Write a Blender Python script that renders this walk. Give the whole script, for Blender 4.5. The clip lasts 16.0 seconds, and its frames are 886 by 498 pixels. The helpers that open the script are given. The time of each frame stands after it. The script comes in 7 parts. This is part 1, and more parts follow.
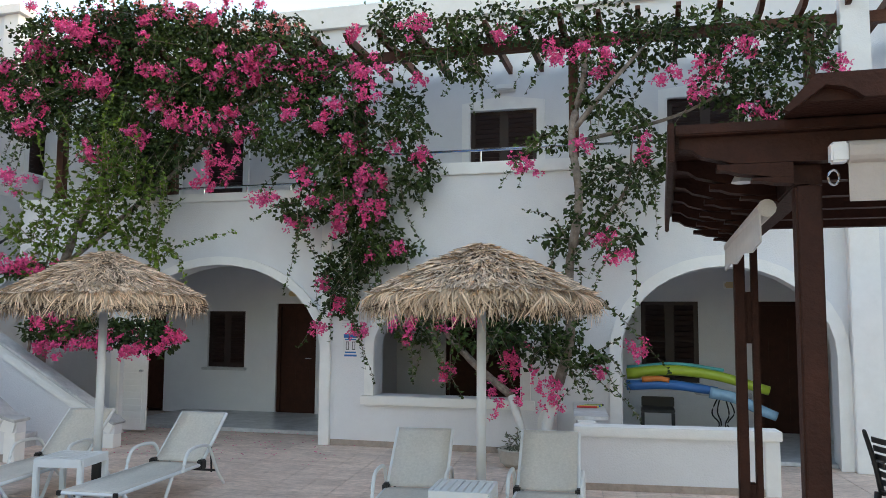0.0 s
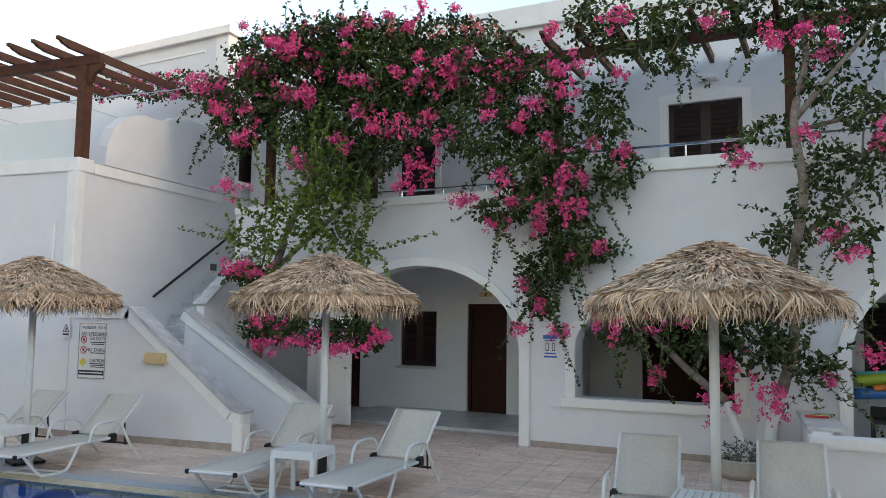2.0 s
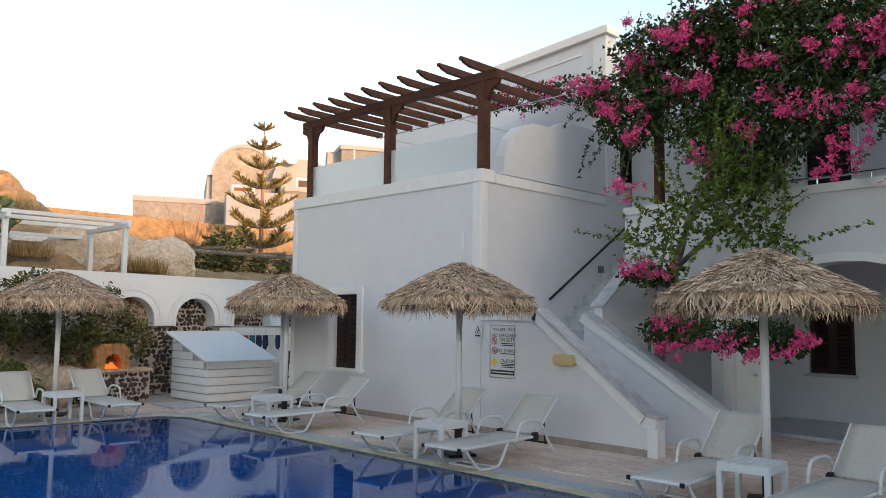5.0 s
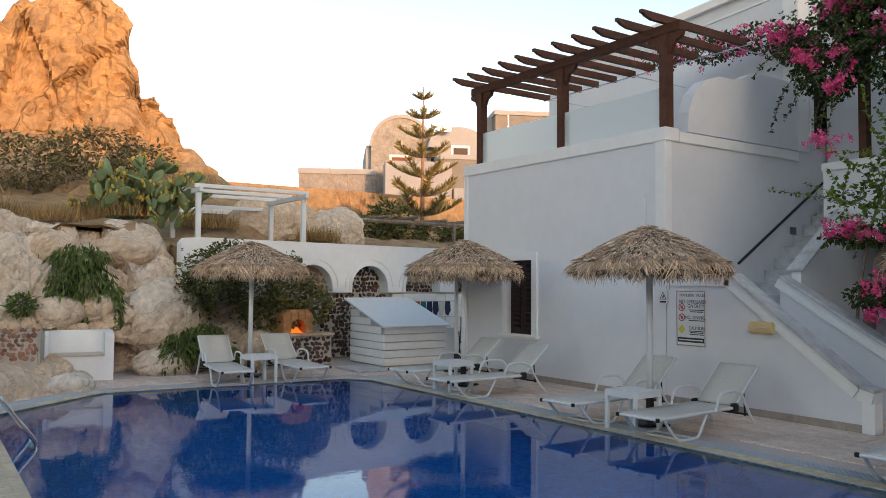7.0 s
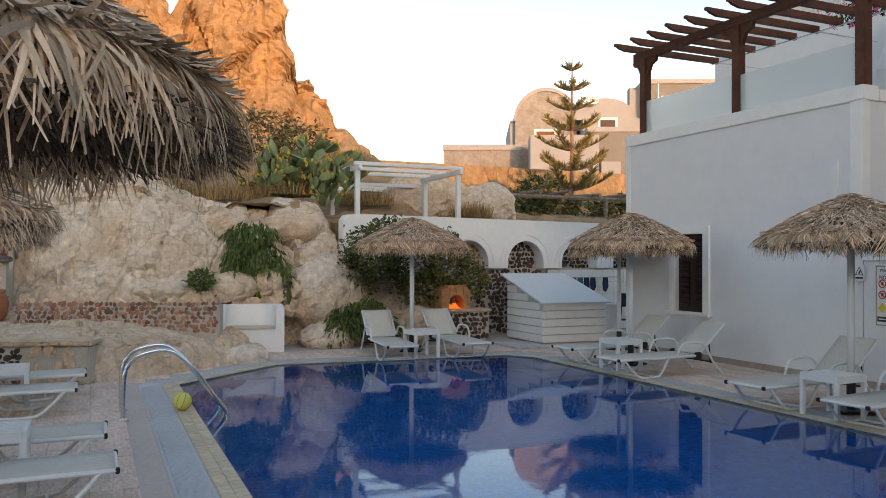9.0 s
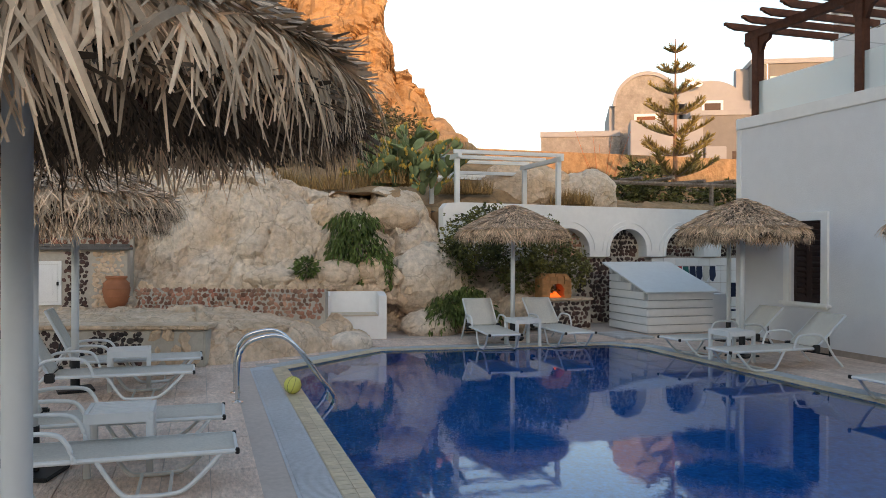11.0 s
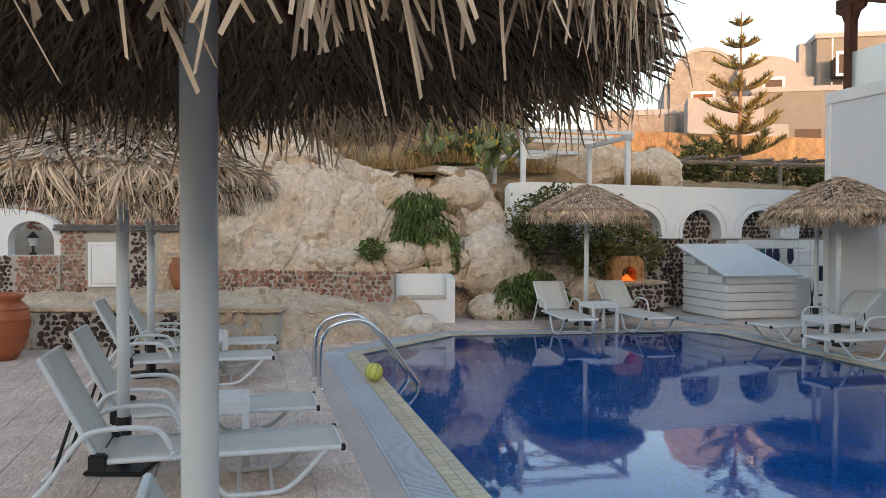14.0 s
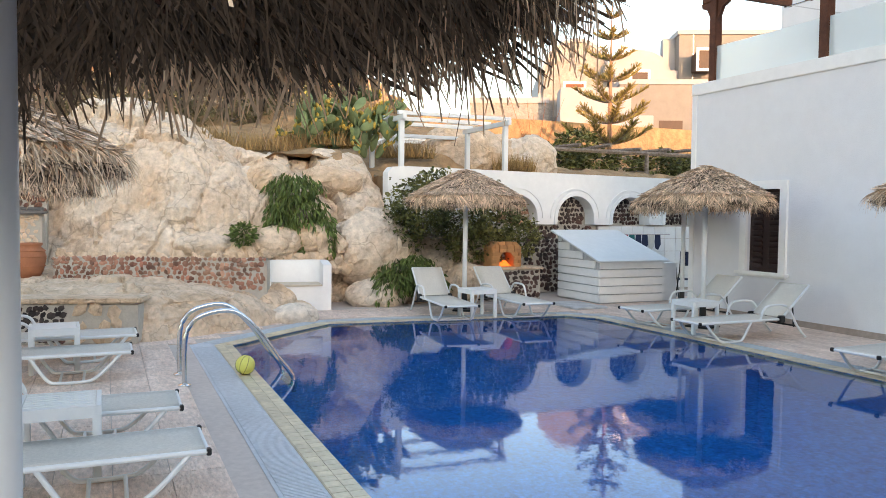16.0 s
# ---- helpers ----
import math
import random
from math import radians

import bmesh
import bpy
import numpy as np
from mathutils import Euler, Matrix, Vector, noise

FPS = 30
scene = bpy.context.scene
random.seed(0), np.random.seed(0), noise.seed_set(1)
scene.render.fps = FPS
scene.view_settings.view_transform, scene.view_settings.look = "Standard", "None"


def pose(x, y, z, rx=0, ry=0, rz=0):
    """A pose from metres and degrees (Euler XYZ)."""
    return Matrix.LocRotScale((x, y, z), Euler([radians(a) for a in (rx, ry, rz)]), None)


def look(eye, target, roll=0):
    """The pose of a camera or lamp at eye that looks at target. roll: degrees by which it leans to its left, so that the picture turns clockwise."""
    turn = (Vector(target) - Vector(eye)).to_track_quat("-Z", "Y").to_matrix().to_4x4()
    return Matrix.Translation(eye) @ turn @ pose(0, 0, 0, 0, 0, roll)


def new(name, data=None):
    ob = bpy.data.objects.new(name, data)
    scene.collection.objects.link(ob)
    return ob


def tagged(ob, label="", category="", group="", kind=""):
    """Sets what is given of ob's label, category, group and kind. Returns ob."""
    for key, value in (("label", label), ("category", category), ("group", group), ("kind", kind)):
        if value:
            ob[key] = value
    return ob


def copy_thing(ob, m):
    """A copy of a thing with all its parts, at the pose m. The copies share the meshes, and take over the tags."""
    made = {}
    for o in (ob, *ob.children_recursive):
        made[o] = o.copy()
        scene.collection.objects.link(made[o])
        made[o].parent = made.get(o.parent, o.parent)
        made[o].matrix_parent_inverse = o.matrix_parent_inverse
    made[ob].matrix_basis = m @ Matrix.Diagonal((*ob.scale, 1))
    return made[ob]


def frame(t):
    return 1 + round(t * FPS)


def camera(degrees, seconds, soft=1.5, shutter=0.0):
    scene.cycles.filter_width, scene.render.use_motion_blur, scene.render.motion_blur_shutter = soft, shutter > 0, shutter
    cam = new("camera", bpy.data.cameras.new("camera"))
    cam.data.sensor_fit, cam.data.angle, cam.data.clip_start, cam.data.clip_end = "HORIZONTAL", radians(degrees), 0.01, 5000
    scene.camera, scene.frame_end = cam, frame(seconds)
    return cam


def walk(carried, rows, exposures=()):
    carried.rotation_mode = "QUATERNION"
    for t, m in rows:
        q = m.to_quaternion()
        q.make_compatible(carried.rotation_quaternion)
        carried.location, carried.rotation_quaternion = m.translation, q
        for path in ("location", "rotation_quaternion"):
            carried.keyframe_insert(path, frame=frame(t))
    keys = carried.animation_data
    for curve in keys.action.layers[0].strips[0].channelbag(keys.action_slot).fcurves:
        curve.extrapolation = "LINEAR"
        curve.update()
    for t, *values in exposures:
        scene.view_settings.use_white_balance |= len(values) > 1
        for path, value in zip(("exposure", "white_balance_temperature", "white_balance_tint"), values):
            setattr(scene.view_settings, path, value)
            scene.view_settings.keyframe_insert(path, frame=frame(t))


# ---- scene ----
cam = camera(58.9, 16.0, soft=0.6)
WALK, EYE, TURN = 3.75, 1.7, 9.0
ROWS = [
    (0.0, 0.0, 0.0, 0.0, -0.03, 5.12, -0.37),
    (0.5, -0.0206, 0.0212, -0.0021, -0.08, 5.08, -0.32),
    (1.0, -0.0454, 0.0335, -0.0034, 1.31, 5.09, -0.3),
    (1.5, -0.094, 0.0275, -0.0052, 6.42, 5.03, -0.57),
    (2.0, -0.1431, 0.0144, 0.0001, 11.57, 5.03, -0.74),
    (2.5, -0.1829, 0.0173, -0.0038, 15.4, 5.01, -0.73),
    (3.0, -0.2296, 0.0324, -0.0079, 19.66, 5.09, -0.73),
    (3.5, -0.2718, 0.035, -0.0079, 24.57, 5.13, -0.78),
    (4.0, -0.3132, 0.0162, -0.004, 28.91, 5.18, -0.77),
    (6.5, -0.4733, -0.0083, -0.015, 44.48, 3.31, -0.47),
    (7.0, -0.5013, -0.0436, -0.0082, 46.81, 2.4, -0.38),
    (7.5, -0.5262, -0.0725, -0.0078, 48.11, 1.83, -0.29),
    (8.0, -0.5645, -0.0816, -0.0119, 50.12, 1.33, -0.26),
    (8.5, -0.6015, -0.0784, -0.0125, 53.39, 0.94, -0.25),
    (9.0, -0.6188, -0.0794, -0.0145, 56.89, 0.64, -0.23),
    (9.5, -0.6235, -0.0872, -0.0147, 59.31, 0.41, -0.18),
    (12.0, -0.677, -0.1167, -0.0184, 65.6, -0.7, -0.26),
    (12.5, -0.7015, -0.139, -0.0156, 66.27, -0.98, -0.26),
    (13.0, -0.7358, -0.1543, -0.0208, 66.66, -1.24, -0.27),
    (13.5, -0.779, -0.1554, -0.0184, 66.77, -1.41, -0.25),
    (14.0, -0.81, -0.1645, -0.0199, 66.77, -1.57, -0.25),
    (14.5, -0.8321, -0.1804, -0.0193, 66.71, -1.71, -0.29),
    (15.0, -0.8575, -0.1683, -0.0236, 66.29, -1.94, -0.3),
    (15.5, -0.8774, -0.1427, -0.0249, 63.54, -2.18, -0.41),
    (16.0, -0.8857, -0.134, -0.0215, 57.77, -2.58, -0.64),
]
walk(cam, [(t, pose(0, 0, EYE, 0, 0, TURN) @ pose(WALK * x, WALK * y, WALK * z, 90 + pitch, roll, yaw))
           for t, x, y, z, yaw, pitch, roll in ROWS],
     exposures=[(t, stops, 7150, 17) for t, stops in
                ((0.0, 2.46), (1.0, 2.42), (2.0, 2.30), (3.5, 2.14), (6.5, 1.80), (9.0, 1.64), (12.0, 1.67), (14.5, 2.0), (15.0, 2.18), (15.5, 2.40), (16.0, 2.56))])

# ---- light ----
SUN_FROM = Vector((0.94, -0.13, 0.12)).normalized()
world = bpy.data.worlds.new("evening_sky")
scene.world = world
world.use_nodes = True
wn = world.node_tree.nodes
sky = wn.new("ShaderNodeTexSky")
sky.sky_type = "NISHITA"
sky.sun_disc = False
sky.sun_elevation = math.asin(SUN_FROM.z)
sky.sun_rotation = math.atan2(SUN_FROM.x, SUN_FROM.y)
sky.dust_density, sky.air_density, sky.ozone_density = 0.8, 1.0, 1.0
world.node_tree.links.new(sky.outputs[0], wn["Background"].inputs[0])
wn["Background"].inputs[1].default_value = 0.15
sun = new("sun", bpy.data.lights.new("sun", "SUN"))
sun.data.energy, sun.data.angle, sun.data.color = 1.2, radians(0.6), (1.0, 0.58, 0.32)
sun.matrix_world = look(SUN_FROM * 60, (0, 0, 0))

# ---- materials ----


def mat(name, color, rough=0.7, vary=0.15, scale=6.0, bump=0.0, bscale=60.0, metal=0.0, second=None, mix_scale=1.2, per_object=0.0, per_island=0.0, depth=0.02, gloss=0.5, cracks=0.0, stretch=None):
    """A surface with colour variation at two scales and a fine relief."""
    m = bpy.data.materials.new(name)
    m.use_nodes = True
    nt = m.node_tree
    n, link = nt.nodes, nt.links.new
    b = n["Principled BSDF"]
    b.inputs["Roughness"].default_value, b.inputs["Metallic"].default_value = rough, metal
    b.inputs["Specular IOR Level"].default_value = gloss
    geo = n.new("ShaderNodeNewGeometry")
    src = geo.outputs["Position"]
    if stretch:
        mp = n.new("ShaderNodeMapping")
        mp.inputs["Scale"].default_value = stretch
        link(src, mp.inputs["Vector"])
        src = mp.outputs[0]
    n1 = n.new("ShaderNodeTexNoise")
    n1.inputs["Scale"].default_value, n1.inputs["Detail"].default_value, n1.inputs["Roughness"].default_value = scale, 8, 0.68
    link(src, n1.inputs["Vector"])
    n2 = n.new("ShaderNodeTexNoise")
    n2.inputs["Scale"].default_value, n2.inputs["Detail"].default_value, n2.inputs["Roughness"].default_value = mix_scale, 7, 0.62
    link(src, n2.inputs["Vector"])
    base = n.new("ShaderNodeMix")
    base.data_type = "RGBA"
    second = second or tuple(c * (1 - vary) for c in color)
    base.inputs[6].default_value, base.inputs[7].default_value = (*color, 1), (*second, 1)
    r = n.new("ShaderNodeMapRange")
    r.inputs[1].default_value, r.inputs[2].default_value = 0.35, 0.68
    link(n2.outputs[0], r.inputs[0])
    link(r.outputs[0], base.inputs[0])
    hv = n.new("ShaderNodeHueSaturation")
    mr = n.new("ShaderNodeMapRange")
    mr.inputs[1].default_value, mr.inputs[2].default_value = 0.3, 0.7
    mr.inputs[3].default_value, mr.inputs[4].default_value = 1 - vary, 1 + vary
    link(n1.outputs[0], mr.inputs[0])
    val = mr.outputs[0]
    for amount, out in ((per_object, "object"), (per_island, "island")):
        if amount:
            src2 = n.new("ShaderNodeObjectInfo").outputs["Random"] if out == "object" else geo.outputs["Random Per Island"]
            k = n.new("ShaderNodeMapRange")
            k.inputs[3].default_value, k.inputs[4].default_value = 1 - amount, 1 + amount
            link(src2, k.inputs[0])
            mul = n.new("ShaderNodeMath")
            mul.operation = "MULTIPLY"
            link(val, mul.inputs[0])
            link(k.outputs[0], mul.inputs[1])
            val = mul.outputs[0]
    crack = None
    if cracks:
        warp = n.new("ShaderNodeTexNoise")
        warp.inputs["Scale"].default_value, warp.inputs["Detail"].default_value = cracks * 1.3, 4
        link(src, warp.inputs["Vector"])
        add = n.new("ShaderNodeVectorMath")
        add.operation = "MULTIPLY_ADD"
        add.inputs[1].default_value = (1.3 / cracks, 1.3 / cracks, 1.3 / cracks)
        link(warp.outputs["Color"], add.inputs[0])
        link(src, add.inputs[2])
        vo = n.new("ShaderNodeTexVoronoi")
        vo.feature = "DISTANCE_TO_EDGE"
        vo.inputs["Scale"].default_value = cracks
        link(add.outputs[0], vo.inputs["Vector"])
        cr = n.new("ShaderNodeMapRange")
        cr.inputs[2].default_value = 0.022
        cr.inputs[3].default_value = 0.75
        link(vo.outputs["Distance"], cr.inputs[0])
        crack = cr.outputs[0]
        mul = n.new("ShaderNodeMath")
        mul.operation = "MULTIPLY"
        link(val, mul.inputs[0])
        link(crack, mul.inputs[1])
        val = mul.outputs[0]
    link(val, hv.inputs["Value"])
    link(base.outputs[2], hv.inputs["Color"])
    link(hv.outputs[0], b.inputs["Base Color"])
    if bump:
        bn = n.new("ShaderNodeTexNoise")
        bn.inputs["Scale"].default_value, bn.inputs["Detail"].default_value = bscale, 5
        link(src, bn.inputs["Vector"])
        bp = n.new("ShaderNodeBump")
        bp.inputs["Strength"].default_value, bp.inputs["Distance"].default_value = bump, depth
        link(bn.outputs[0], bp.inputs["Height"])
        normal = bp.outputs[0]
        if crack:
            b2 = n.new("ShaderNodeBump")
            b2.inputs["Strength"].default_value, b2.inputs["Distance"].default_value = 0.7, depth
            link(crack, b2.inputs["Height"])
            link(normal, b2.inputs["Normal"])
            normal = b2.outputs[0]
        link(normal, b.inputs["Normal"])
    return m


PLASTER = mat("grey_white_plaster", (0.76, 0.76, 0.775), 0.9, 0.03, 3.0, 0.3, 70, mix_scale=0.35)
TRIM = mat("white_paint", (0.86, 0.85, 0.83), 0.75, 0.04, 5.0, 0.15, 60)
# shade put into the cream: darkened for ridge walls meant out of direct sun
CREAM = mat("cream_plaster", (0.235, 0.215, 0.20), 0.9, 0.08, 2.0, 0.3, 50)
PAVE = mat("riven_stone_tile", (0.80, 0.64, 0.54), 0.7, 0.26, 11.0, 0.9, 16, second=(0.62, 0.465, 0.38), mix_scale=2.2, per_object=0.07, per_island=0.07, depth=0.03, stretch=(1.0, 2.6, 1.0))
GROUT = mat("pale_grout", (0.56, 0.48, 0.43), 0.95, 0.1, 20)
MARBLE = mat("grey_veined_marble", (0.60, 0.60, 0.60), 0.35, 0.22, 7.0, 0.15, 30, second=(0.42, 0.42, 0.43), mix_scale=2.5)
SKIRT = mat("pinkish_skirting_tile", (0.42, 0.34, 0.29), 0.7, 0.2, 12.0, 0.3, 50)
DARKWOOD = mat("dark_brown_wood", (0.050, 0.016, 0.009), 0.6, 0.3, 9.0, 0.35, 45, gloss=0.2)
PERGWOOD = mat("brown_stained_beam", (0.110, 0.042, 0.024), 0.6, 0.3, 9.0, 0.35, 40, gloss=0.25)
SHUTTER = mat("shutter_brown", (0.028, 0.010, 0.008), 0.5, 0.25, 8.0, 0.2, 30)
BLACK = mat("black_plastic", (0.012, 0.012, 0.013), 0.5, 0.1)
STEEL = mat("polished_steel", (0.72, 0.72, 0.72), 0.16, 0.03, metal=1.0)
WHITEPAINT = mat("white_powder_coat", (0.74, 0.75, 0.74), 0.45, 0.04, 8.0)
SLING = mat("white_mesh_fabric", (0.69, 0.65, 0.58), 0.85, 0.10, 45.0, 0.5, 260)
THATCH = mat("weathered_palm_thatch", (0.66, 0.50, 0.375), 0.85, 0.3, 12.0, 0.2, 60, second=(0.50, 0.37, 0.265), per_island=0.55, gloss=0.25)
THATCH_RIM = mat("straw_palm_blade", (0.76, 0.56, 0.39), 0.8, 0.25, 9.0, 0.2, 60, second=(0.56, 0.39, 0.25), mix_scale=5.0, per_island=0.5, gloss=0.3)
# thatch seen from below: shade under the canopy put into a darker brown
THATCH_SHADE = mat("shade_darkened_palm_thatch", (0.15, 0.10, 0.064), 0.9, 0.3, 12, 0.3, 60, per_island=0.5)
ROCK = mat("pale_limestone", (0.70, 0.55, 0.41), 0.95, 0.24, 8.0, 1.0, 14, second=(0.57, 0.40, 0.26), mix_scale=1.6, depth=0.035, gloss=0.2, cracks=1.5)
GREYROCK = mat("grey_weathered_rock", (0.71, 0.61, 0.50), 0.95, 0.26, 9.0, 1.0, 12, second=(0.58, 0.43, 0.30), mix_scale=0.9, depth=0.04, gloss=0.2, cracks=1.1)
CLIFF = mat("ochre_cliff_rock", (0.45, 0.26, 0.12), 0.95, 0.3, 1.6, 1.0, 3.0, second=(0.33, 0.22, 0.135), mix_scale=0.35, depth=0.22, gloss=0.1, cracks=0.32)
EARTH = mat("dry_earth", (0.40, 0.25, 0.14), 0.95, 0.35, 3.0, 1.0, 6, second=(0.30, 0.21, 0.12), depth=0.06, gloss=0.1)
LEAF = mat("bougainvillea_leaf", (0.056, 0.090, 0.020), 0.55, 0.3, 2.0, second=(0.024, 0.043, 0.012), per_island=0.6, gloss=0.25)
YOUNG = mat("young_leaf", (0.15, 0.22, 0.028), 0.6, 0.25, 3.0, second=(0.060, 0.11, 0.018), per_island=0.4, gloss=0.2)
BRACT = mat("magenta_bract", (0.82, 0.125, 0.33), 0.7, 0.2, 3.0, second=(0.74, 0.08, 0.22), per_island=0.3, gloss=0.1)
# warm evening light on the topmost heads, put into a coral colour
SUNLIT_BRACT = mat("sunlit_coral_bract", (0.68, 0.16, 0.17), 0.6, 0.2, 3.0, per_island=0.35)
BARK = mat("pale_bark", (0.27, 0.22, 0.18), 0.9, 0.4, 14, 1.0, 30, second=(0.16, 0.12, 0.095), mix_scale=9, depth=0.03)
BUSH = mat("olive_bush_leaf", (0.075, 0.090, 0.030), 0.6, 0.3, 2.0, second=(0.19, 0.17, 0.050), mix_scale=2.0, per_island=0.6, gloss=0.3)
IVY = mat("trailing_green_leaf", (0.12, 0.165, 0.045), 0.6, 0.3, 3.0, per_island=0.5, gloss=0.2)
CACTUS = mat("prickly_pear_pad", (0.19, 0.24, 0.11), 0.6, 0.25, 5.0, 0.3, 40, per_island=0.35, gloss=0.3)
FRUIT = mat("yellow_cactus_fruit", (0.55, 0.36, 0.06), 0.6, 0.2, 5.0, per_island=0.3)
DRYGRASS = mat("dry_grass", (0.40, 0.25, 0.10), 0.9, 0.3, 2.0, per_island=0.4)
NEEDLE = mat("araucaria_needle", (0.31, 0.245, 0.08), 0.6, 0.3, 3.0, per_island=0.4)
TERRACOTTA = mat("terracotta", (0.42, 0.16, 0.075), 0.8, 0.15, 6, 0.2, 40)
BRICK = mat("orange_firebrick", (0.55, 0.27, 0.11), 0.85, 0.2, 8, 0.3, 40, per_object=0.15)
LAVA = mat("dark_lava_stone", (0.030, 0.024, 0.022), 0.9, 0.35, 9, 0.5, 40, second=(0.075, 0.035, 0.028), per_object=0.5, per_island=0.6)
MORTAR = mat("pale_mortar", (0.50, 0.45, 0.38), 0.95, 0.12, 9, 0.4, 40)
REDSTONE = mat("red_lava_stone", (0.19, 0.065, 0.042), 0.9, 0.35, 9, 0.5, 40, second=(0.25, 0.16, 0.11), per_object=0.5, per_island=0.6)
GUTTER = mat("white_pool_grate", (0.50, 0.55, 0.60), 0.5, 0.14, 20)
COPING = mat("cream_coping_tile", (0.62, 0.54, 0.38), 0.4, 0.18, 14, 0.2, 40, per_object=0.08, per_island=0.12)
CANVAS = mat("cream_awning_canvas", (0.62, 0.57, 0.52), 0.85, 0.06, 8, 0.2, 120)
TANCANVAS = mat("tan_awning_canvas", (0.50, 0.43, 0.38), 0.85, 0.08, 8, 0.2, 120)
SIGNWHITE = mat("white_sign_board", (0.74, 0.74, 0.75), 0.5, 0.04)
INK = mat("sign_ink", (0.03, 0.03, 0.035), 0.6, 0.1)
RED = mat("red_paint", (0.55, 0.03, 0.03), 0.5, 0.1)
YELLOW = mat("yellow_plastic", (0.75, 0.62, 0.08), 0.45, 0.1)
BLUE = mat("blue_plastic", (0.03, 0.16, 0.45), 0.4, 0.1)
GREEN = mat("lime_plastic", (0.42, 0.55, 0.05), 0.35, 0.1)
ORANGE = mat("orange_plastic", (0.75, 0.22, 0.04), 0.4, 0.1)
NAVY = mat("navy_cloth", (0.02, 0.03, 0.07), 0.9, 0.1)
LAMPGLASS = mat("warm_lamp_cover", (0.72, 0.55, 0.30), 0.4, 0.05)
DARKSLATE = mat("dark_slab_edge", (0.15, 0.14, 0.13), 0.8, 0.2, 8, 0.4, 30)
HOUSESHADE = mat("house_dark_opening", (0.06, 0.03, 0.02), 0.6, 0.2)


def emitter(name, color, power):
    m = bpy.data.materials.new(name)
    m.use_nodes = True
    b = m.node_tree.nodes["Principled BSDF"]
    b.inputs["Base Color"].default_value = (*color, 1)
    b.inputs["Emission Color"].default_value = (*color, 1)
    b.inputs["Emission Strength"].default_value = power
    return m


FIRE = emitter("fire_glow", (1.0, 0.16, 0.02), 0.35)


def glassy(name, color, rough=0.02, alpha=1.0):
    m = bpy.data.materials.new(name)
    m.use_nodes = True
    b = m.node_tree.nodes["Principled BSDF"]
    b.inputs["Base Color"].default_value = (*color, 1)
    b.inputs["Roughness"].default_value = rough
    b.inputs["Transmission Weight"].default_value = alpha
    b.inputs["IOR"].default_value = 1.33
    return m


FROST = glassy("frosted_glass", (0.86, 0.92, 0.92), 0.45, 0.6)


def water_material():
    m = bpy.data.materials.new("pool_water")
    m.use_nodes = True
    n, link = m.node_tree.nodes, m.node_tree.links.new
    b = n["Principled BSDF"]
    b.inputs["Base Color"].default_value = (0.07, 0.66, 0.97, 1)
    b.inputs["Roughness"].default_value = 0.0
    b.inputs["IOR"].default_value = 1.33
    b.inputs["Transmission Weight"].default_value = 1.0
    geo = n.new("ShaderNodeNewGeometry")
    a = n.new("ShaderNodeTexNoise")
    a.inputs["Scale"].default_value, a.inputs["Detail"].default_value = 5.0, 4
    a.inputs["Roughness"].default_value = 0.6
    link(geo.outputs["Position"], a.inputs["Vector"])
    bp = n.new("ShaderNodeBump")
    bp.inputs["Strength"].default_value, bp.inputs["Distance"].default_value = 0.05, 0.014
    link(a.outputs[0], bp.inputs["Height"])
    link(bp.outputs[0], b.inputs["Normal"])
    return m


WATER = water_material()
POOLTILE = mat("blue_pool_mosaic", (0.006, 0.23, 0.56), 0.35, 0.5, 24.0, second=(0.004, 0.14, 0.40), mix_scale=9.0)

# ---- mesh helpers ----


def part(name, bm, material, parent=None, label="", smooth=False):
    """One mesh object from a bmesh, under a thing or at top level."""
    me = bpy.data.meshes.new(name)
    bmesh.ops.recalc_face_normals(bm, faces=bm.faces[:])
    bm.to_mesh(me)
    bm.free()
    for m in (material if isinstance(material, (list, tuple)) else [material]):
        me.materials.append(m)
    if smooth:
        for p in me.polygons:
            p.use_smooth = True
    ob = new(name, me)
    if parent:
        ob.parent = parent
    if label:
        ob["label"] = label
    return ob


def raw(name, verts, faces, material, parent=None, label="", smooth=False):
    """One mesh object straight from vertex and face arrays."""
    me = bpy.data.meshes.new(name)
    me.from_pydata([tuple(v) for v in verts], [], [tuple(f) for f in faces])
    me.materials.append(material)
    if smooth:
        for p in me.polygons:
            p.use_smooth = True
    ob = new(name, me)
    if parent:
        ob.parent = parent
    if label:
        ob["label"] = label
    return ob


def thing(name, label, category, group="", m=None, kind=""):
    ob = new(name)
    ob.empty_display_size = 0.1
    if m is not None:
        ob.matrix_basis = m
    return tagged(ob, label, category, group, kind)


def box(bm, x0, x1, y0, y1, z0, z1, m=None, bevel=0.0):
    r = bmesh.ops.create_cube(bm, size=1.0)
    vs = r["verts"]
    for v in vs:
        v.co = Vector((x0 + (v.co.x + 0.5) * (x1 - x0), y0 + (v.co.y + 0.5) * (y1 - y0), z0 + (v.co.z + 0.5) * (z1 - z0)))
    if bevel:
        es = list({e for v in vs for e in v.link_edges})
        vs = list({v for f in bmesh.ops.bevel(bm, geom=es, offset=bevel, segments=2, affect="EDGES")["faces"] for v in f.verts} | {v for v in vs if v.is_valid})
    if m is not None:
        bmesh.ops.transform(bm, matrix=m, verts=[v for v in vs if v.is_valid])
    return bm


def boxed(x0, x1, y0, y1, z0, z1, bevel=0.0, m=None):
    return box(bmesh.new(), x0, x1, y0, y1, z0, z1, m, bevel)


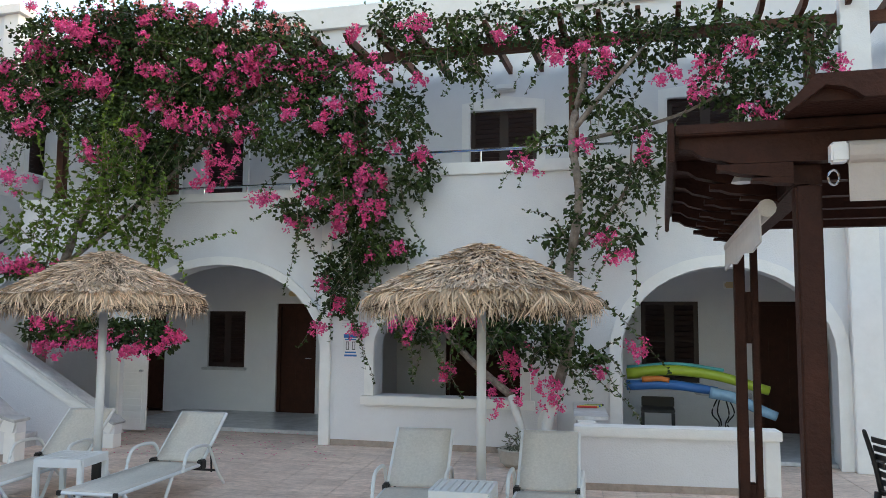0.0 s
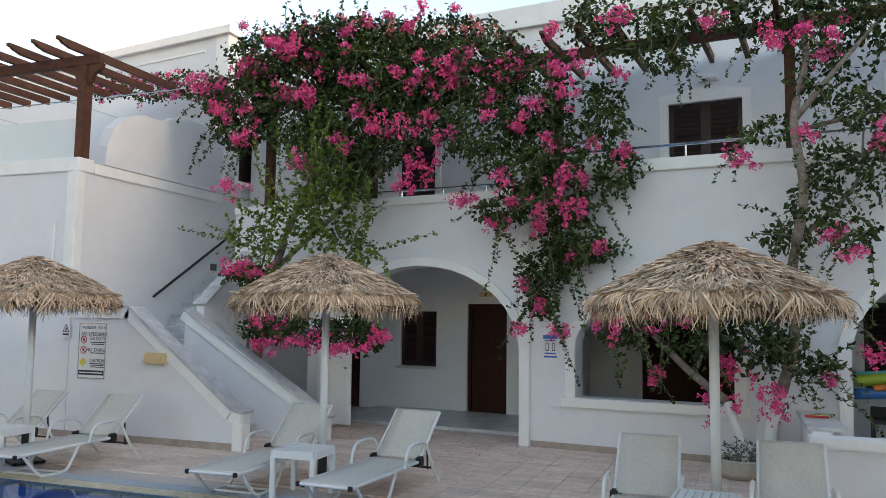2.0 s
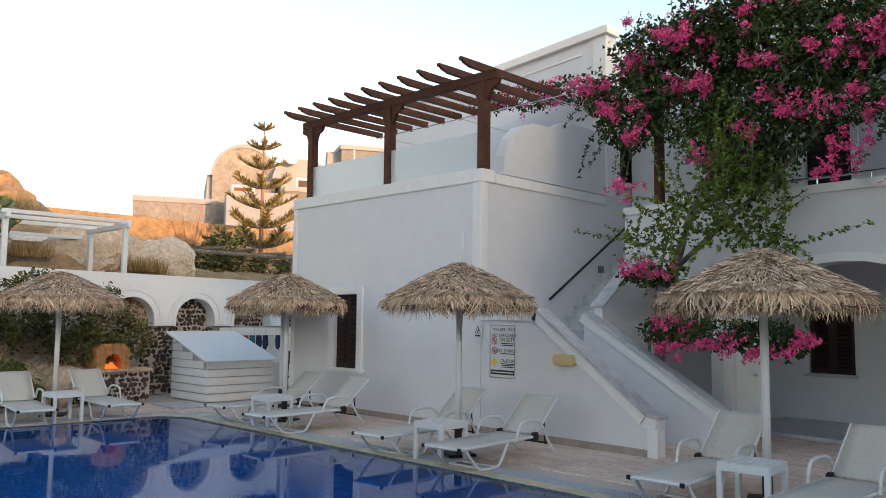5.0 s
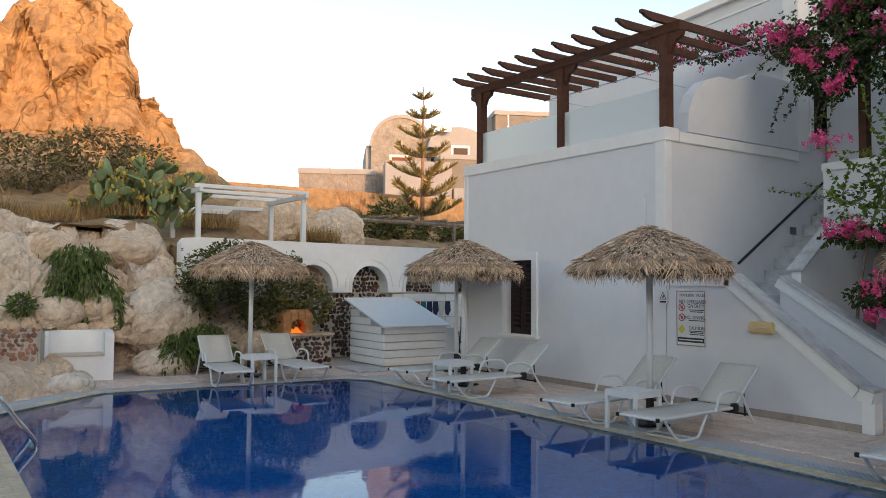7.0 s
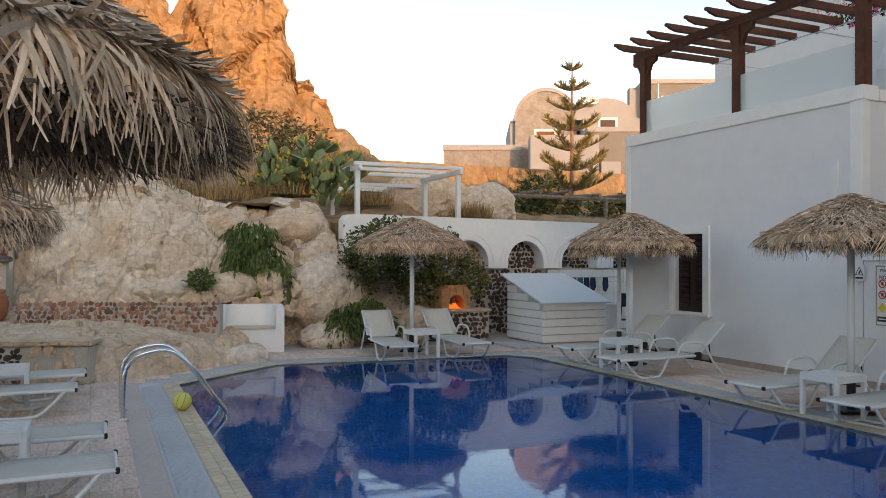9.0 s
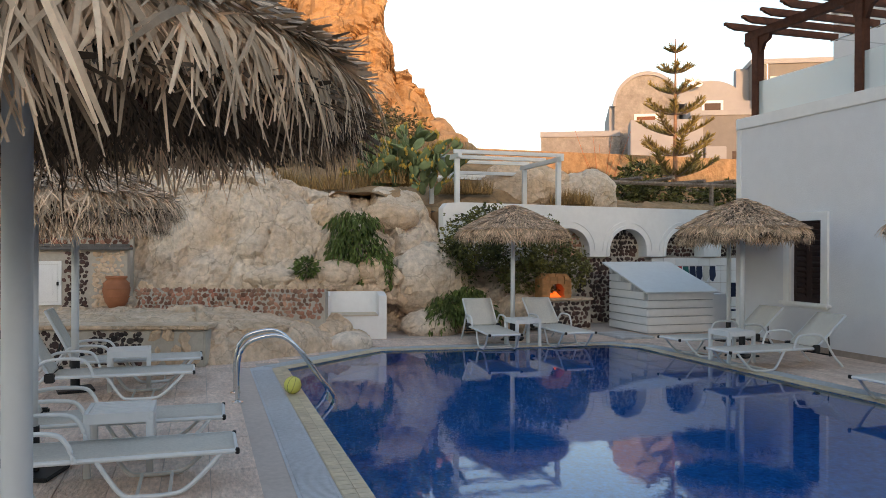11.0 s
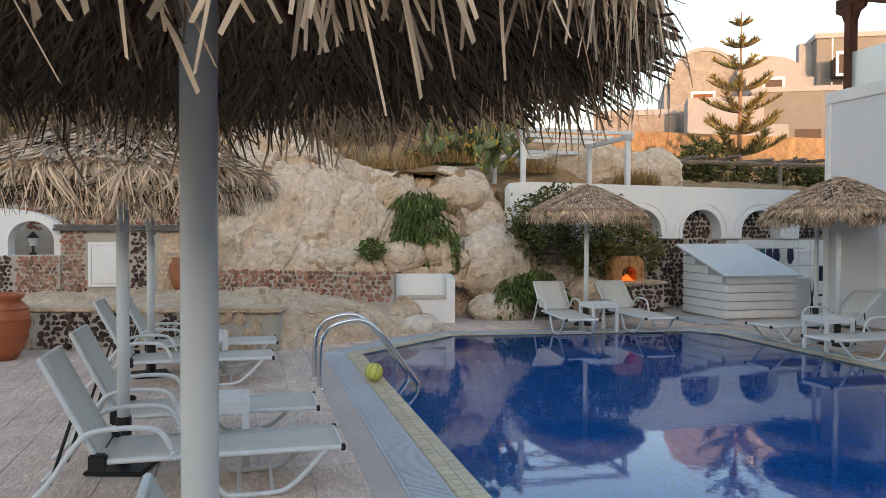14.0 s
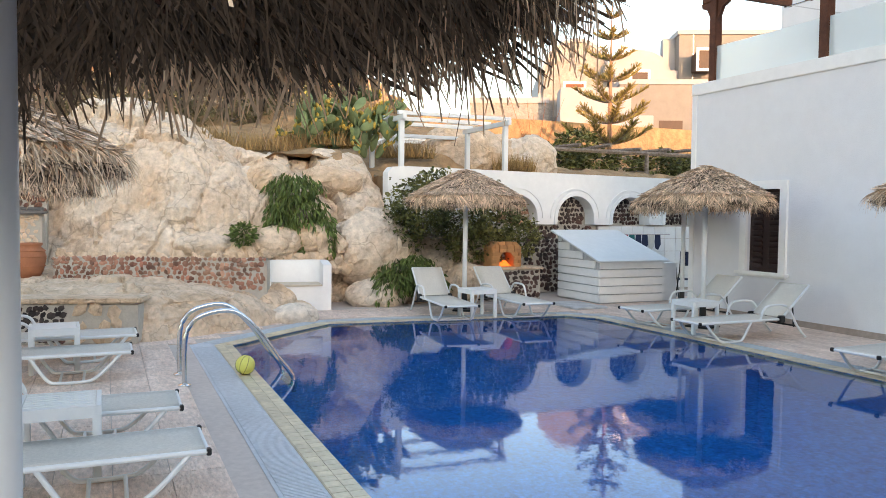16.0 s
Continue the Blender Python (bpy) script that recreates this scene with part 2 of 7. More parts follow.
def tube(bm, pts, r, seg=8, r_end=None, cap=True):
    """A round bar along a line of points; r may taper to r_end."""
    pts = [Vector(p) for p in pts]
    rings = []
    for i, p in enumerate(pts):
        d = (pts[min(i + 1, len(pts) - 1)] - pts[max(i - 1, 0)]).normalized()
        up = Vector((0, 0, 1)) if abs(d.z) < 0.95 else Vector((1, 0, 0))
        a = d.cross(up).normalized()
        b = d.cross(a)
        rr = r if r_end is None else r + (r_end - r) * i / (len(pts) - 1)
        rings.append([bm.verts.new(p + (a * math.cos(2 * math.pi * k / seg) + b * math.sin(2 * math.pi * k / seg)) * rr) for k in range(seg)])
    for q0, q1 in zip(rings, rings[1:]):
        for k in range(seg):
            bm.faces.new((q0[k], q0[(k + 1) % seg], q1[(k + 1) % seg], q1[k]))
    if cap:
        bm.faces.new(rings[0])
        bm.faces.new(rings[-1])
    return bm


def curved(pts, steps=5):
    """Rounds a polyline by Catmull-Rom."""
    p = [Vector(q) for q in pts]
    p = [p[0] * 2 - p[1]] + p + [p[-1] * 2 - p[-2]]
    out = []
    for i in range(1, len(p) - 2):
        for k in range(steps):
            t = k / steps
            a, b, c, d = p[i - 1:i + 3]
            out.append(0.5 * (2 * b + (c - a) * t + (2 * a - 5 * b + 4 * c - d) * t * t + (3 * b - a - 3 * c + d) * t ** 3))
    return out + [p[-2]]


def lathe(profile, seg=24):
    """A turned body from (radius, height) pairs."""
    bm = bmesh.new()
    rings = [[bm.verts.new((r * math.cos(2 * math.pi * k / seg), r * math.sin(2 * math.pi * k / seg), z)) for k in range(seg)] for r, z in profile]
    for a, b in zip(rings, rings[1:]):
        for k in range(seg):
            bm.faces.new((a[k], a[(k + 1) % seg], b[(k + 1) % seg], b[k]))
    bm.faces.new(rings[0])
    bm.faces.new(rings[-1])
    return bm


def slab(outline, thick, holes=(), m=None):
    """A flat plate from an outline in x and z with holes through it; it lies from y = 0 to y = thick."""
    bm = bmesh.new()
    es = []
    for loop in (outline, *holes):
        vs = [bm.verts.new((x, 0, z)) for x, z in loop]
        es += [bm.edges.new((vs[i], vs[(i + 1) % len(vs)])) for i in range(len(vs))]
    fs = [f for f in bmesh.ops.triangle_fill(bm, use_beauty=True, edges=es)["geom"] if isinstance(f, bmesh.types.BMFace)]
    ex = bmesh.ops.extrude_face_region(bm, geom=fs)["geom"]
    bmesh.ops.translate(bm, vec=(0, thick, 0), verts=[v for v in ex if isinstance(v, bmesh.types.BMVert)])
    if m is not None:
        bmesh.ops.transform(bm, matrix=m, verts=bm.verts[:])
    return bm


def arch(x0, x1, z0, spring, top, n=18):
    """The outline of an opening with an elliptic head."""
    c, a = (x0 + x1) / 2, (x1 - x0) / 2
    return [(x0, z0)] + [(c - a * math.cos(math.pi * k / n), spring + (top - spring) * math.sin(math.pi * k / n)) for k in range(n + 1)] + [(x1, z0)]


def rect(x0, x1, z0, z1):
    return [(x0, z0), (x0, z1), (x1, z1), (x1, z0)]


def arch_trim(x0, x1, z0, spring, top, w, thick, m):
    """A raised band round an arched opening, open at the foot."""
    a, b = arch(x0, x1, z0, spring, top), arch(x0 - w, x1 + w, z0, spring, top + w)
    bm = bmesh.new()
    rings = [[bm.verts.new((x, y, z)) for x, z in o] for o, y in ((a, 0), (b, 0), (b, thick), (a, thick))]
    for k in range(len(a) - 1):
        for i in range(4):
            p, q = rings[i], rings[(i + 1) % 4]
            bm.faces.new((p[k], p[k + 1], q[k + 1], q[k]))
    for k in (0, -1):
        bm.faces.new([r[k] for r in rings])
    bmesh.ops.transform(bm, matrix=m, verts=bm.verts[:])
    return bm


def structure(name, bm, material, smooth=False, label=""):
    return tagged(part(name, bm, material, smooth=smooth), label, kind="structure")


def at(m, x, y, z, rz=0):
    return m @ pose(x, y, z, 0, 0, rz)

# ---- ground and pool ----
POOL = [(-12.85, 0.38), (-14.25, 1.95), (-13.95, 5.75), (-13.55, 6.05), (-3.2, 6.15), (-2.6, 5.6), (-2.6, 0.9), (-3.0, 0.34)]


def flat_with_hole(outline, hole, z, thick):
    """A level sheet with an opening in it."""
    bm = slab(outline, thick, [hole])
    for v in bm.verts:
        v.co = Vector((v.co.x, v.co.z, z - v.co.y))
    return bm


def grown(loop, d):
    """An outline moved outwards by d."""
    n, out = len(loop), []
    area = sum(loop[i][0] * loop[(i + 1) % n][1] - loop[(i + 1) % n][0] * loop[i][1] for i in range(n))
    s = 1 if area > 0 else -1
    for i in range(n):
        p, q, r = (Vector(loop[(i + k) % n]) for k in (-1, 0, 1))
        a, b = (q - p).normalized(), (r - q).normalized()
        na, nb = Vector((a.y, -a.x)) * s, Vector((b.y, -b.x)) * s
        h = (na + nb).normalized()
        out.append(tuple(q + h * d / max(0.3, h.dot(na))))
    return out


C1, C2 = grown(POOL, 0.20), grown(POOL, 0.48)
structure("ground", flat_with_hole([(-1500, -1500), (1500, -1500), (1500, 1500), (-1500, 1500)], C2, -0.012, 0.3), GROUT, label="pale grout bed and ground under the terrace tiles")
structure("pool_gutter", flat_with_hole(C2, C1, -0.004, 0.25), GUTTER, label="white slotted overflow gutter round the pool")
structure("pool_coping", flat_with_hole(C1, POOL, 0.004, 0.25), COPING, label="cream mosaic coping tiles round the pool")
turn_sum = sum(p[0] * q[1] - q[0] * p[1] for p, q in zip(POOL, POOL[1:] + POOL[:1]))
surface = POOL if turn_sum > 0 else POOL[::-1]
tagged(raw("water", [(x, y, -0.014) for x, y in surface], [tuple(range(len(surface)))], WATER), "still deep blue pool water", kind="structure").visible_shadow = False
basin = bmesh.new()
rims = [[basin.verts.new((x, y, z)) for x, y in POOL] for z in (0.0, -1.3)]
basin.faces.new(rims[1])
for k in range(len(POOL)):
    q = (k + 1) % len(POOL)
    basin.faces.new((rims[0][k], rims[0][q], rims[1][q], rims[1][k]))
structure("pool_basin", basin, POOLTILE, label="deep blue mosaic pool basin")

# ---- stair block ----
BX0, BX1, BY, BTOP, UY = -14.2, -9.3, 8.46, 3.72, 11.8
I = Matrix.Identity(4)
front = pose(0, BY, 0)
structure("wall_block_front", slab(rect(BX0, BX1, 0, BTOP), 0.3, [rect(-12.86, -12.18, 0.76, 2.06)], front), PLASTER, label="grey-white plastered wall of the stair block")
structure("wall_block_left", boxed(BX0, BX0 + 0.3, BY + 0.3, 13.5, 0, BTOP), PLASTER)
structure("wall_block_side", boxed(BX1 - 0.3, BX1, BY + 0.3, UY - 0.001, 0, BTOP), PLASTER)
structure("roof_terrace", boxed(BX0 + 0.3, BX1 - 0.3, BY + 0.3, UY - 0.002, BTOP - 0.4, BTOP - 0.2), PLASTER)
structure("trim_block_front", boxed(BX0 - 0.03, BX1 + 0.03, BY - 0.03, BY + 0.27, BTOP, BTOP + 0.20, 0.01), TRIM, label="white coping band")
structure("trim_block_side", boxed(BX1 - 0.27, BX1 + 0.03, BY + 0.27, UY - 0.03, BTOP, BTOP + 0.16, 0.01), TRIM)
structure("trim_block_corner", boxed(BX1 - 0.17, BX1 + 0.02, BY - 0.025, BY + 0.12, 1.8, BTOP, 0.008), TRIM)
structure("trim_block_left", boxed(BX0 - 0.02, BX0 + 0.1, BY - 0.02, BY + 0.15, 0.1, BTOP, 0.008), TRIM)
structure("baseboard_block", boxed(BX0, -6.45, BY - 0.02, BY - 0.001, 0, 0.09), SKIRT)
# upper storey behind the roof terrace
structure("wall_upper_front", slab([(-15.5, 0), (-15.5, 6.45), (BX1, 6.90), (BX1, 0)], 0.3, [rect(-11.4, -10.5, 3.5, 4.75)], pose(0, UY, 0)), PLASTER)
structure("wall_upper_side", slab([(UY + 0.3, 0), (UY + 0.3, 6.90), (16.0, 6.90), (16.0, 0)], 0.3, [rect(12.2, 12.85, 4.2, 5.25)], pose(BX1, 0, 0, 0, 0, 90)), PLASTER)


# ---- facade, slightly turned against the block ----
FM = pose(-3.24, 10.45, 0, 0, 0, -6)
wall_holes = [arch(-3.30, -0.10, 0.0, 1.25, 2.46), arch(0.68, 2.66, 0.68, 1.35, 1.95), arch(3.92, 6.36, 0.02, 1.3, 2.36)]
structure("wall_facade", slab([(-3.65, 0)] + wall_holes[0] + wall_holes[2] + [(9, 0), (9, 3.62), (0.05, 3.62), (0.05, 3.4), (-5.2, 3.4), (-5.2, 2.3), (-3.65, 2.3)], 0.32, [wall_holes[1]], FM), PLASTER, label="grey-white plastered hotel facade with arches")
structure("wall_porch_back", slab(rect(-5.2, 9, 0, 3.0), 0.25, [rect(-2.15, -1.39, 0, 1.96), rect(-3.52, -2.77, 0.82, 1.82), rect(4.12, 4.98, 0.75, 2.0), rect(5.84, 6.62, 0, 2.0), rect(0.95, 2.4, 0.0, 2.0), rect(-5.05, -4.4, 0, 1.95)], at(FM, 0, 2.7, 0)), PLASTER)
structure("wall_upper", slab(rect(-6.2, 9, 3.0, 6.4), 0.25, [rect(1.64, 2.67, 3.75, 4.88), rect(4.55, 5.6, 3.75, 4.9), rect(-2.9, -2.2, 3.2, 4.7), rect(-4.25, -3.45, 3.2, 4.7)], at(FM, 0, 1.5, 0)), PLASTER)
structure("ceiling_porch", boxed(-5.2, 9, 0.32, 2.95, 2.75, 3.0, m=FM), PLASTER)
structure("floor_balcony", boxed(-5.2, 9, 0.32, 1.5, 3.0, 3.15, m=FM), PLASTER)
structure("roof_building", boxed(-6.2, 9, 1.75, 8, 6.2, 6.4, m=FM), PLASTER)
structure("baseboard_facade", boxed(0.06, 3.9, -0.02, -0.001, 0, 0.08, m=FM), SKIRT)
structure("trim_balcony_right", boxed(0.0, 9, -0.05, 0.37, 3.62, 3.78, 0.01, FM), TRIM)
structure("trim_balcony_left", boxed(-5.2, 0.0, -0.05, 0.37, 3.38, 3.5, 0.01, FM), TRIM)
structure("trim_pillar", boxed(-0.1, 0.05, -0.06, -0.002, 0, 3.2, 0.008, FM), TRIM)
structure("trim_arch_1", arch_trim(-3.30, -0.10, 0, 1.25, 2.46, 0.12, -0.05, at(FM, 0, -0.003, 0)), TRIM)
structure("trim_arch_2", arch_trim(3.92, 6.36, 0, 1.3, 2.36, 0.14, -0.05, at(FM, 0, -0.003, 0)), TRIM)

# ---- doors and windows ----


def louvred_leaf(w, h, parent, x, z, y=0.0, slats=14):
    """A shutter leaf: frame and sloping slats."""
    bm = bmesh.new()
    for a in (0, w - 0.07):
        box(bm, x + a, x + a + 0.07, y - 0.02, y + 0.02, z, z + h)
    for c in (0, h * 0.45, h - 0.08):
        box(bm, x + 0.07, x + w - 0.07, y - 0.018, y + 0.018, z + c, z + c + 0.08)
    leaf = part("shutter_leaf", bm, SHUTTER, parent)
    sl = bmesh.new()
    step = (h - 0.1) / slats
    for k in range(slats):
        box(sl, x + 0.07, x + w - 0.07, -0.012, 0.012, 0, step * 0.95, Matrix.Translation((0, y, z + 0.06 + k * step)) @ pose(0, 0, 0, 28, 0, 0))
    part("slats", sl, SHUTTER, leaf)
    return leaf


def shuttered_window(name, m, w, h, trim=0.0, label="closed dark brown shutters in a white plastered wall", frame_top=0.0, sill=True):
    ob = thing(name, label, "window", m=m, kind="structure")
    louvred_leaf(w / 2, h, ob, 0, 0, 0.08)
    louvred_leaf(w / 2, h, ob, w / 2, 0, 0.08)
    part("backing", boxed(0, w, 0.115, 0.13, 0, h), SHUTTER, ob)
    if trim:
        o = [(-trim, -trim * 0.6), (-trim, h + trim), (w * 0.5, h + trim + frame_top), (w + trim, h + trim), (w + trim, -trim * 0.6)]
        part("surround", slab(o, 0.05, [rect(0.002, w - 0.002, 0.002, h - 0.002)], pose(0, -0.045, 0)), TRIM, ob, "white raised surround")
    if sill:
        part("window_sill", boxed(-trim - 0.05, w + trim + 0.05, -0.10, 0.08, -0.05, -0.001, 0.008), TRIM if trim else MARBLE, ob)
    return ob


def panel_door(name, m, w, h, label="closed dark brown wooden door"):
    ob = thing(name, label, "door", m=m, kind="structure")
    part("leaf", boxed(0.03, w - 0.03, 0.10, 0.145, 0.02, h - 0.03), DARKWOOD, ob)
    bm = bmesh.new()
    for a in (0.0, w - 0.06):
        box(bm, a, a + 0.06, 0.05, 0.16, 0.002, h)
    box(bm, 0.06, w - 0.06, 0.05, 0.16, h - 0.06, h)
    part("door_frame", bm, DARKWOOD, ob)
    for cx in (0.14, w / 2 + 0.03):
        for z0, z1 in ((0.2, 0.85), (1.0, h - 0.25)):
            part("door_panel", boxed(cx, cx + w / 2 - 0.17, 0.085, 0.10, z0, z1, 0.008), DARKWOOD, ob)
    hd = bmesh.new()
    tube(hd, curved([(w - 0.12, 0.10, 1.0), (w - 0.12, 0.05, 1.0), (w - 0.22, 0.045, 1.0)]), 0.011)
    part("door_handle", hd, STEEL, ob, "steel lever handle")
    return ob


DV = at(FM, 0, 2.7, 0)
panel_door("door_1", at(DV, -2.15, 0, 0.0), 0.76, 1.96)
panel_door("door_2", at(DV, 5.84, 0, 0.0), 0.78, 2.0)
panel_door("door_3", at(DV, -5.05, 0, 0.0), 0.65, 1.95)
panel_door("door_4", at(DV, 0.95, 0, 0.0), 1.45, 2.0)
shuttered_window("window_1", at(DV, -3.52, 0, 0.82), 0.75, 1.0)
shuttered_window("window_2", at(DV, 4.12, 0, 0.75), 0.86, 1.25)
UV = at(FM, 0, 1.5, 0)
shuttered_window("window_3", at(UV, 1.64, 0, 3.75), 1.03, 1.13, 0.12, "dark brown shutters in a white pointed surround", 0.09)
shuttered_window("window_4", at(UV, 4.55, 0, 3.75), 1.05, 1.15, 0.12, "dark brown shutters in a white pointed surround", 0.07)
shuttered_window("window_5", at(UV, -2.9, 0, 3.2), 0.7, 1.5, 0.10, "dark shutters behind the balcony rail")
shuttered_window("window_6", at(UV, -4.25, 0, 3.2), 0.8, 1.5, 0.10, "dark shutters behind the balcony rail")
shuttered_window("window_7", pose(-12.86, BY, 0.76), 0.68, 1.30, 0.13, "dark brown louvred shutter in a white surround")
shuttered_window("window_8", pose(BX1, 12.2, 4.2, 0, 0, 90), 0.65, 1.05, 0.10, "dark shutter in a white surround above the stairs")
w9 = thing("window_9", "brown wooden glazed terrace door", "window", m=pose(-11.4, UY, 3.5), kind="structure")
part("window_frame", slab(rect(0, 0.9, 0, 1.25), 0.06, [rect(0.07, 0.42, 0.1, 1.17), rect(0.48, 0.83, 0.1, 1.17)], pose(0, 0.08, 0)), PERGWOOD, w9)
part("pane", boxed(0.05, 0.85, 0.12, 0.13, 0.08, 1.2), glassy("dark_glass", (0.08, 0.09, 0.10), 0.03, 0.3), w9)
part("surround", slab([(-0.12, 0), (-0.12, 1.4), (1.02, 1.4), (1.02, 0)], 0.04, [[(0.001, 0.001), (0.001, 1.249), (0.899, 1.249), (0.899, 0.001)]], pose(0, -0.041, 0)), TRIM, w9)

# arched window frame and its sill on the facade
structure("trim_window_arch", arch_trim(0.68, 2.66, 0.68, 1.35, 1.95, 0.13, -0.05, at(FM, 0, -0.003, 0)), TRIM)
structure("trim_window_sill", boxed(0.50, 2.84, -0.07, 0.34, 0.56, 0.675, 0.008, FM), TRIM)
structure("wall_porch_left", boxed(-5.2, -5.06, 0.33, 2.70, 0, 2.75, m=FM), PLASTER)
structure("wall_porch_mid", boxed(-0.1, 0.1, 0.34, 2.70, 0, 2.75, m=FM), PLASTER)
structure("wall_porch_mid_right", boxed(3.2, 3.4, 0.34, 2.70, 0, 2.75, m=FM), PLASTER)
structure("wall_porch_right", boxed(6.75, 6.95, 0.34, 2.70, 0, 2.75, m=FM), PLASTER)
structure("wall_building_end", boxed(8.75, 9.0, 0.33, 8, 0, 6.2, m=FM), PLASTER)
structure("wall_building_back", boxed(-6.2, 8.74, 7.75, 8, 0, 6.2, m=FM), PLASTER)
structure("wall_right_column", boxed(6.50, 6.82, -0.16, -0.002, 0, 6.4, 0.01, FM), TRIM, label="white pilaster")
structure("wall_parapet_top", boxed(-6.2, 9, 1.42, 1.62, 6.4, 6.75, m=FM), TRIM)
structure("step_porch", boxed(-3.9, -0.12, 0.7, 2.69, 0.004, 0.06, 0.006, FM), MARBLE, label="worn grey marble porch floor")
structure("step_porch_right", boxed(3.45, 6.7, 0.1, 2.69, 0.004, 0.05, 0.006, FM), MARBLE)

# ---- stair up to the balcony ----
SX = -6.39


def parapet(name, y, pts, label):
    """A sloping stair parapet with its white edge band and marble cap."""
    ob = thing(name, label, "wall", kind="structure")
    part("wall", slab([(pts[0][0], 0)] + pts + [(pts[-1][0], 0)], 0.16, [], pose(0, y, 0)), PLASTER, ob)
    for (xa, za), (xb, zb) in zip(pts, pts[1:]):
        d = Vector((xb - xa, 0, zb - za))
        if abs(d.x) < 0.05:
            continue
        ang = math.degrees(math.atan2(d.z, d.x))
        part("band", boxed(0, d.length, -0.03, -0.002, -0.14, 0, m=pose(xa, y, za, 0, -ang, 0)), TRIM, ob)
        part("cap", boxed(-0.01, d.length + 0.01, -0.06, 0.22, 0.002, 0.04, 0.006, pose(xa, y, za, 0, -ang, 0)), MARBLE, ob, "grey veined marble capping")
    part("end_post", boxed(pts[-1][0] - 0.14, pts[-1][0] + 0.003, -0.03 + y, y + 0.16, 0, pts[-1][1] - 0.12, 0.006), TRIM, ob)
    return ob


parapet("stair_parapet", BY, [(-9.29, 1.78), (-8.25, 1.78), (-6.55, 0.50), (SX, 0.46)], "white stair parapet with grey marble cap")
parapet("stair_parapet", 9.62, [(-8.27, 1.76), (-5.85, 0.30)], "pale blue-grey inner stair parapet with marble cap")
treads = 5
for k in range(treads):
    st = thing("step", "grey marble stair step", "step", "stair steps", kind="structure")
    x1 = -6.95 - k * 0.26
    part("tread", boxed(x1 - 0.29, x1, BY + 0.165, 9.615, 0.185 * k + 0.145, 0.185 * (k + 1), 0.006), MARBLE, st)
    part("riser", boxed(x1 - 0.26, x1 - 0.02, BY + 0.165, 9.615, 0, 0.185 * k + 0.144), MARBLE, st)
structure("floor_landing", boxed(-9.29, -8.25, BY + 0.165, 9.7, 0.80, 0.94), MARBLE)
for k in range(12):
    st = thing("step", "grey marble stair step", "step", "stair steps", kind="structure")
    y0 = 9.72 + k * 0.27
    part("tread", boxed(-9.29, -8.22, y0 - 0.02, y0 + 0.27, 0.94 + 0.19 * k + 0.155, 0.94 + 0.19 * (k + 1), 0.006), MARBLE, st)
    part("riser", boxed(-9.29, -8.22, y0, y0 + 0.27, 0.8, 0.94 + 0.19 * k + 0.154), MARBLE, st)
up = thing("stair_parapet", "white upper stair parapet with grey marble cap", "wall", kind="structure")
part("wall", slab([(9.79, 0.0), (9.79, 1.85), (12.4, 3.75), (12.4, 0.0)], 0.14, [], pose(-8.06, 0, 0, 0, 0, 90)), PLASTER, up)
ua = math.degrees(math.atan2(1.9, 2.61))
part("cap", boxed(0, 3.25, -0.05, 0.2, 0.002, 0.04, 0.006, pose(-8.06, 9.77, 1.84, 0, 0, 90) @ pose(0, 0, 0, 0, -ua, 0)), MARBLE, up, "grey veined marble capping")
rail = thing("handrail", "black metal wall handrail beside the stair", "handrail")
rb = bmesh.new()
tube(rb, [(-9.20, 10.0, 1.98), (-9.20, 13.0, 3.78)], 0.022)
part("bar", rb, BLACK, rail)
for q in (0.12, 0.5, 0.88):
    bb = bmesh.new()
    tube(bb, [(-9.305, 10 + 3 * q, 1.9 + 1.8 * q), (-9.20, 10 + 3 * q, 1.97 + 1.8 * q)], 0.01)
    part("bracket", bb, BLACK, rail)
sd = thing("slatted_door", "white slatted cupboard door under the stairs", "door", m=pose(-6.75, 10.9, 0))
part("leaf", boxed(0, 0.6, 0, 0.04, 0.05, 1.75), TRIM, sd)
for k in range(16):
    part("slat", boxed(0.06, 0.54, -0.02, -0.002, 0.15 + 0.095 * k, 0.22 + 0.095 * k, 0.004), TRIM, sd)
part("handle", boxed(0.5, 0.55, -0.05, -0.002, 0.9, 0.93, 0.004), STEEL, sd)

# wavy terrace parapet on the block's side wall
wave = [(8.95, 3.9), (8.97, 4.2), (9.1, 4.5), (9.35, 4.72), (9.7, 4.84), (10.05, 4.84), (10.25, 4.88), (10.5, 5.0), (10.8, 5.04), (11.2, 5.03), (11.79, 5.02), (11.79, 3.9)]
structure("wall_wavy_parapet", slab(wave, 0.2, [], pose(BX1 + 0.01, 0, 0, 0, 0, 90)), PLASTER, label="white wavy-topped terrace parapet")
structure("trim_upper_corner", boxed(BX1 - 0.25, BX1 + 0.03, UY - 0.03, UY + 0.3, 3.9, 6.89, 0.01), TRIM)
structure("trim_upper_cornice", slab([(-15.6, 6.45), (-15.6, 6.60), (BX1 + 0.1, 7.05), (BX1 + 0.1, 6.90)], 0.42, [], pose(0, UY - 0.1, 0)), TRIM)
structure("trim_upper_band", slab([(-15.5, 6.20), (-15.5, 6.24), (BX1 - 0.5, 6.65), (BX1 - 0.5, 6.61)], 0.02, [], pose(0, UY - 0.021, 0)), TRIM)
structure("roof_upper", boxed(-15.5, BX1 - 0.01, UY + 0.32, 16, 5.9, 6.05), PLASTER)

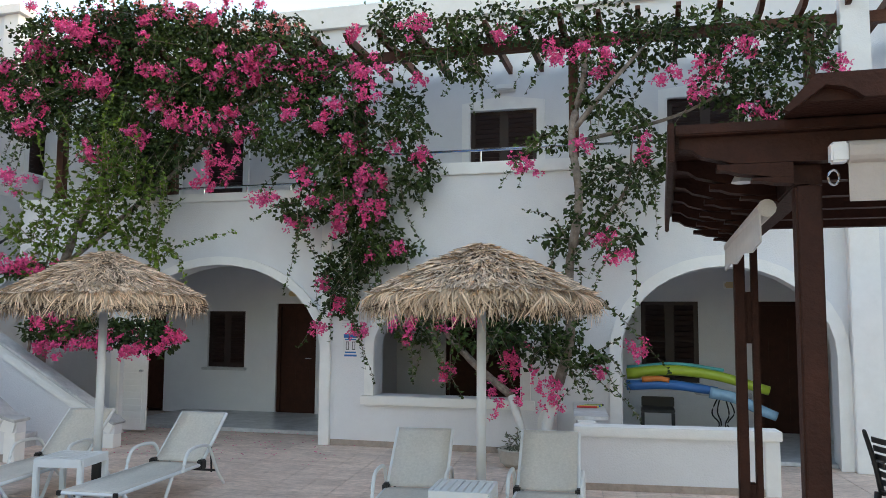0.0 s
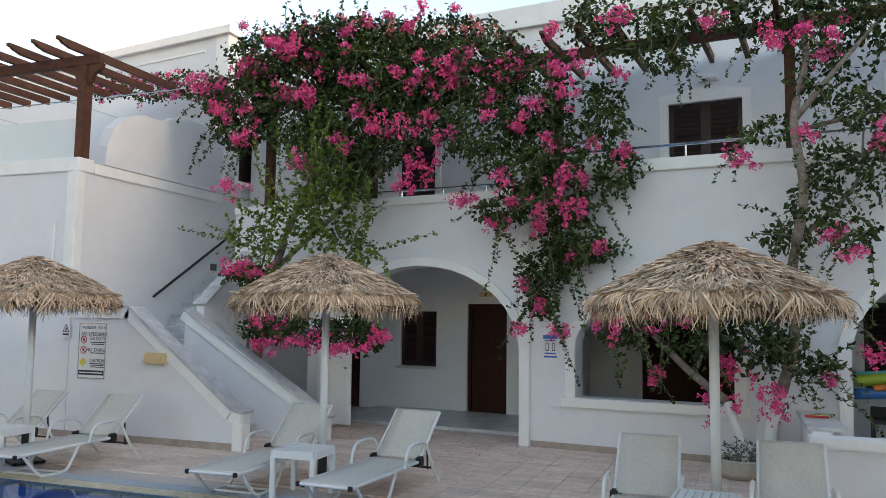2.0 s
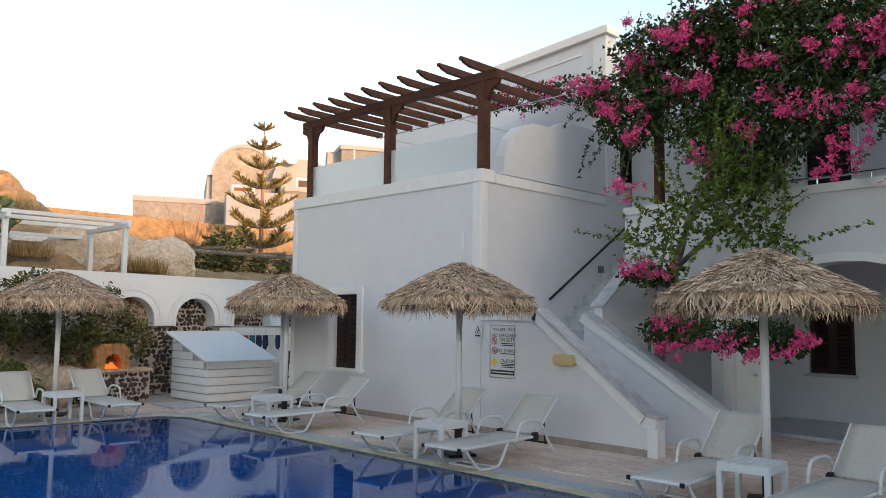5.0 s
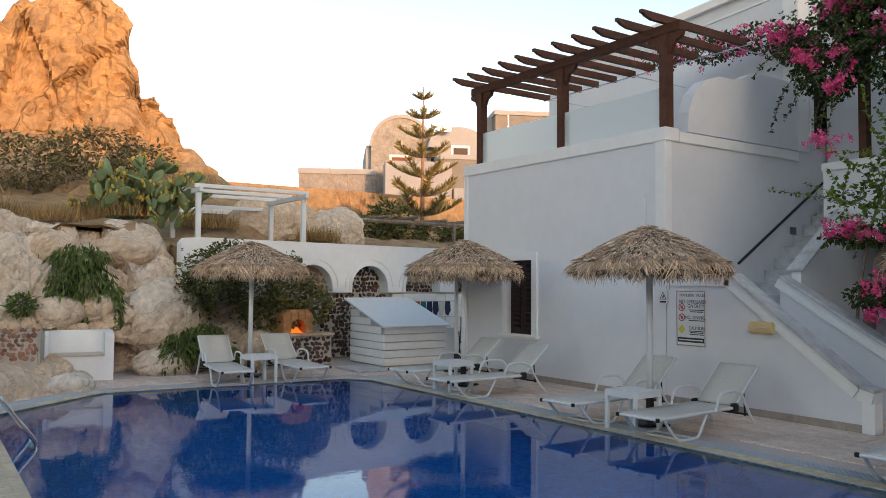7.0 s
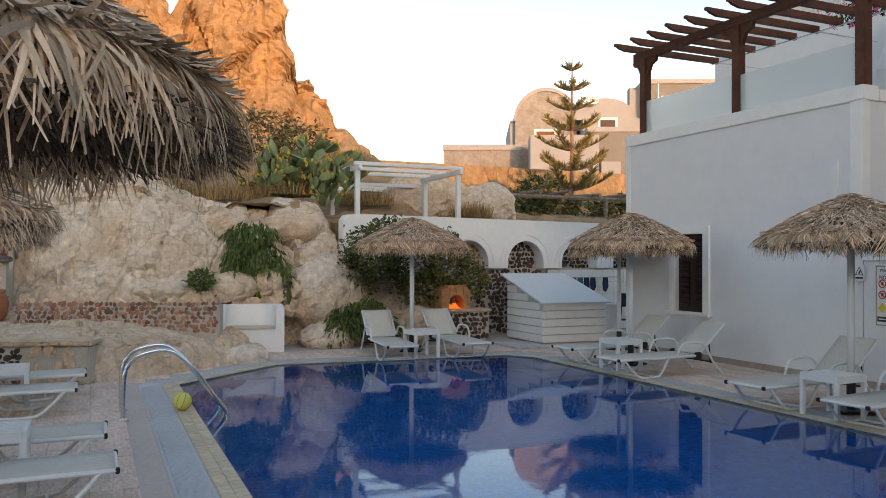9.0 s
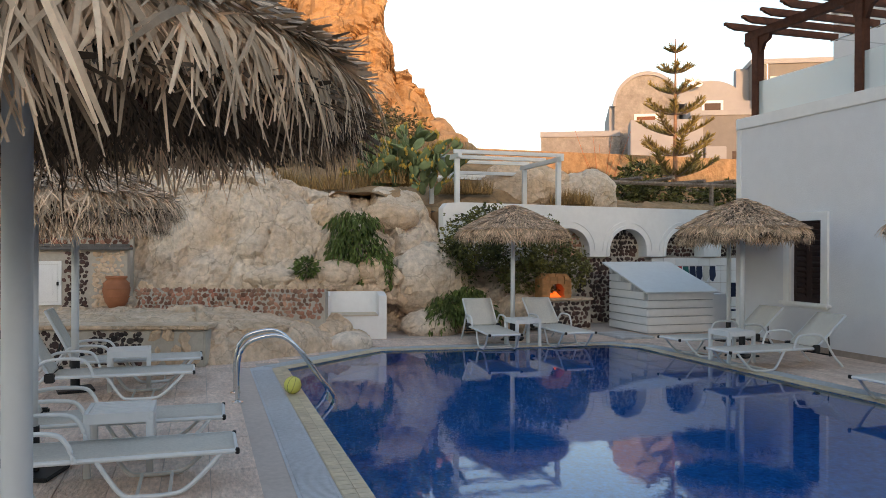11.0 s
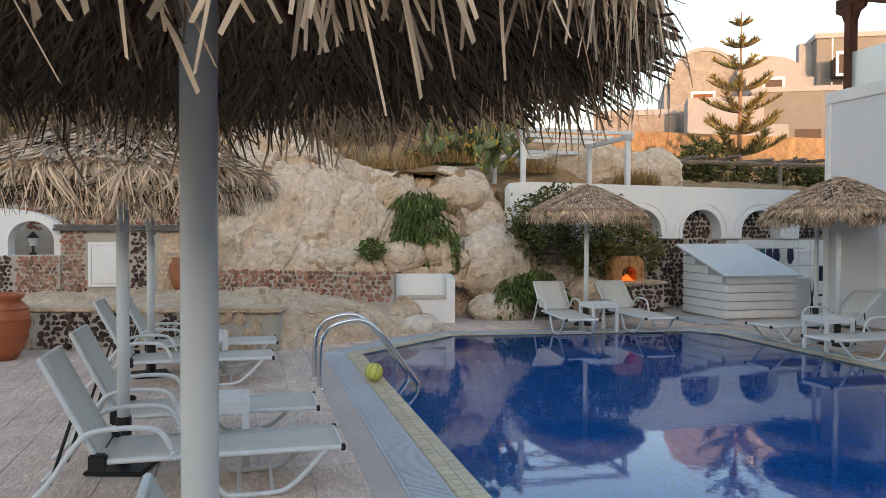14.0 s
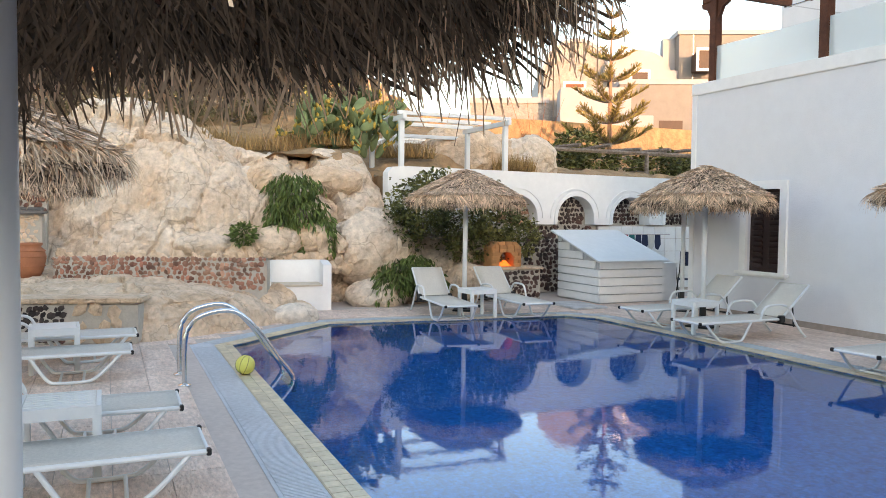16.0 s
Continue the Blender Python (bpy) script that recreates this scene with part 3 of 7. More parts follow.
# glass wind screen and pergola on the terrace
scr = thing("glass_screen", "frosted glass wind screen on the terrace wall", "screen")
for a, b in ((BX0 + 0.35, -11.66), (-11.50, -9.48)):
    part("pane", boxed(a, b, BY + 0.10, BY + 0.115, BTOP + 0.21, BTOP + 0.80), FROST, scr)


def scalloped(length, h, w):
    """A rafter with a curved foot at its outer end."""
    o = [(0, h), (0, h * 0.62), (0.05, h * 0.55), (0.09, h * 0.3), (0.16, h * 0.16), (0.22, 0), (length, 0), (length, h)]
    return slab(o, w)


perg = thing("terrace_pergola", "brown stained wooden pergola on the roof terrace", "pergola")
for x in (-13.85, -11.58, -9.39):
    part("post", boxed(x - 0.075, x + 0.075, BY + 0.06, BY + 0.21, BTOP + 0.20, 5.30, 0.008), PERGWOOD, perg)
    for s in (-1, 1):
        br = slab([(0.075, 5.30), (0.33, 5.30), (0.30, 5.22), (0.18, 5.17), (0.12, 5.05), (0.075, 5.0)], 0.07)
        bmesh.ops.transform(br, matrix=Matrix.Translation((x, BY + 0.10, 0)) @ Matrix.Diagonal((s, 1, 1, 1)), verts=br.verts[:])
        part("brace", br, PERGWOOD, perg)
part("beam", boxed(-14.15, -9.1, BY + 0.085, BY + 0.185, 5.302, 5.45, 0.008), PERGWOOD, perg)
tie = bmesh.new()
tube(tie, [(-14.05, BY + 1.9, 5.438), (-9.2, BY + 1.9, 5.438)], 0.014, 8)
part("tie_rod", tie, STEEL, perg, "thin steel tie under the rafter ends")
for x in (-13.9, -11.6, -9.45):
    tie = bmesh.new()
    tube(tie, [(x, BY + 1.9, 5.438), (x, UY - 0.002, 5.438)], 0.010, 8)
    part("stay", tie, STEEL, perg)
for k in range(11):
    x = -14.0 + k * 0.465
    r = scalloped(2.45, 0.115, 0.06)
    bmesh.ops.transform(r, matrix=pose(x, BY - 0.42, 5.454, 0, 0, 90), verts=r.verts[:])
    part("rafter", r, PERGWOOD, perg)

# pergola over the upper balcony
bp = thing("balcony_pergola", "dark brown wooden pergola above the balcony", "pergola", m=FM)
part("beam", boxed(-5.0, 8.5, 0.06, 0.16, 5.28, 5.42), PERGWOOD, bp)
for x in (-4.6, -2.6, 0.4, 3.35, 6.2):
    part("post", boxed(x - 0.06, x + 0.06, 0.06, 0.18, 3.77 if x > 0 else 3.5, 5.28), PERGWOOD, bp)
for k in range(28):
    r = scalloped(1.95, 0.12, 0.06)
    bmesh.ops.transform(r, matrix=pose(-4.9 + 0.48 * k, -0.45, 5.43, 0, 0, 90), verts=r.verts[:])
    part("rafter", r, PERGWOOD, bp)
rails = thing("balcony_rail", "thin steel balcony rail", "railing", m=FM)
for a, b, z in ((0.3, 8.6, 3.98), (-4.4, -0.2, 3.62)):
    rb = bmesh.new()
    tube(rb, [(a, 0.16, z), (b, 0.16, z)], 0.02)
    part("rail", rb, STEEL, rails)
    for k in range(6):
        x = a + (b - a) * (k + 0.3) / 6
        pb = bmesh.new()
        tube(pb, [(x, 0.16, z - 0.2), (x, 0.16, z)], 0.014)
        part("baluster", pb, STEEL, rails)


def bulkhead(m, material, label):
    ob = thing("wall_lamp", label, "lamp", m=m)
    part("backplate", boxed(-0.15, 0.15, -0.03, -0.001, -0.06, 0.06, 0.01), TRIM, ob)
    part("cover", boxed(-0.13, 0.13, -0.09, -0.031, -0.045, 0.045, 0.02), material, ob)


for q in ((at(DV, -1.77, 0, 2.13)), at(DV, 5.5, 0, 2.25)):
    bulkhead(q, LAMPGLASS, "oval bulkhead lamp with an amber cover over a door")
bulkhead(at(UV, 2.2, 0, 5.22), TRIM, "white bulkhead lamp under the pergola")
bulkhead(pose(-10.2, UY, 5.0), TRIM, "white bulkhead lamp on the terrace wall")
bl = thing("wall_light", "amber plastic bulkhead light on the stair wall", "lamp", m=pose(-7.76, BY, 1.12))
part("body", boxed(-0.18, 0.18, -0.07, -0.001, -0.075, 0.075, 0.02), LAMPGLASS, bl)
part("rib", boxed(-0.17, 0.17, -0.08, -0.071, -0.005, 0.005), LAMPGLASS, bl)
pipe = thing("drain_duct", "grey-white boxed drain duct on the wall", "duct", m=pose(-9.72, BY, 0))
part("duct", boxed(-0.07, 0.07, -0.05, -0.002, 1.9, 2.98, 0.006), PLASTER, pipe)
vent = thing("wall_vent", "small grey square wall vent", "vent", m=pose(BX1, 11.6, 2.55, 0, 0, 90))
part("frame", boxed(-0.08, 0.08, -0.02, -0.001, -0.06, 0.06), DARKSLATE, vent)

# ---- signs ----


def words(text, size, parent, x, z, material=INK, y=-0.012, squeeze=1.0):
    """Raised lettering, one mesh a word, centred on x."""
    step = 0.60 * size * squeeze
    left = x - step * len(text) / 2
    for word in text.split():
        cu = bpy.data.curves.new("lettering", "FONT")
        cu.body, cu.size, cu.align_x = word, size, "CENTER"
        cu.extrude = 0.001
        ob = new("lettering_source", cu)
        me = bpy.data.meshes.new_from_object(ob.evaluated_get(bpy.context.evaluated_depsgraph_get()))
        bpy.data.objects.remove(ob)
        me.transform(pose(0, 0, 0, 90, 0, 0))
        me.transform(Matrix.Diagonal((squeeze, 1, 1, 1)))
        me.materials.clear()
        me.materials.append(material)
        o = new("lettering", me)
        o.parent = parent
        o.location = (left + step * len(word) / 2, y, z)
        left += step * (len(word) + 1)


sg = thing("pool_rules_sign", "white pool rules sign with red and yellow symbols", "sign", m=pose(-8.87, BY, 0.81))
part("board", boxed(-0.24, 0.24, -0.010, -0.001, 0, 0.76, 0.002), SIGNWHITE, sg)
part("border", slab(rect(-0.24, 0.24, 0, 0.76), 0.002, [rect(-0.225, 0.225, 0.015, 0.745)], pose(0, -0.0125, 0)), STEEL, sg)
words("POOLSIDE RULES", 0.052, sg, 0.03, 0.68)
words("NO LIFEGUARD", 0.072, sg, 0.04, 0.585, squeeze=0.85)
words("ON DUTY", 0.072, sg, 0.09, 0.525, squeeze=0.85)
words("NO DIVING,", 0.068, sg, 0.09, 0.37, squeeze=0.85)
words("CAUTION", 0.068, sg, 0.10, 0.225, squeeze=0.85)
for z, wd in ((0.49, 0.26), (0.465, 0.22), (0.345, 0.26), (0.20, 0.26), (0.18, 0.22), (0.155, 0.24)):
    part("text_bar", boxed(0.1 - wd / 2, 0.1 + wd / 2, -0.0125, -0.0105, z, z + 0.012), INK, sg)
part("footer", boxed(-0.22, 0.22, -0.0125, -0.0105, 0.05, 0.115), INK, sg)
part("footer_bar", boxed(-0.2, 0.2, -0.014, -0.0126, 0.075, 0.09), SIGNWHITE, sg)
for z in (0.53, 0.39):
    rr = slab([(0.054 * math.cos(q * math.pi / 14), 0.054 * math.sin(q * math.pi / 14)) for q in range(28)], 0.002,
              [[(0.041 * math.cos(q * math.pi / 14), 0.041 * math.sin(q * math.pi / 14)) for q in range(28)]], pose(-0.15, -0.0125, z))
    part("ring", rr, RED, sg)
    part("slash", boxed(-0.045, 0.045, -0.0145, -0.0125, -0.006, 0.006, m=pose(-0.15, 0, z, 0, 45, 0)), RED, sg)
    part("figure_bar", boxed(-0.165, -0.135, -0.0125, -0.0105, z - 0.02, z + 0.02), INK, sg)
part("warning_diamond", boxed(-0.045, 0.045, -0.0135, -0.0105, -0.045, 0.045, m=pose(-0.15, 0, 0.225, 0, 45, 0)), YELLOW, sg)
ws = thing("warning_sign", "small cream warning triangle sign", "sign", m=pose(-9.33, BY, 1.47))
part("board", boxed(-0.075, 0.075, -0.033, -0.027, -0.105, 0.105), SIGNWHITE, ws)
tri = slab([(-0.062, -0.03), (0, 0.085), (0.062, -0.03)], 0.002, [[(-0.045, -0.02), (0, 0.065), (0.045, -0.02)]], pose(0, -0.0345, 0))
part("triangle", tri, INK, ws)
part("figure_bar", boxed(-0.01, 0.01, -0.0345, -0.033, -0.015, 0.035, m=pose(0, 0, 0, 0, 25, 0)), INK, ws)
part("text_bar", boxed(-0.055, 0.055, -0.0345, -0.033, -0.075, -0.05), INK, ws)
nt = thing("wall_notice", "white printed notices taped to the facade", "notice", m=at(FM, 0.30, -0.002, 0))
part("sheet", boxed(-0.13, 0.13, -0.004, 0, 1.56, 1.98), SIGNWHITE, nt)
for k in range(10):
    part("text_bar", boxed(-0.10, 0.09 - 0.015 * (k % 3), -0.006, -0.0042, 1.6 + 0.035 * k, 1.607 + 0.035 * k), MARBLE, nt)
nt2 = thing("wall_notice", "white notice with a blue band and hand outlines", "notice", m=at(FM, 0.33, -0.002, 0))
part("sheet", boxed(-0.11, 0.11, -0.004, 0, 1.18, 1.50), SIGNWHITE, nt2)
for z0, z1, w0 in ((1.44, 1.49, 0.1), (1.19, 1.215, 0.09), (1.235, 1.255, 0.08), (1.41, 1.425, 0.08)):
    part("band", boxed(-w0, w0, -0.006, -0.0042, z0, z1), BLUE, nt2)
for s in (-1, 1):
    part("symbol", slab(rect(s * 0.045 - 0.022, s * 0.045 + 0.022, 1.28, 1.39), 0.002, [rect(s * 0.045 - 0.014, s * 0.045 + 0.014, 1.29, 1.38)], pose(0, -0.006, 0)), INK, nt2)

# ---- low terrace wall before the right arch ----
lw = thing("wall_terrace_front", "low grey terrace wall with a white capping", "wall", kind="structure")
part("wall", boxed(0.10, 2.02, 8.22, 8.40, 0, 0.53), PLASTER, lw)
part("end_post", boxed(1.90, 2.04, 8.20, 8.42, 0, 0.528, 0.006), TRIM, lw)
part("cap", boxed(0.06, 2.06, 8.18, 8.44, 0.53, 0.63, 0.008), TRIM, lw)
part("side_wall", boxed(0.10, 0.28, 8.405, 9.9, 0, 0.66), PLASTER, lw)
part("marble_top", boxed(0.06, 0.42, 8.45, 9.92, 0.662, 0.70, 0.006), MARBLE, lw)
part("baseboard", boxed(0.10, 1.89, 8.203, 8.219, 0, 0.07), SKIRT, lw)
hb = thing("wall_bench_side", "white slanting bench side by the bougainvillea trunk", "wall", m=at(FM, 2.92, -0.32, 0), kind="structure")
part("body", slab([(0, 0), (0, 0.5), (0.12, 0.72), (0.2, 0.72), (0.2, 0)], 0.3), TRIM, hb)

# ---- dark wooden bar canopy at the near side ----
CM = pose(0.43, 3.42, 0, 0, 0, -6.5)
cp = thing("wooden_canopy", "dark brown timber canopy with scalloped rafter ends", "canopy", m=CM)
part("post", boxed(0.505, 0.605, 0.03, 0.14, 0, 2.26, 0.008), DARKWOOD, cp)
part("post", boxed(0.445, 0.515, 2.24, 2.33, 0, 2.26, 0.008), DARKWOOD, cp)
part("post", boxed(0.555, 0.60, 2.26, 2.33, 0, 2.26, 0.006), DARKWOOD, cp)
part("rung", boxed(0.515, 0.555, 2.27, 2.33, 0.1, 0.62, 0.004), DARKWOOD, cp)
part("rung", boxed(0.515, 0.555, 2.27, 2.33, 1.55, 1.9, 0.004), DARKWOOD, cp)
part("beam", boxed(0.50, 0.62, 0.09, 2.7, 2.262, 2.36, 0.008), DARKWOOD, cp)
for k in range(6):
    y = 0.03 + 0.5 * k
    for x0, z0, ln, h in ((0.05, 2.362, 3.5, 0.12), (0.20, 2.30, 0.3, 0.06), (0.34, 2.265, 0.16, 0.034)):
        r = scalloped(ln, h, 0.08)
        bmesh.ops.transform(r, matrix=pose(x0, y, z0), verts=r.verts[:])
        part("rafter" if ln > 1 else "bracket", r, DARKWOOD, cp)
part("roof_deck", boxed(0.03, 3.6, -0.02, 2.7, 2.484, 2.53, 0.006), DARKWOOD, cp)
part("fascia", boxed(0.0, 0.028, -0.03, 2.72, 2.37, 2.54, 0.006), DARKWOOD, cp)
part("upper_roof", slab([(0.46, 2.535), (0.545, 2.625), (3.6, 2.625), (3.6, 2.535)], 1.2, [], pose(0, -0.25, 0)), DARKWOOD, cp)
part("upper_fascia", slab([(0.44, 2.49), (0.42, 2.50), (0.54, 2.63), (3.6, 2.63), (3.6, 2.53), (0.70, 2.53), (0.67, 2.555), (0.63, 2.575), (0.57, 2.585)], 0.05, [], pose(0, -0.302, 0)), DARKWOOD, cp)
sp = bmesh.new()
bmesh.ops.create_cone(sp, cap_ends=True, segments=20, radius1=0.05, radius2=0.035, depth=0.03, matrix=pose(0.33, 0.33, 2.345))
part("spot_lamp", sp, TRIM, cp, "small white round spot lamp")
aw = thing("rolled_awning", "rolled cream canvas blind under the canopy", "awning", m=CM)
tb = bmesh.new()
tube(tb, [(0.42, 0.25, 2.20), (0.42, 2.2, 2.20)], 0.04, 14)
part("roll", tb, CANVAS, aw)
part("valance", slab([(0.25, 2.05), (0.25, 2.2), (2.2, 2.2), (2.2, 2.04), (1.8, 2.06), (1.4, 2.03), (1.0, 2.06), (0.6, 2.03)], 0.008, [], pose(0.395, 0, 0, 0, 0, 90)), CANVAS, aw)
tb = bmesh.new()
tube(tb, [(0.68, -0.09, 2.365), (3.4, -0.09, 2.365)], 0.045, 14)
part("roll", tb, TANCANVAS, aw)
part("valance", boxed(0.68, 3.4, -0.098, -0.092, 2.17, 2.335), TANCANVAS, aw)
part("bracket", boxed(0.615, 0.68, -0.12, -0.05, 2.325, 2.405, 0.008), TRIM, aw)
ring = bmesh.new()
tube(ring, [(0.63 + 0.02 * math.cos(k), -0.07, 2.27 + 0.03 * math.sin(k)) for k in [q * math.pi / 6 for q in range(13)]], 0.005, 6)
part("pull_ring", ring, STEEL, aw)

# wall camera on a thin cable, and a slatted garden chair on the terrace
wc = thing("wall_camera", "small white camera on a cable on the wall", "camera", m=FM)
b = bmesh.new()
bmesh.ops.create_uvsphere(b, u_segments=14, v_segments=9, radius=0.05, matrix=pose(6.77, -0.06, 2.49) @ Matrix.Diagonal((1, 1.2, 0.9, 1)))
part("body", b, TRIM, wc, "", True)
b = bmesh.new()
bmesh.ops.create_cone(b, cap_ends=True, segments=14, radius1=0.035, radius2=0.03, depth=0.05, matrix=pose(6.77 - 0.04, -0.11, 2.49 - 0.012, 70, 0, -35))
part("lens", b, TRIM, wc)
part("mount", boxed(6.77 + 0.01, 6.77 + 0.07, -0.03, 0.0, 2.49 - 0.05, 2.49 + 0.05, 0.01), TRIM, wc)
b = bmesh.new()
tube(b, curved([(6.77 + 0.02, -0.03, 2.49 + 0.04), (6.77 + 0.03, -0.012, 2.49 + 0.22), (6.77 + 0.015, -0.012, 2.49 + 0.6)], 4), 0.005, 6)
part("cable", b, INK, wc)


def garden_chair(m):
    """Moulded chair: curved slatted back, arms, seat and splayed legs."""
    ob = thing("garden_chair", "dark grey plastic garden chair with a slatted back", "chair", m=m)
    for k in range(6):
        z = 0.47 + 0.062 * k
        b = bmesh.new()
        pts = [(-0.20 - 0.05 * k / 6 - 0.07 * math.cos(q * 0.42) + 0.07, 0.245 * q / 3 * (1 + 0.02 * k), z) for q in range(-3, 4)]
        for (x0, y0, z0), (x1, y1, z1) in zip(pts, pts[1:]):
            v = [b.verts.new(p) for p in ((x0, y0, z0), (x1, y1, z1), (x1 - 0.005, y1, z1 + 0.042), (x0 - 0.005, y0, z0 + 0.042))]
            w = [b.verts.new((p.co.x - 0.012, p.co.y, p.co.z)) for p in v]
            b.faces.new(v)
            b.faces.new(w[::-1])
            for i in range(4):
                b.faces.new((v[(i + 1) % 4], v[i], w[i], w[(i + 1) % 4]))
        part("slat", b, BLACK, ob)
    for sgn in (-1, 1):
        b = bmesh.new()
        tube(b, curved([(-0.16, 0.24 * sgn, 0.42), (-0.20, 0.25 * sgn, 0.62), (-0.27, 0.26 * sgn, 0.84), (-0.30, 0.24 * sgn, 0.87)], 5), 0.022, 8, 0.014)
        part("back_post", b, BLACK, ob, "", True)
        b = bmesh.new()
        tube(b, curved([(-0.20, 0.26 * sgn, 0.62), (0.05, 0.29 * sgn, 0.65), (0.22, 0.27 * sgn, 0.62), (0.25, 0.26 * sgn, 0.40)], 5), 0.022, 8)
        part("armrest", b, BLACK, ob, "", True)
        for x in (-0.2, 0.23):
            b = bmesh.new()
            tube(b, [(x, 0.23 * sgn, 0.42), (x * 1.25, 0.26 * sgn, 0.0)], 0.026, 8, 0.02)
            part("leg", b, BLACK, ob, "", True)
    part("seat", boxed(-0.21, 0.25, -0.24, 0.24, 0.40, 0.43, 0.015), BLACK, ob)
    return ob


garden_chair(pose(2.56, 6.30, 0.018, 0, 0, 25))

# ---- thatched umbrellas ----
rng = random.Random(7)


def thatch(radius, apex, rim, seed):
    """Shingled courses of short palm blades on a shallow cone, ragged long blades at the rim and inner ones darkened
    for the shade there.
    """
    r = random.Random(seed)
    vs, fs, kinds = [], [], []

    def height(q):
        return apex - (apex - rim) * (0.72 * q + 0.28 * q * q)

    def blade(kind, a, q0, length, w, skew, z0, z1, droop, tilt, curl=0.0, steps=4):
        base = len(vs)
        for i in range(steps):
            s = i / (steps - 1)
            out = q0 * radius + length * s * (1 - 0.55 * droop * s)
            aa = a + (skew * s + curl * s * s) * length / max(0.2, out)
            z = height(min(out / radius, 1.0)) + z0 + (z1 - z0) * s - droop * length * s * s * 0.85
            ww = w * (0.75 + 0.25 * s if s < 0.5 else 1.0 - 0.55 * (2 * s - 1) ** 2)
            c, sn = math.cos(aa), math.sin(aa)
            vs.append((out * c - sn * ww, out * sn + c * ww, z + tilt * ww))
            vs.append((out * c + sn * ww, out * sn - c * ww, z - tilt * ww))
        for i in range(steps - 1):
            b = base + 2 * i
            fs.append((b, b + 1, b + 3, b + 2))
            kinds.append(kind)

    rows = 11
    for row in range(rows):
        q0 = 0.0 + 0.88 * row / (rows - 1)
        for k in range(int(90 + 900 * q0)):
            a = 2 * math.pi * r.random()
            blade(0 if r.random() < 0.7 else 1, a, max(0.0, q0 + r.uniform(-0.03, 0.03)), r.uniform(0.10, 0.19), r.uniform(0.004, 0.008), r.uniform(-0.5, 0.5),
                  r.uniform(-0.005, 0.01), r.uniform(0.015, 0.055), r.uniform(0.0, 0.15), r.uniform(-0.8, 0.8), r.uniform(-0.4, 0.4))
    # clumps of long blades that hang over the rim
    for k in range(150):
        a = 2 * math.pi * (k + r.random()) / 150
        skew, droop, ln, q0 = r.uniform(-0.45, 0.45), r.uniform(0.6, 1.0), r.uniform(0.16, 0.30), r.uniform(0.80, 0.95)
        for _ in range(34):
            blade(1, a + r.gauss(0, 0.035), q0 + r.gauss(0, 0.02), ln * r.uniform(0.6, 1.2), r.uniform(0.0035, 0.0065), skew + r.gauss(0, 0.18), 0.0, r.uniform(0.0, 0.03),
                  min(1.1, max(0.3, droop + r.gauss(0, 0.12))), r.uniform(-1, 1), r.uniform(-0.5, 0.5), 5)
    # inner blades, underside shade put into their dark colour, with a ragged lower fringe
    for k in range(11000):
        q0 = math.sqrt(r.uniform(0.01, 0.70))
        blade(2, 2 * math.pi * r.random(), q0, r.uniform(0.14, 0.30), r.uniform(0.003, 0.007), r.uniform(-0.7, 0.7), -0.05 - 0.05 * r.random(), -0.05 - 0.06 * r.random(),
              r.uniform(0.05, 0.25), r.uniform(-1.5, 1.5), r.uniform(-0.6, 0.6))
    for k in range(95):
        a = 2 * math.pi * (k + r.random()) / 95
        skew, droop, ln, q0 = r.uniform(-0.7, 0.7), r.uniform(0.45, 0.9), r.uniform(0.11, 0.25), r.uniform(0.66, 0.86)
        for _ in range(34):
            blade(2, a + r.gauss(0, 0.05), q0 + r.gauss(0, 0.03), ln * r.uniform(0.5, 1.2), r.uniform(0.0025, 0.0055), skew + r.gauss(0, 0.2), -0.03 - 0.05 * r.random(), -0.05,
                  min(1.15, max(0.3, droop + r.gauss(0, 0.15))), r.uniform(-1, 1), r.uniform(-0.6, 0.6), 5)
    return vs, fs, kinds


def umbrella(seed, radius=1.0):
    ob = thing("thatched_umbrella", "dry palm thatched parasol on a white pole", "parasol", "thatched parasols")
    pole = bmesh.new()
    tube(pole, [(0, 0, 0.04), (0, 0, 2.26)], 0.043, 18)
    part("pole", pole, WHITEPAINT, ob, "white painted pole", True)
    part("base_plate", boxed(-0.2, 0.2, -0.2, 0.2, 0.0, 0.03, 0.008), BLACK, ob)
    sl = bmesh.new()
    tube(sl, [(0, 0, 0.03), (0, 0, 0.34)], 0.052, 16)
    part("socket", sl, BLACK, ob)
    part("core", lathe([(0.72 * radius, 2.045), (0.55 * radius, 2.13), (0.3 * radius, 2.235), (0.03, 2.335), (0.03, 2.31), (0.3 * radius, 2.215), (0.55 * radius, 2.11), (0.71 * radius, 2.03)], 28), THATCH_SHADE, ob)
    v, f, kinds = thatch(radius, 2.35, 1.90, seed)
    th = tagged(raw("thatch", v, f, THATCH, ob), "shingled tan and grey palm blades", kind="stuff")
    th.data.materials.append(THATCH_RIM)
    th.data.materials.append(THATCH_SHADE)
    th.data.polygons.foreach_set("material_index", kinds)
    for k in range(8):
        a = k * math.pi / 4
        rb = bmesh.new()
        tube(rb, [(0.04 * math.cos(a), 0.04 * math.sin(a), 2.16), (0.80 * radius * math.cos(a), 0.80 * radius * math.sin(a), 1.92)], 0.012, 6)
        part("rib", rb, DARKWOOD, ob)
    return ob


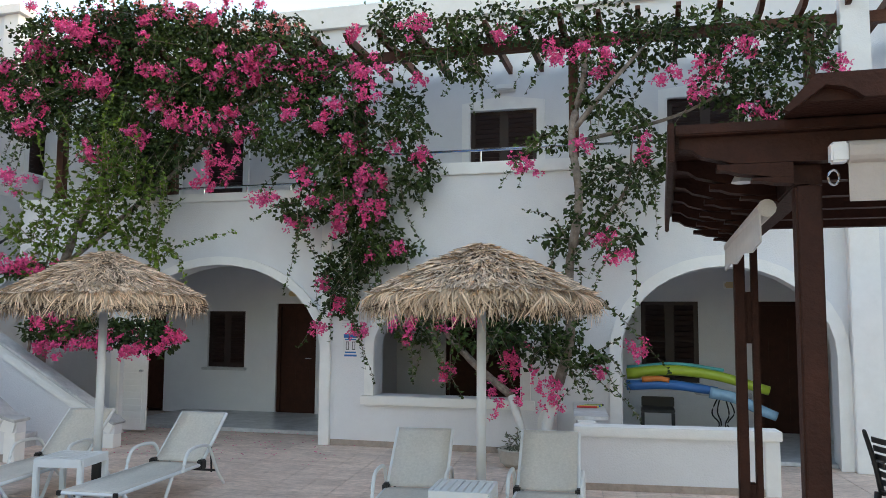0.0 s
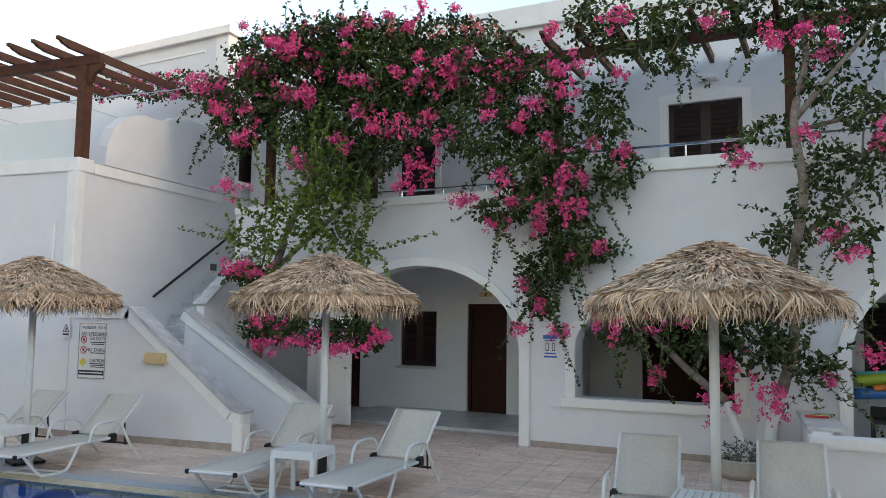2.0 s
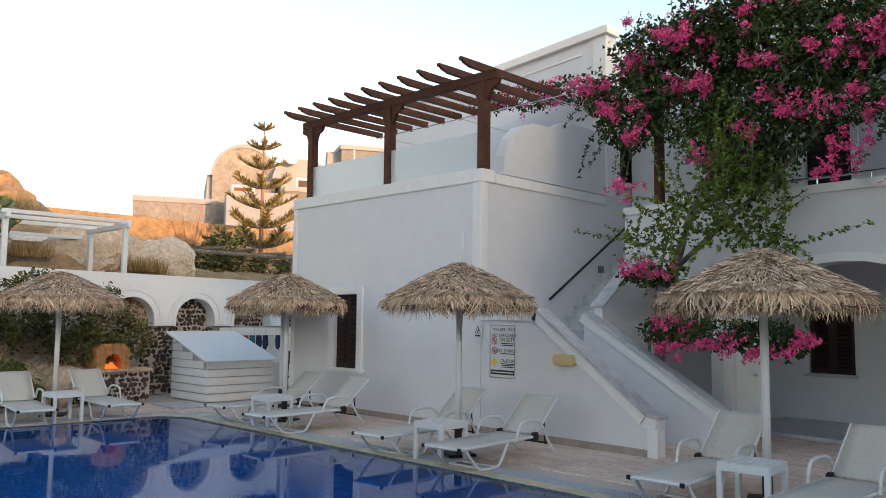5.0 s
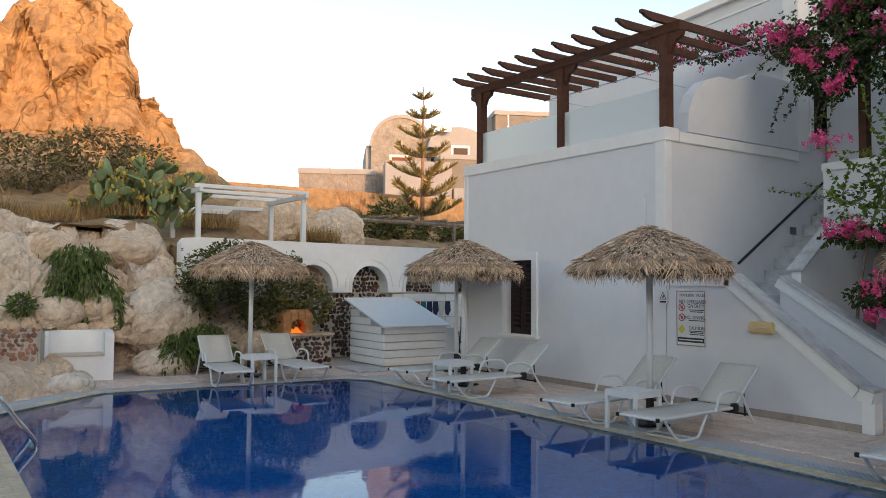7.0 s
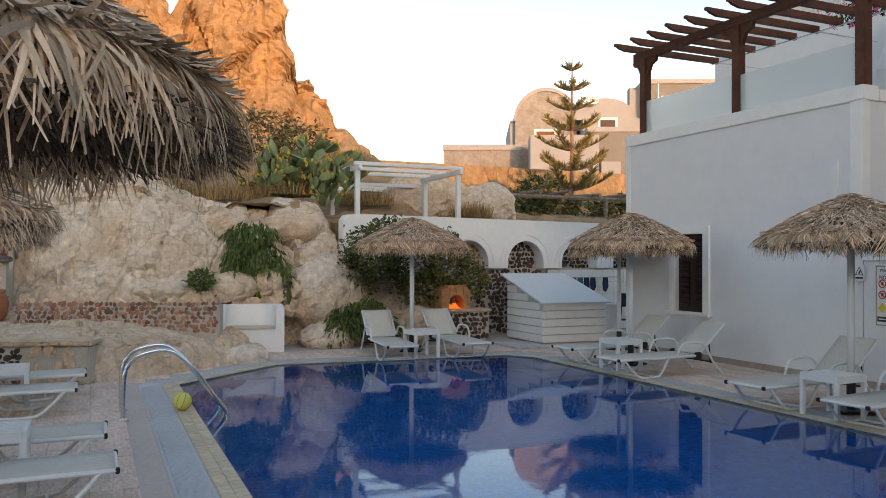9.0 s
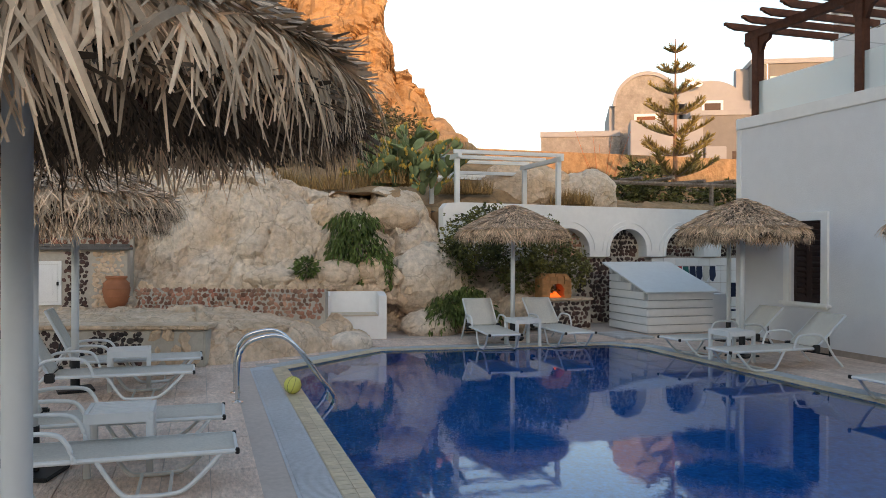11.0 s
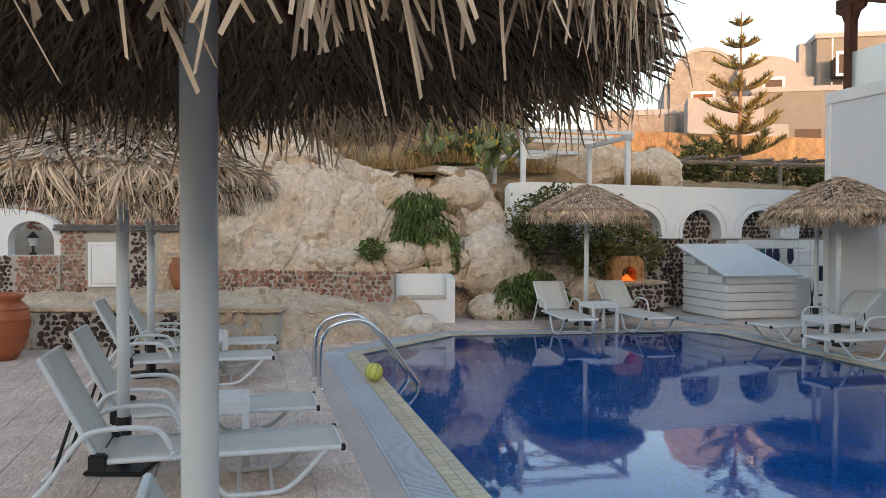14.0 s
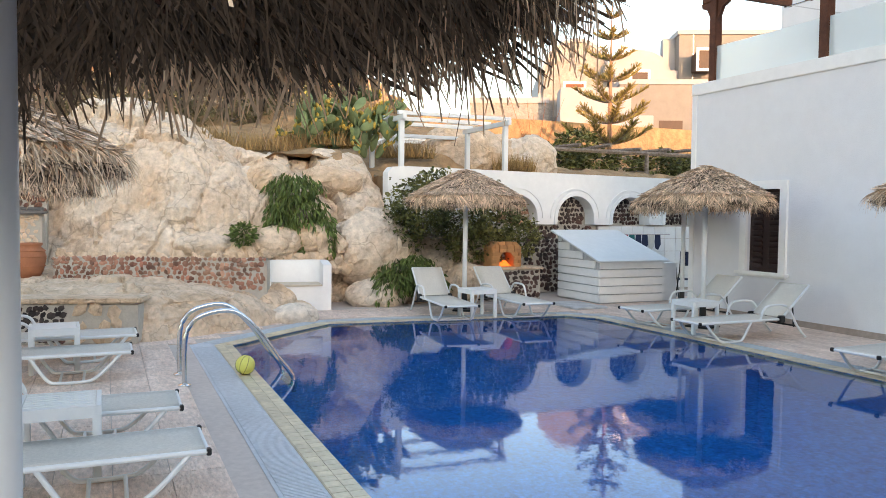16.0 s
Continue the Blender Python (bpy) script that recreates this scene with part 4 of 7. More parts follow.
u1, u2 = umbrella(3), umbrella(11)
u1.matrix_basis = pose(-4.52, -1.17, 0, 0, 0, 20)
u1.scale = (0.85, 0.85, 1.08)
u2.matrix_basis = pose(-8.5, -1.87, 0, 0, 0, 75)
u2.scale = (0.95, 0.95, 1.03)
for k, (x, y, src, s) in enumerate(((-11.95, -2.07, u1, 0.95), (-15.1, 4.5, u2, 0.92), (-12.2, 7.0, u1, 0.90), (-8.2, 6.85, u2, 0.89), (-4.55, 7.2, u1, 0.92), (-0.73, 6.75, u2, 0.95), (-13.9, 8.05, u1, 0.85))):
    c = copy_thing(src, pose(x, y, 0, 0, 0, 47 * k + 13))
    c.scale = (s, s, 1.0 if k != 6 else 0.97)

# ---- sun loungers ----


def lounger(back):
    """Foot end at the origin, head towards +y; back: the backrest's slope in degrees."""
    ob = thing("sun_lounger", "white aluminium sun lounger with mesh sling, back raised", "lounger", "pool loungers")
    z, hy = 0.27, 1.40
    cb, sb = math.cos(radians(back)), math.sin(radians(back))
    for s in (-1, 1):
        x = 0.255 * s
        t = bmesh.new()
        tube(t, [(x, 0, z), (x, hy + 0.05, z)], 0.017)
        part("side_rail", t, WHITEPAINT, ob)
        t = bmesh.new()
        tube(t, [(x * 0.98, hy, z), (x * 0.98, hy + 0.67 * cb, z + 0.67 * sb)], 0.016)
        part("back_rail", t, WHITEPAINT, ob)
        t = bmesh.new()
        tube(t, curved([(x, 0.10, z - 0.01), (x, 0.22, z - 0.14), (x, 0.33, 0.04), (x, 0.42, 0.018), (x, 0.62, 0.018), (x, 0.72, 0.05), (x, 0.86, z - 0.01)], 4), 0.016)
        part("leg", t, WHITEPAINT, ob)
        t = bmesh.new()
        ax = 0.29 * s
        tube(t, curved([(ax, 0.98, z), (ax, 1.03, z + 0.13), (ax, 1.12, z + 0.19), (ax, 1.38, z + 0.19), (ax, 1.50, z + 0.13), (ax, 1.66, 0.17), (ax, 1.82, 0.015)], 4), 0.016)
        part("armrest", t, WHITEPAINT, ob)
        part("hinge", boxed(x - 0.03, x + 0.03, hy - 0.05, hy + 0.05, z - 0.05, z + 0.05, 0.012), BLACK, ob)
        cp1 = boxed(x - 0.02, x + 0.02, -0.02, 0.008, z - 0.02, z + 0.02, 0.005)
        part("end_cap", cp1, BLACK, ob)
        t = bmesh.new()
        tube(t, [(x * 0.9, hy + 0.30 * cb, z + 0.30 * sb), (x * 0.9, hy + 0.26, z - 0.12)], 0.010)
        part("strut", t, BLACK, ob)
    for y in (0.42, 0.62):
        t = bmesh.new()
        tube(t, [(-0.255, y, 0.02), (0.255, y, 0.02)], 0.012)
        part("crossbar", t, WHITEPAINT, ob)
    t = bmesh.new()
    tube(t, [(-0.29, 1.66, 0.17), (0.29, 1.66, 0.17)], 0.012)
    part("crossbar", t, BLACK, ob)
    v, f = [], []
    n, m = 16, 4
    for i in range(n + 1):
        for j in range(m + 1):
            x = -0.243 + 0.486 * j / m
            sag = 0.022 * (1 - (2 * j / m - 1) ** 2) * math.sin(math.pi * i / n)
            v.append((x, 0.01 + (hy - 0.02) * i / n, z + 0.018 - sag))
    for i in range(n):
        for j in range(m):
            b = i * (m + 1) + j
            f.append((b, b + 1, b + m + 2, b + m + 1))
    seat = raw("seat_sling", v, f, SLING, ob, "white woven mesh seat", True)
    v, f = [], []
    for i in range(n + 1):
        for j in range(m + 1):
            x = -0.238 + 0.476 * j / m
            d = 0.65 * i / n + 0.015
            sag = 0.02 * (1 - (2 * j / m - 1) ** 2) * math.sin(math.pi * i / n)
            v.append((x, hy + d * cb + sag * sb - 0.015 * sb, z + d * sb - sag * cb + 0.016))
    for i in range(n):
        for j in range(m):
            b = i * (m + 1) + j
            f.append((b, b + 1, b + m + 2, b + m + 1))
    backs = raw("back_sling", v, f, SLING, ob, "white woven mesh backrest", True)
    for o in (seat, backs):
        md = o.modifiers.new("thickness", "SOLIDIFY")
        md.thickness = 0.006
    t = bmesh.new()
    tube(t, [(-0.25, hy + 0.67 * cb, z + 0.67 * sb), (0.25, hy + 0.67 * cb, z + 0.67 * sb)], 0.015)
    part("head_bar", t, WHITEPAINT, ob)
    t = bmesh.new()
    tube(t, [(-0.255, 0.0, z), (0.255, 0.0, z)], 0.015)
    part("foot_bar", t, WHITEPAINT, ob)
    return ob


la, lb = lounger(63), lounger(40)
la.matrix_basis = pose(-7.97, -0.50, 0, 0, 0, 180)
lb.matrix_basis = pose(-8.72, 5.85, 0, 0, 0, 3)
for src, x, y, a in ((la, -9.05, -0.55, 179), (la, -5.18, 0.34, 181), (la, -11.42, -0.80, 180), (la, -12.5, -0.72, 181),
                     (lb, -7.52, 5.88, 4), (lb, -5.05, 6.05, 2), (lb, -3.85, 5.98, -2), (lb, -12.5, 5.95, 3), (lb, -11.15, 5.80, 2),
                     (lb, -1.22, 5.25, 2), (lb, -0.22, 5.30, -2), (lb, -13.55, 3.75, 84), (lb, -13.5, 5.0, 88)):
    copy_thing(src, pose(x, y, 0, 0, 0, a))


def side_table():
    ob = thing("side_table", "small white plastic slatted side table", "table", "pool side tables")
    for k in range(7):
        part("slat", boxed(-0.20 + 0.058 * k, -0.15 + 0.058 * k, -0.2, 0.2, 0.43, 0.45, 0.004), WHITEPAINT, ob)
    bm = bmesh.new()
    for a, b, c, d in ((-0.22, 0.22, -0.23, -0.202), (-0.22, 0.22, 0.202, 0.23)):
        box(bm, a, b, c, d, 0.38, 0.452)
    for a, b in ((-0.23, -0.205), (0.205, 0.23)):
        box(bm, a, b, -0.2, 0.2, 0.38, 0.452)
    part("apron", bm, WHITEPAINT, ob)
    for x in (-1, 1):
        for y in (-1, 1):
            part("leg", boxed(x * 0.205 - 0.024, x * 0.205 + 0.024, y * 0.205 - 0.024, y * 0.205 + 0.024, 0, 0.40, 0.006), WHITEPAINT, ob)
    return ob


ta = side_table()
ta.matrix_basis = pose(-8.5, -1.28, 0)
for x, y, a in ((-11.95, -1.5, 3), (-8.1, 6.45, 2), (-4.45, 6.65, 3), (-0.78, 6.0, -3), (-14.3, 4.35, 4), (-11.85, 6.55, 1)):
    copy_thing(ta, pose(x, y, 0, 0, 0, a))

# ---- pool ladder, ball ----
ld = thing("pool_ladder", "polished steel pool ladder rails", "ladder", m=pose(-11.02, 0.0, 0))
for x in (-0.27, 0.27):
    t = bmesh.new()
    tube(t, curved([(x, -0.36, 0.0), (x, -0.36, 0.30), (x, -0.33, 0.52), (x, -0.20, 0.65), (x, 0.08, 0.68), (x, 0.30, 0.50), (x, 0.50, 0.22), (x, 0.66, -0.03), (x, 0.66, -0.5)], 6), 0.023, 12)
    part("rail", t, STEEL, ld, "", True)
    part("flange", lathe([(0.06, 0.0), (0.06, 0.012), (0.03, 0.02)], 16), STEEL, ld).location = (x, -0.36, 0)
for z in (-0.15, -0.4):
    part("rung", boxed(-0.25, 0.25, 0.63, 0.70, z - 0.012, z + 0.012, 0.005), STEEL, ld)
ball = thing("ball", "small lime yellow ball with dark seams on the pool edge", "ball", m=pose(-11.04, 0.24, 0.105))
bm = bmesh.new()
bmesh.ops.create_uvsphere(bm, u_segments=28, v_segments=18, radius=0.095)
part("body", bm, mat("lime_ball_rubber", (0.72, 0.70, 0.16), 0.5, 0.08, 20), ball, "", True)
for a in (0, 60, 120):
    t = bmesh.new()
    m3 = pose(0, 0, 0, 70, a, a)
    tube(t, [m3 @ Vector((0.0948 * math.cos(q), 0.0948 * math.sin(q), 0)) for q in [k * math.pi / 16 for k in range(33)]], 0.0022, 5)
    part("seam", t, INK, ball)

# ---- porch things ----
tablew = thing("round_table", "round grey table with curved black iron legs", "table", m=at(FM, 5.2, 1.3, 0.05))
part("tabletop", lathe([(0.36, 0.66), (0.37, 0.675), (0.36, 0.69)], 28), MARBLE, tablew)
for k in range(4):
    a = k * math.pi / 2 + 0.4
    t = bmesh.new()
    tube(t, curved([(0.05 * math.cos(a), 0.05 * math.sin(a), 0.66), (0.16 * math.cos(a), 0.16 * math.sin(a), 0.42), (0.06 * math.cos(a), 0.06 * math.sin(a), 0.25), (0.28 * math.cos(a), 0.28 * math.sin(a), 0.0)], 5), 0.010)
    part("leg", t, BLACK, tablew)
chd = thing("dark_chair", "dark wooden chair in the porch", "chair", m=at(FM, 4.35, 1.2, 0.05))
part("seat", boxed(-0.22, 0.22, -0.22, 0.22, 0.42, 0.46, 0.01), BLACK, chd)
part("backrest", boxed(-0.22, 0.22, 0.18, 0.22, 0.46, 0.60, 0.01), BLACK, chd)
for x in (-0.2, 0.2):
    for y in (-0.2, 0.2):
        part("leg", boxed(x - 0.02, x + 0.02, y - 0.02, y + 0.02, 0, 0.42), BLACK, chd)


def bag(name, pts, r, material, label, cat="float"):
    ob = thing(name, label, cat, m=at(FM, 0, 0.75, 0))
    t = bmesh.new()
    tube(t, curved(pts, 6), r, 12, r * 0.8)
    part("tube", t, material, ob, "", True)
    return ob


bag("inflatable_float", [(3.95, 0.25, 0.98), (4.5, 0.25, 1.04), (5.1, 0.25, 0.98), (5.75, 0.25, 0.80)], 0.075, GREEN, "lime green inflatable lying on the porch table")
bag("inflatable_float", [(3.95, 0.10, 0.84), (4.5, 0.1, 0.86), (5.1, 0.1, 0.79)], 0.07, BLUE, "blue and white inflatable in clear plastic")
bag("inflatable_float", [(5.0, 0.02, 0.78), (5.3, 0.02, 0.72), (5.6, 0.02, 0.58), (5.8, 0.02, 0.50)], 0.075, mat("clear_blue_plastic", (0.25, 0.45, 0.62), 0.25, 0.2, 6), "blue clear plastic inflatable hanging from the table")
bag("inflatable_float", [(4.15, 0.05, 0.92), (4.35, 0.05, 0.94), (4.5, 0.05, 0.92)], 0.04, ORANGE, "orange inflatable valve part")
bag("inflatable_float", [(3.95, 0.3, 1.06), (4.6, 0.3, 1.12), (5.2, 0.3, 1.05)], 0.03, mat("teal_plastic", (0.08, 0.42, 0.42), 0.3, 0.2), "teal edge of a folded inflatable")
ext = thing("fire_extinguisher", "red fire extinguisher on the porch wall", "extinguisher", m=at(DV, 6.55, -0.35, 0.75))
part("cylinder", lathe([(0.06, 0), (0.07, 0.03), (0.07, 0.36), (0.03, 0.43), (0.02, 0.46)], 18), RED, ext)
t = bmesh.new()
tube(t, curved([(0, 0, 0.45), (0.09, 0, 0.42), (0.10, 0, 0.2), (0.09, 0, 0.05)]), 0.01)
part("hose", t, BLACK, ext)
pot = thing("planter", "round white stone planter with grey herb", "planter", m=pose(-0.55, 9.35, 0))
part("bowl", lathe([(0.18, 0), (0.24, 0.05), (0.27, 0.2), (0.25, 0.21), (0.22, 0.14)], 20), MORTAR, pot)
toys = thing("diving_sticks", "small bright pool toys lying on the marble ledge", "toys", m=pose(0.23, 9.35, 0.702))
for k, mm in enumerate((RED, YELLOW, BLUE, GREEN, INK)):
    t = bmesh.new()
    tube(t, [(-0.13 + 0.03 * k, -0.1 + 0.05 * k, 0.012), (0.1 + 0.02 * k, -0.12 + 0.06 * k, 0.012)], 0.012)
    part("stick", t, mm, toys)

# ---- rocks ----


def crag(p, f, seed):
    """Broken rock: tilted facets, cracks and grain, about -1 to 1."""
    q = Vector(p) * f + Vector((seed, seed * 0.7, -seed))
    q.z *= 0.7
    d, pts = noise.voronoi(q)
    block = noise.noise(pts[0] * 3.1) + 1.1 * (q - pts[0]).dot(noise.noise_vector(pts[0] * 3.7))
    crack = min(1.0, (d[1] - d[0]) * 7.0) - 1.0
    q2 = q * 3.1
    d2, pts2 = noise.voronoi(q2)
    small = noise.noise(pts2[0] * 2.3) + 0.9 * (q2 - pts2[0]).dot(noise.noise_vector(pts2[0] * 2.9))
    return 0.80 * block + 0.22 * crack + 0.22 * small + 0.10 * (min(1.0, (d2[1] - d2[0]) * 6) - 1) + 0.35 * noise.noise(q * 0.6) + 0.06 * noise.noise(q * 6) + 0.04 * noise.noise(q * 13)


def rock_sheet(name, shape, nu, nv, amp, f, material, seed, label, kind="structure", category="rock", fine=0.0):
    """A rock surface: shape(u, v) gives a point for u and v from 0 to 1; broken along its normal."""
    vs, fs = [], []
    e = 0.01
    for i in range(nu + 1):
        for j in range(nv + 1):
            u, v = i / nu, j / nv
            p = Vector(shape(u, v))
            n = (Vector(shape(u + e, v)) - p).cross(Vector(shape(u, v + e)) - p)
            n = n.normalized() if n.length > 1e-9 else Vector((0, 0, 1))
            vs.append(p + n * (amp * crag(p, f, seed) + (fine * crag(p, f * 3.3, seed + 9) if fine else 0)))
    for i in range(nu):
        for j in range(nv):
            b = i * (nv + 1) + j
            fs.append((b, b + nv + 1, b + nv + 2, b + 1))
    ob = raw(name, vs, fs, material)
    return tagged(ob, label, category, kind=kind)


def lerp_line(pts, t):
    """A point on a polyline, by its share t of the count of pieces."""
    t = max(0.0, min(0.99999, t)) * (len(pts) - 1)
    i = int(t)
    return tuple(a + (b - a) * (t - i) for a, b in zip(pts[i], pts[i + 1]))


def table(pts, y):
    """A height read off a line of (y, z)."""
    if y <= pts[0][0]:
        return pts[0][1]
    for (a, za), (b, zb) in zip(pts, pts[1:]):
        if y <= b:
            return za + (zb - za) * (y - a) / (b - a)
    return pts[-1][1]


CREST = [(-30, 14.0), (-8, 13.5), (-2, 12.6), (0.7, 11.8), (1.5, 10.2), (2.1, 10.0), (2.5, 11.3), (3.4, 11.5), (4.4, 11.4), (5.2, 10.6), (5.75, 8.2), (6.9, 7.1), (8.2, 5.7), (10, 4.4), (16, 3.8), (30, 4.0)]


def cliff_shape(u, v):
    y = -30 + 52 * u
    top = table(CREST, y)
    foot = min(5.4, top - 0.8)
    x = -28.0 - 0.5 * math.sin(y * 0.8) - 0.9 * abs(math.sin(y * 0.37 + 1))
    px, pz = lerp_line([(0, 0), (-0.5, 0.25), (-0.9, 0.62), (-1.1, 0.93), (-1.7, 1.0), (-4.5, 0.96)], v)
    return (x + px, y, foot + pz * (top - foot))


rock_sheet("cliff", cliff_shape, 460, 100, 0.95, 0.34, CLIFF, 3.0, "towering ochre rock crag above the pool garden", fine=0.30)


def slope_shape(u, v):
    y = -30 + 52 * u
    foot = 2.35 if y > 3.6 else 2.6
    x0 = -18.9 if y > 3.8 else -17.8
    x = x0 + (-29.5 - x0) * v
    top = min(6.3, table(CREST, y) - 0.2)
    return (x, y, foot + (top - foot) * (v ** 1.1))


rock_sheet("hillside", slope_shape, 160, 40, 0.28, 0.9, EARTH, 8.0, "dry brown earth slope with scattered rock", category="ground")


# fill added out of view, so no sky shows through gaps under the hillside
structure("ground_bank", boxed(-30, -18.3, -30, 3.94, 0, 2.45), EARTH, label="dry earth fill added behind the rock face")
structure("ground_bank_step", boxed(-30, -20.4, -30, 3.94, 2.452, 2.85), EARTH)
structure("ground_bank_rear", boxed(-31, -30.01, -30, 22, 0, 5.3), EARTH)


def face_shape(u, v):
    y = -5.0 + 11.5 * u
    lean = 0.25 * math.sin(y * 1.3)
    px, pz = lerp_line([(-16.75, -0.1), (-16.85, 0.5), (-17.05, 1.1), (-17.25, 1.8), (-17.5, 2.35), (-18.1, 2.75), (-19.2, 2.8)], v)
    if y > 3.6:
        k = min(1, (y - 3.6) / 0.8)
        pz = pz * (1 - 0.45 * k)
    if y < -1.2:
        k = min(1, (-1.2 - y) / 1.0)
        pz, px = pz * (1 - 0.2 * k), px - 0.9 * k
    if y < 1.2:
        pz *= 1.0 + 0.25 * min(1, (1.2 - y))
    return (px + lean * 0.6, y, pz)


rock_sheet("rock_face", face_shape, 260, 80, 0.32, 0.75, GREYROCK, 5.0, "pale grey weathered rock face behind the pool", fine=0.05)


def boulder(x, y, z, rx, ry, rz, material, seed, amp=0.18, f=1.6):
    def shape(u, v):
        a, b = 2 * math.pi * u, math.pi * (v - 0.5) * 0.998
        return (x + rx * math.cos(a) * math.cos(b), y + ry * math.sin(a) * math.cos(b), z + rz * math.sin(b))
    ob = rock_sheet("boulder", shape, 40, 22, amp * min(rx, ry, rz) * 1.6, f / max(0.4, min(rx, ry, rz)) * 0.6, material, seed, "weathered limestone boulder at the foot of the slope", kind="", category="rock")
    ob["group"] = "garden rocks"
    for p in ob.data.polygons:
        p.use_smooth = False
    return ob


for k, (x, y, z, a, b, c) in enumerate(((-17.2, 3.5, 0.9, 0.8, 0.9, 0.75), (-16.9, 2.3, 1.15, 0.4, 0.35, 0.3), (-16.8, 1.7, 1.1, 0.35, 0.45, 0.28), (-17.0, 0.6, 1.05, 0.4, 0.6, 0.22),
                                       (-17.6, 1.6, 2.2, 0.5, 0.5, 0.4), (-16.6, 4.3, 0.2, 0.4, 0.7, 0.35), (-16.4, 3.4, 0.15, 0.4, 0.6, 0.3), (-16.4, 5.1, 0.3, 0.4, 0.4, 0.4),
                                       (-15.4, 1.25, 0.15, 0.5, 0.45, 0.32), (-14.85, 1.55, 0.05, 0.35, 0.4, 0.22), (-17.7, 2.9, 2.2, 0.4, 0.6, 0.3), (-21.5, 7.4, 3.0, 0.9, 1.2, 0.9), (-22.5, 9.6, 2.9, 0.8, 1.0, 0.9))):
    boulder(x, y, z, a, b, c, ROCK if k % 3 else GREYROCK, 2.0 + 3.7 * k)


def outcrop_shape(u, v):
    """The smooth outcrop between the low wall and the pool's corner."""
    y = -4.6 + 6.6 * u
    xf = table([(-4.6, -14.5), (-0.7, -13.45), (0.2, -13.75), (1.2, -14.55), (2.0, -15.0)], y)
    top = table([(-4.6, 0.52), (-0.8, 0.54), (0.3, 0.48), (1.0, 0.36), (2.0, 0.12)], y)
    px, pz = lerp_line([(0, -0.05), (-0.12, 0.55), (-0.35, 0.95), (-0.9, 1.08), (-1.6, 1.15), (-2.6, 1.2), (-3.6, 1.3)], v)
    return (xf + px - (0.25 if y < -0.8 else 0), y, top * pz)


rock_sheet("rock_outcrop", outcrop_shape, 150, 60, 0.10, 1.3, ROCK, 11.0, "smooth buff rock outcrop beside the pool", fine=0.035)

# ---- stone work: pebbles set in pale mortar ----
STONES = []
for k in range(5):
    sb = bmesh.new()
    bmesh.ops.create_icosphere(sb, subdivisions=1, radius=0.5)
    for v in sb.verts:
        v.co *= 1 + 0.55 * noise.noise(v.co * 2.2 + Vector((k * 5, 0, 0)))
        v.co.y *= 0.5
    me = bpy.data.meshes.new("stone")
    sb.to_mesh(me)
    sb.free()
    STONES.append(me)


def stones(parent, m, w, h, size, material, limit=290, seed=1, name="stone", inside=None):
    """Stones of their own in a jittered grid on the plane y = 0 of m."""
    r = random.Random(seed)
    nx, nz = max(1, round(w / size)), max(1, round(h / size))
    size_x, size_z = w / nx, h / nz
    spots = [(i, j) for i in range(nx) for j in range(nz)]
    r.shuffle(spots)
    made = 0
    for i, j in spots:
        if made >= limit:
            break
        x = (i + 0.5 + (0.5 if j % 2 else 0) + r.uniform(-0.3, 0.3)) * size_x
        z = (j + 0.5 + r.uniform(-0.25, 0.25)) * size_z
        if x > w - size_x * 0.3 or (inside and not inside(x, z)):
            continue
        me = STONES[r.randrange(5)]
        key = (me.name, material.name)
        if key not in STONE_OF:
            c = me.copy()
            c.materials.clear()
            c.materials.append(material)
            STONE_OF[key] = c
        o = new(name, STONE_OF[key])
        o.parent = parent
        s = size * r.uniform(0.85, 1.5)
        o.matrix_basis = m @ pose(x, 0, z, 0, r.uniform(0, 360), 0) @ Matrix.Diagonal((s, s * 0.55, s * r.uniform(0.55, 1.0), 1))
        made += 1


STONE_OF = {}
# low retaining wall by the loungers
LM = pose(-14.22, -4.0, 0, 0, 0, 74.7)
lowst = thing("wall_low_stone", "low buff stone wall with black lava pebble panels", "wall", kind="structure")
part("core", boxed(-1.2, 3.45, 0.0, 0.35, 0, 0.50, 0.02, LM), MORTAR, lowst)
part("top_slab", boxed(-1.2, 3.5, -0.05, 0.5, 0.501, 0.56, 0.015, LM), ROCK, lowst)
stones(lowst, at(LM, 0.30, -0.005, 0.02), 1.35, 0.46, 0.078, LAVA, 110, 4)
stones(lowst, at(LM, 1.9, -0.005, 0.02), 0.75, 0.46, 0.075, LAVA, 60, 5)
stones(lowst, at(LM, 2.68, -0.012, 0.0), 0.75, 0.5, 0.17, ROCK, 30, 6)
stones(lowst, at(LM, -0.3, -0.012, 0.0), 0.58, 0.5, 0.17, ROCK, 20, 7)
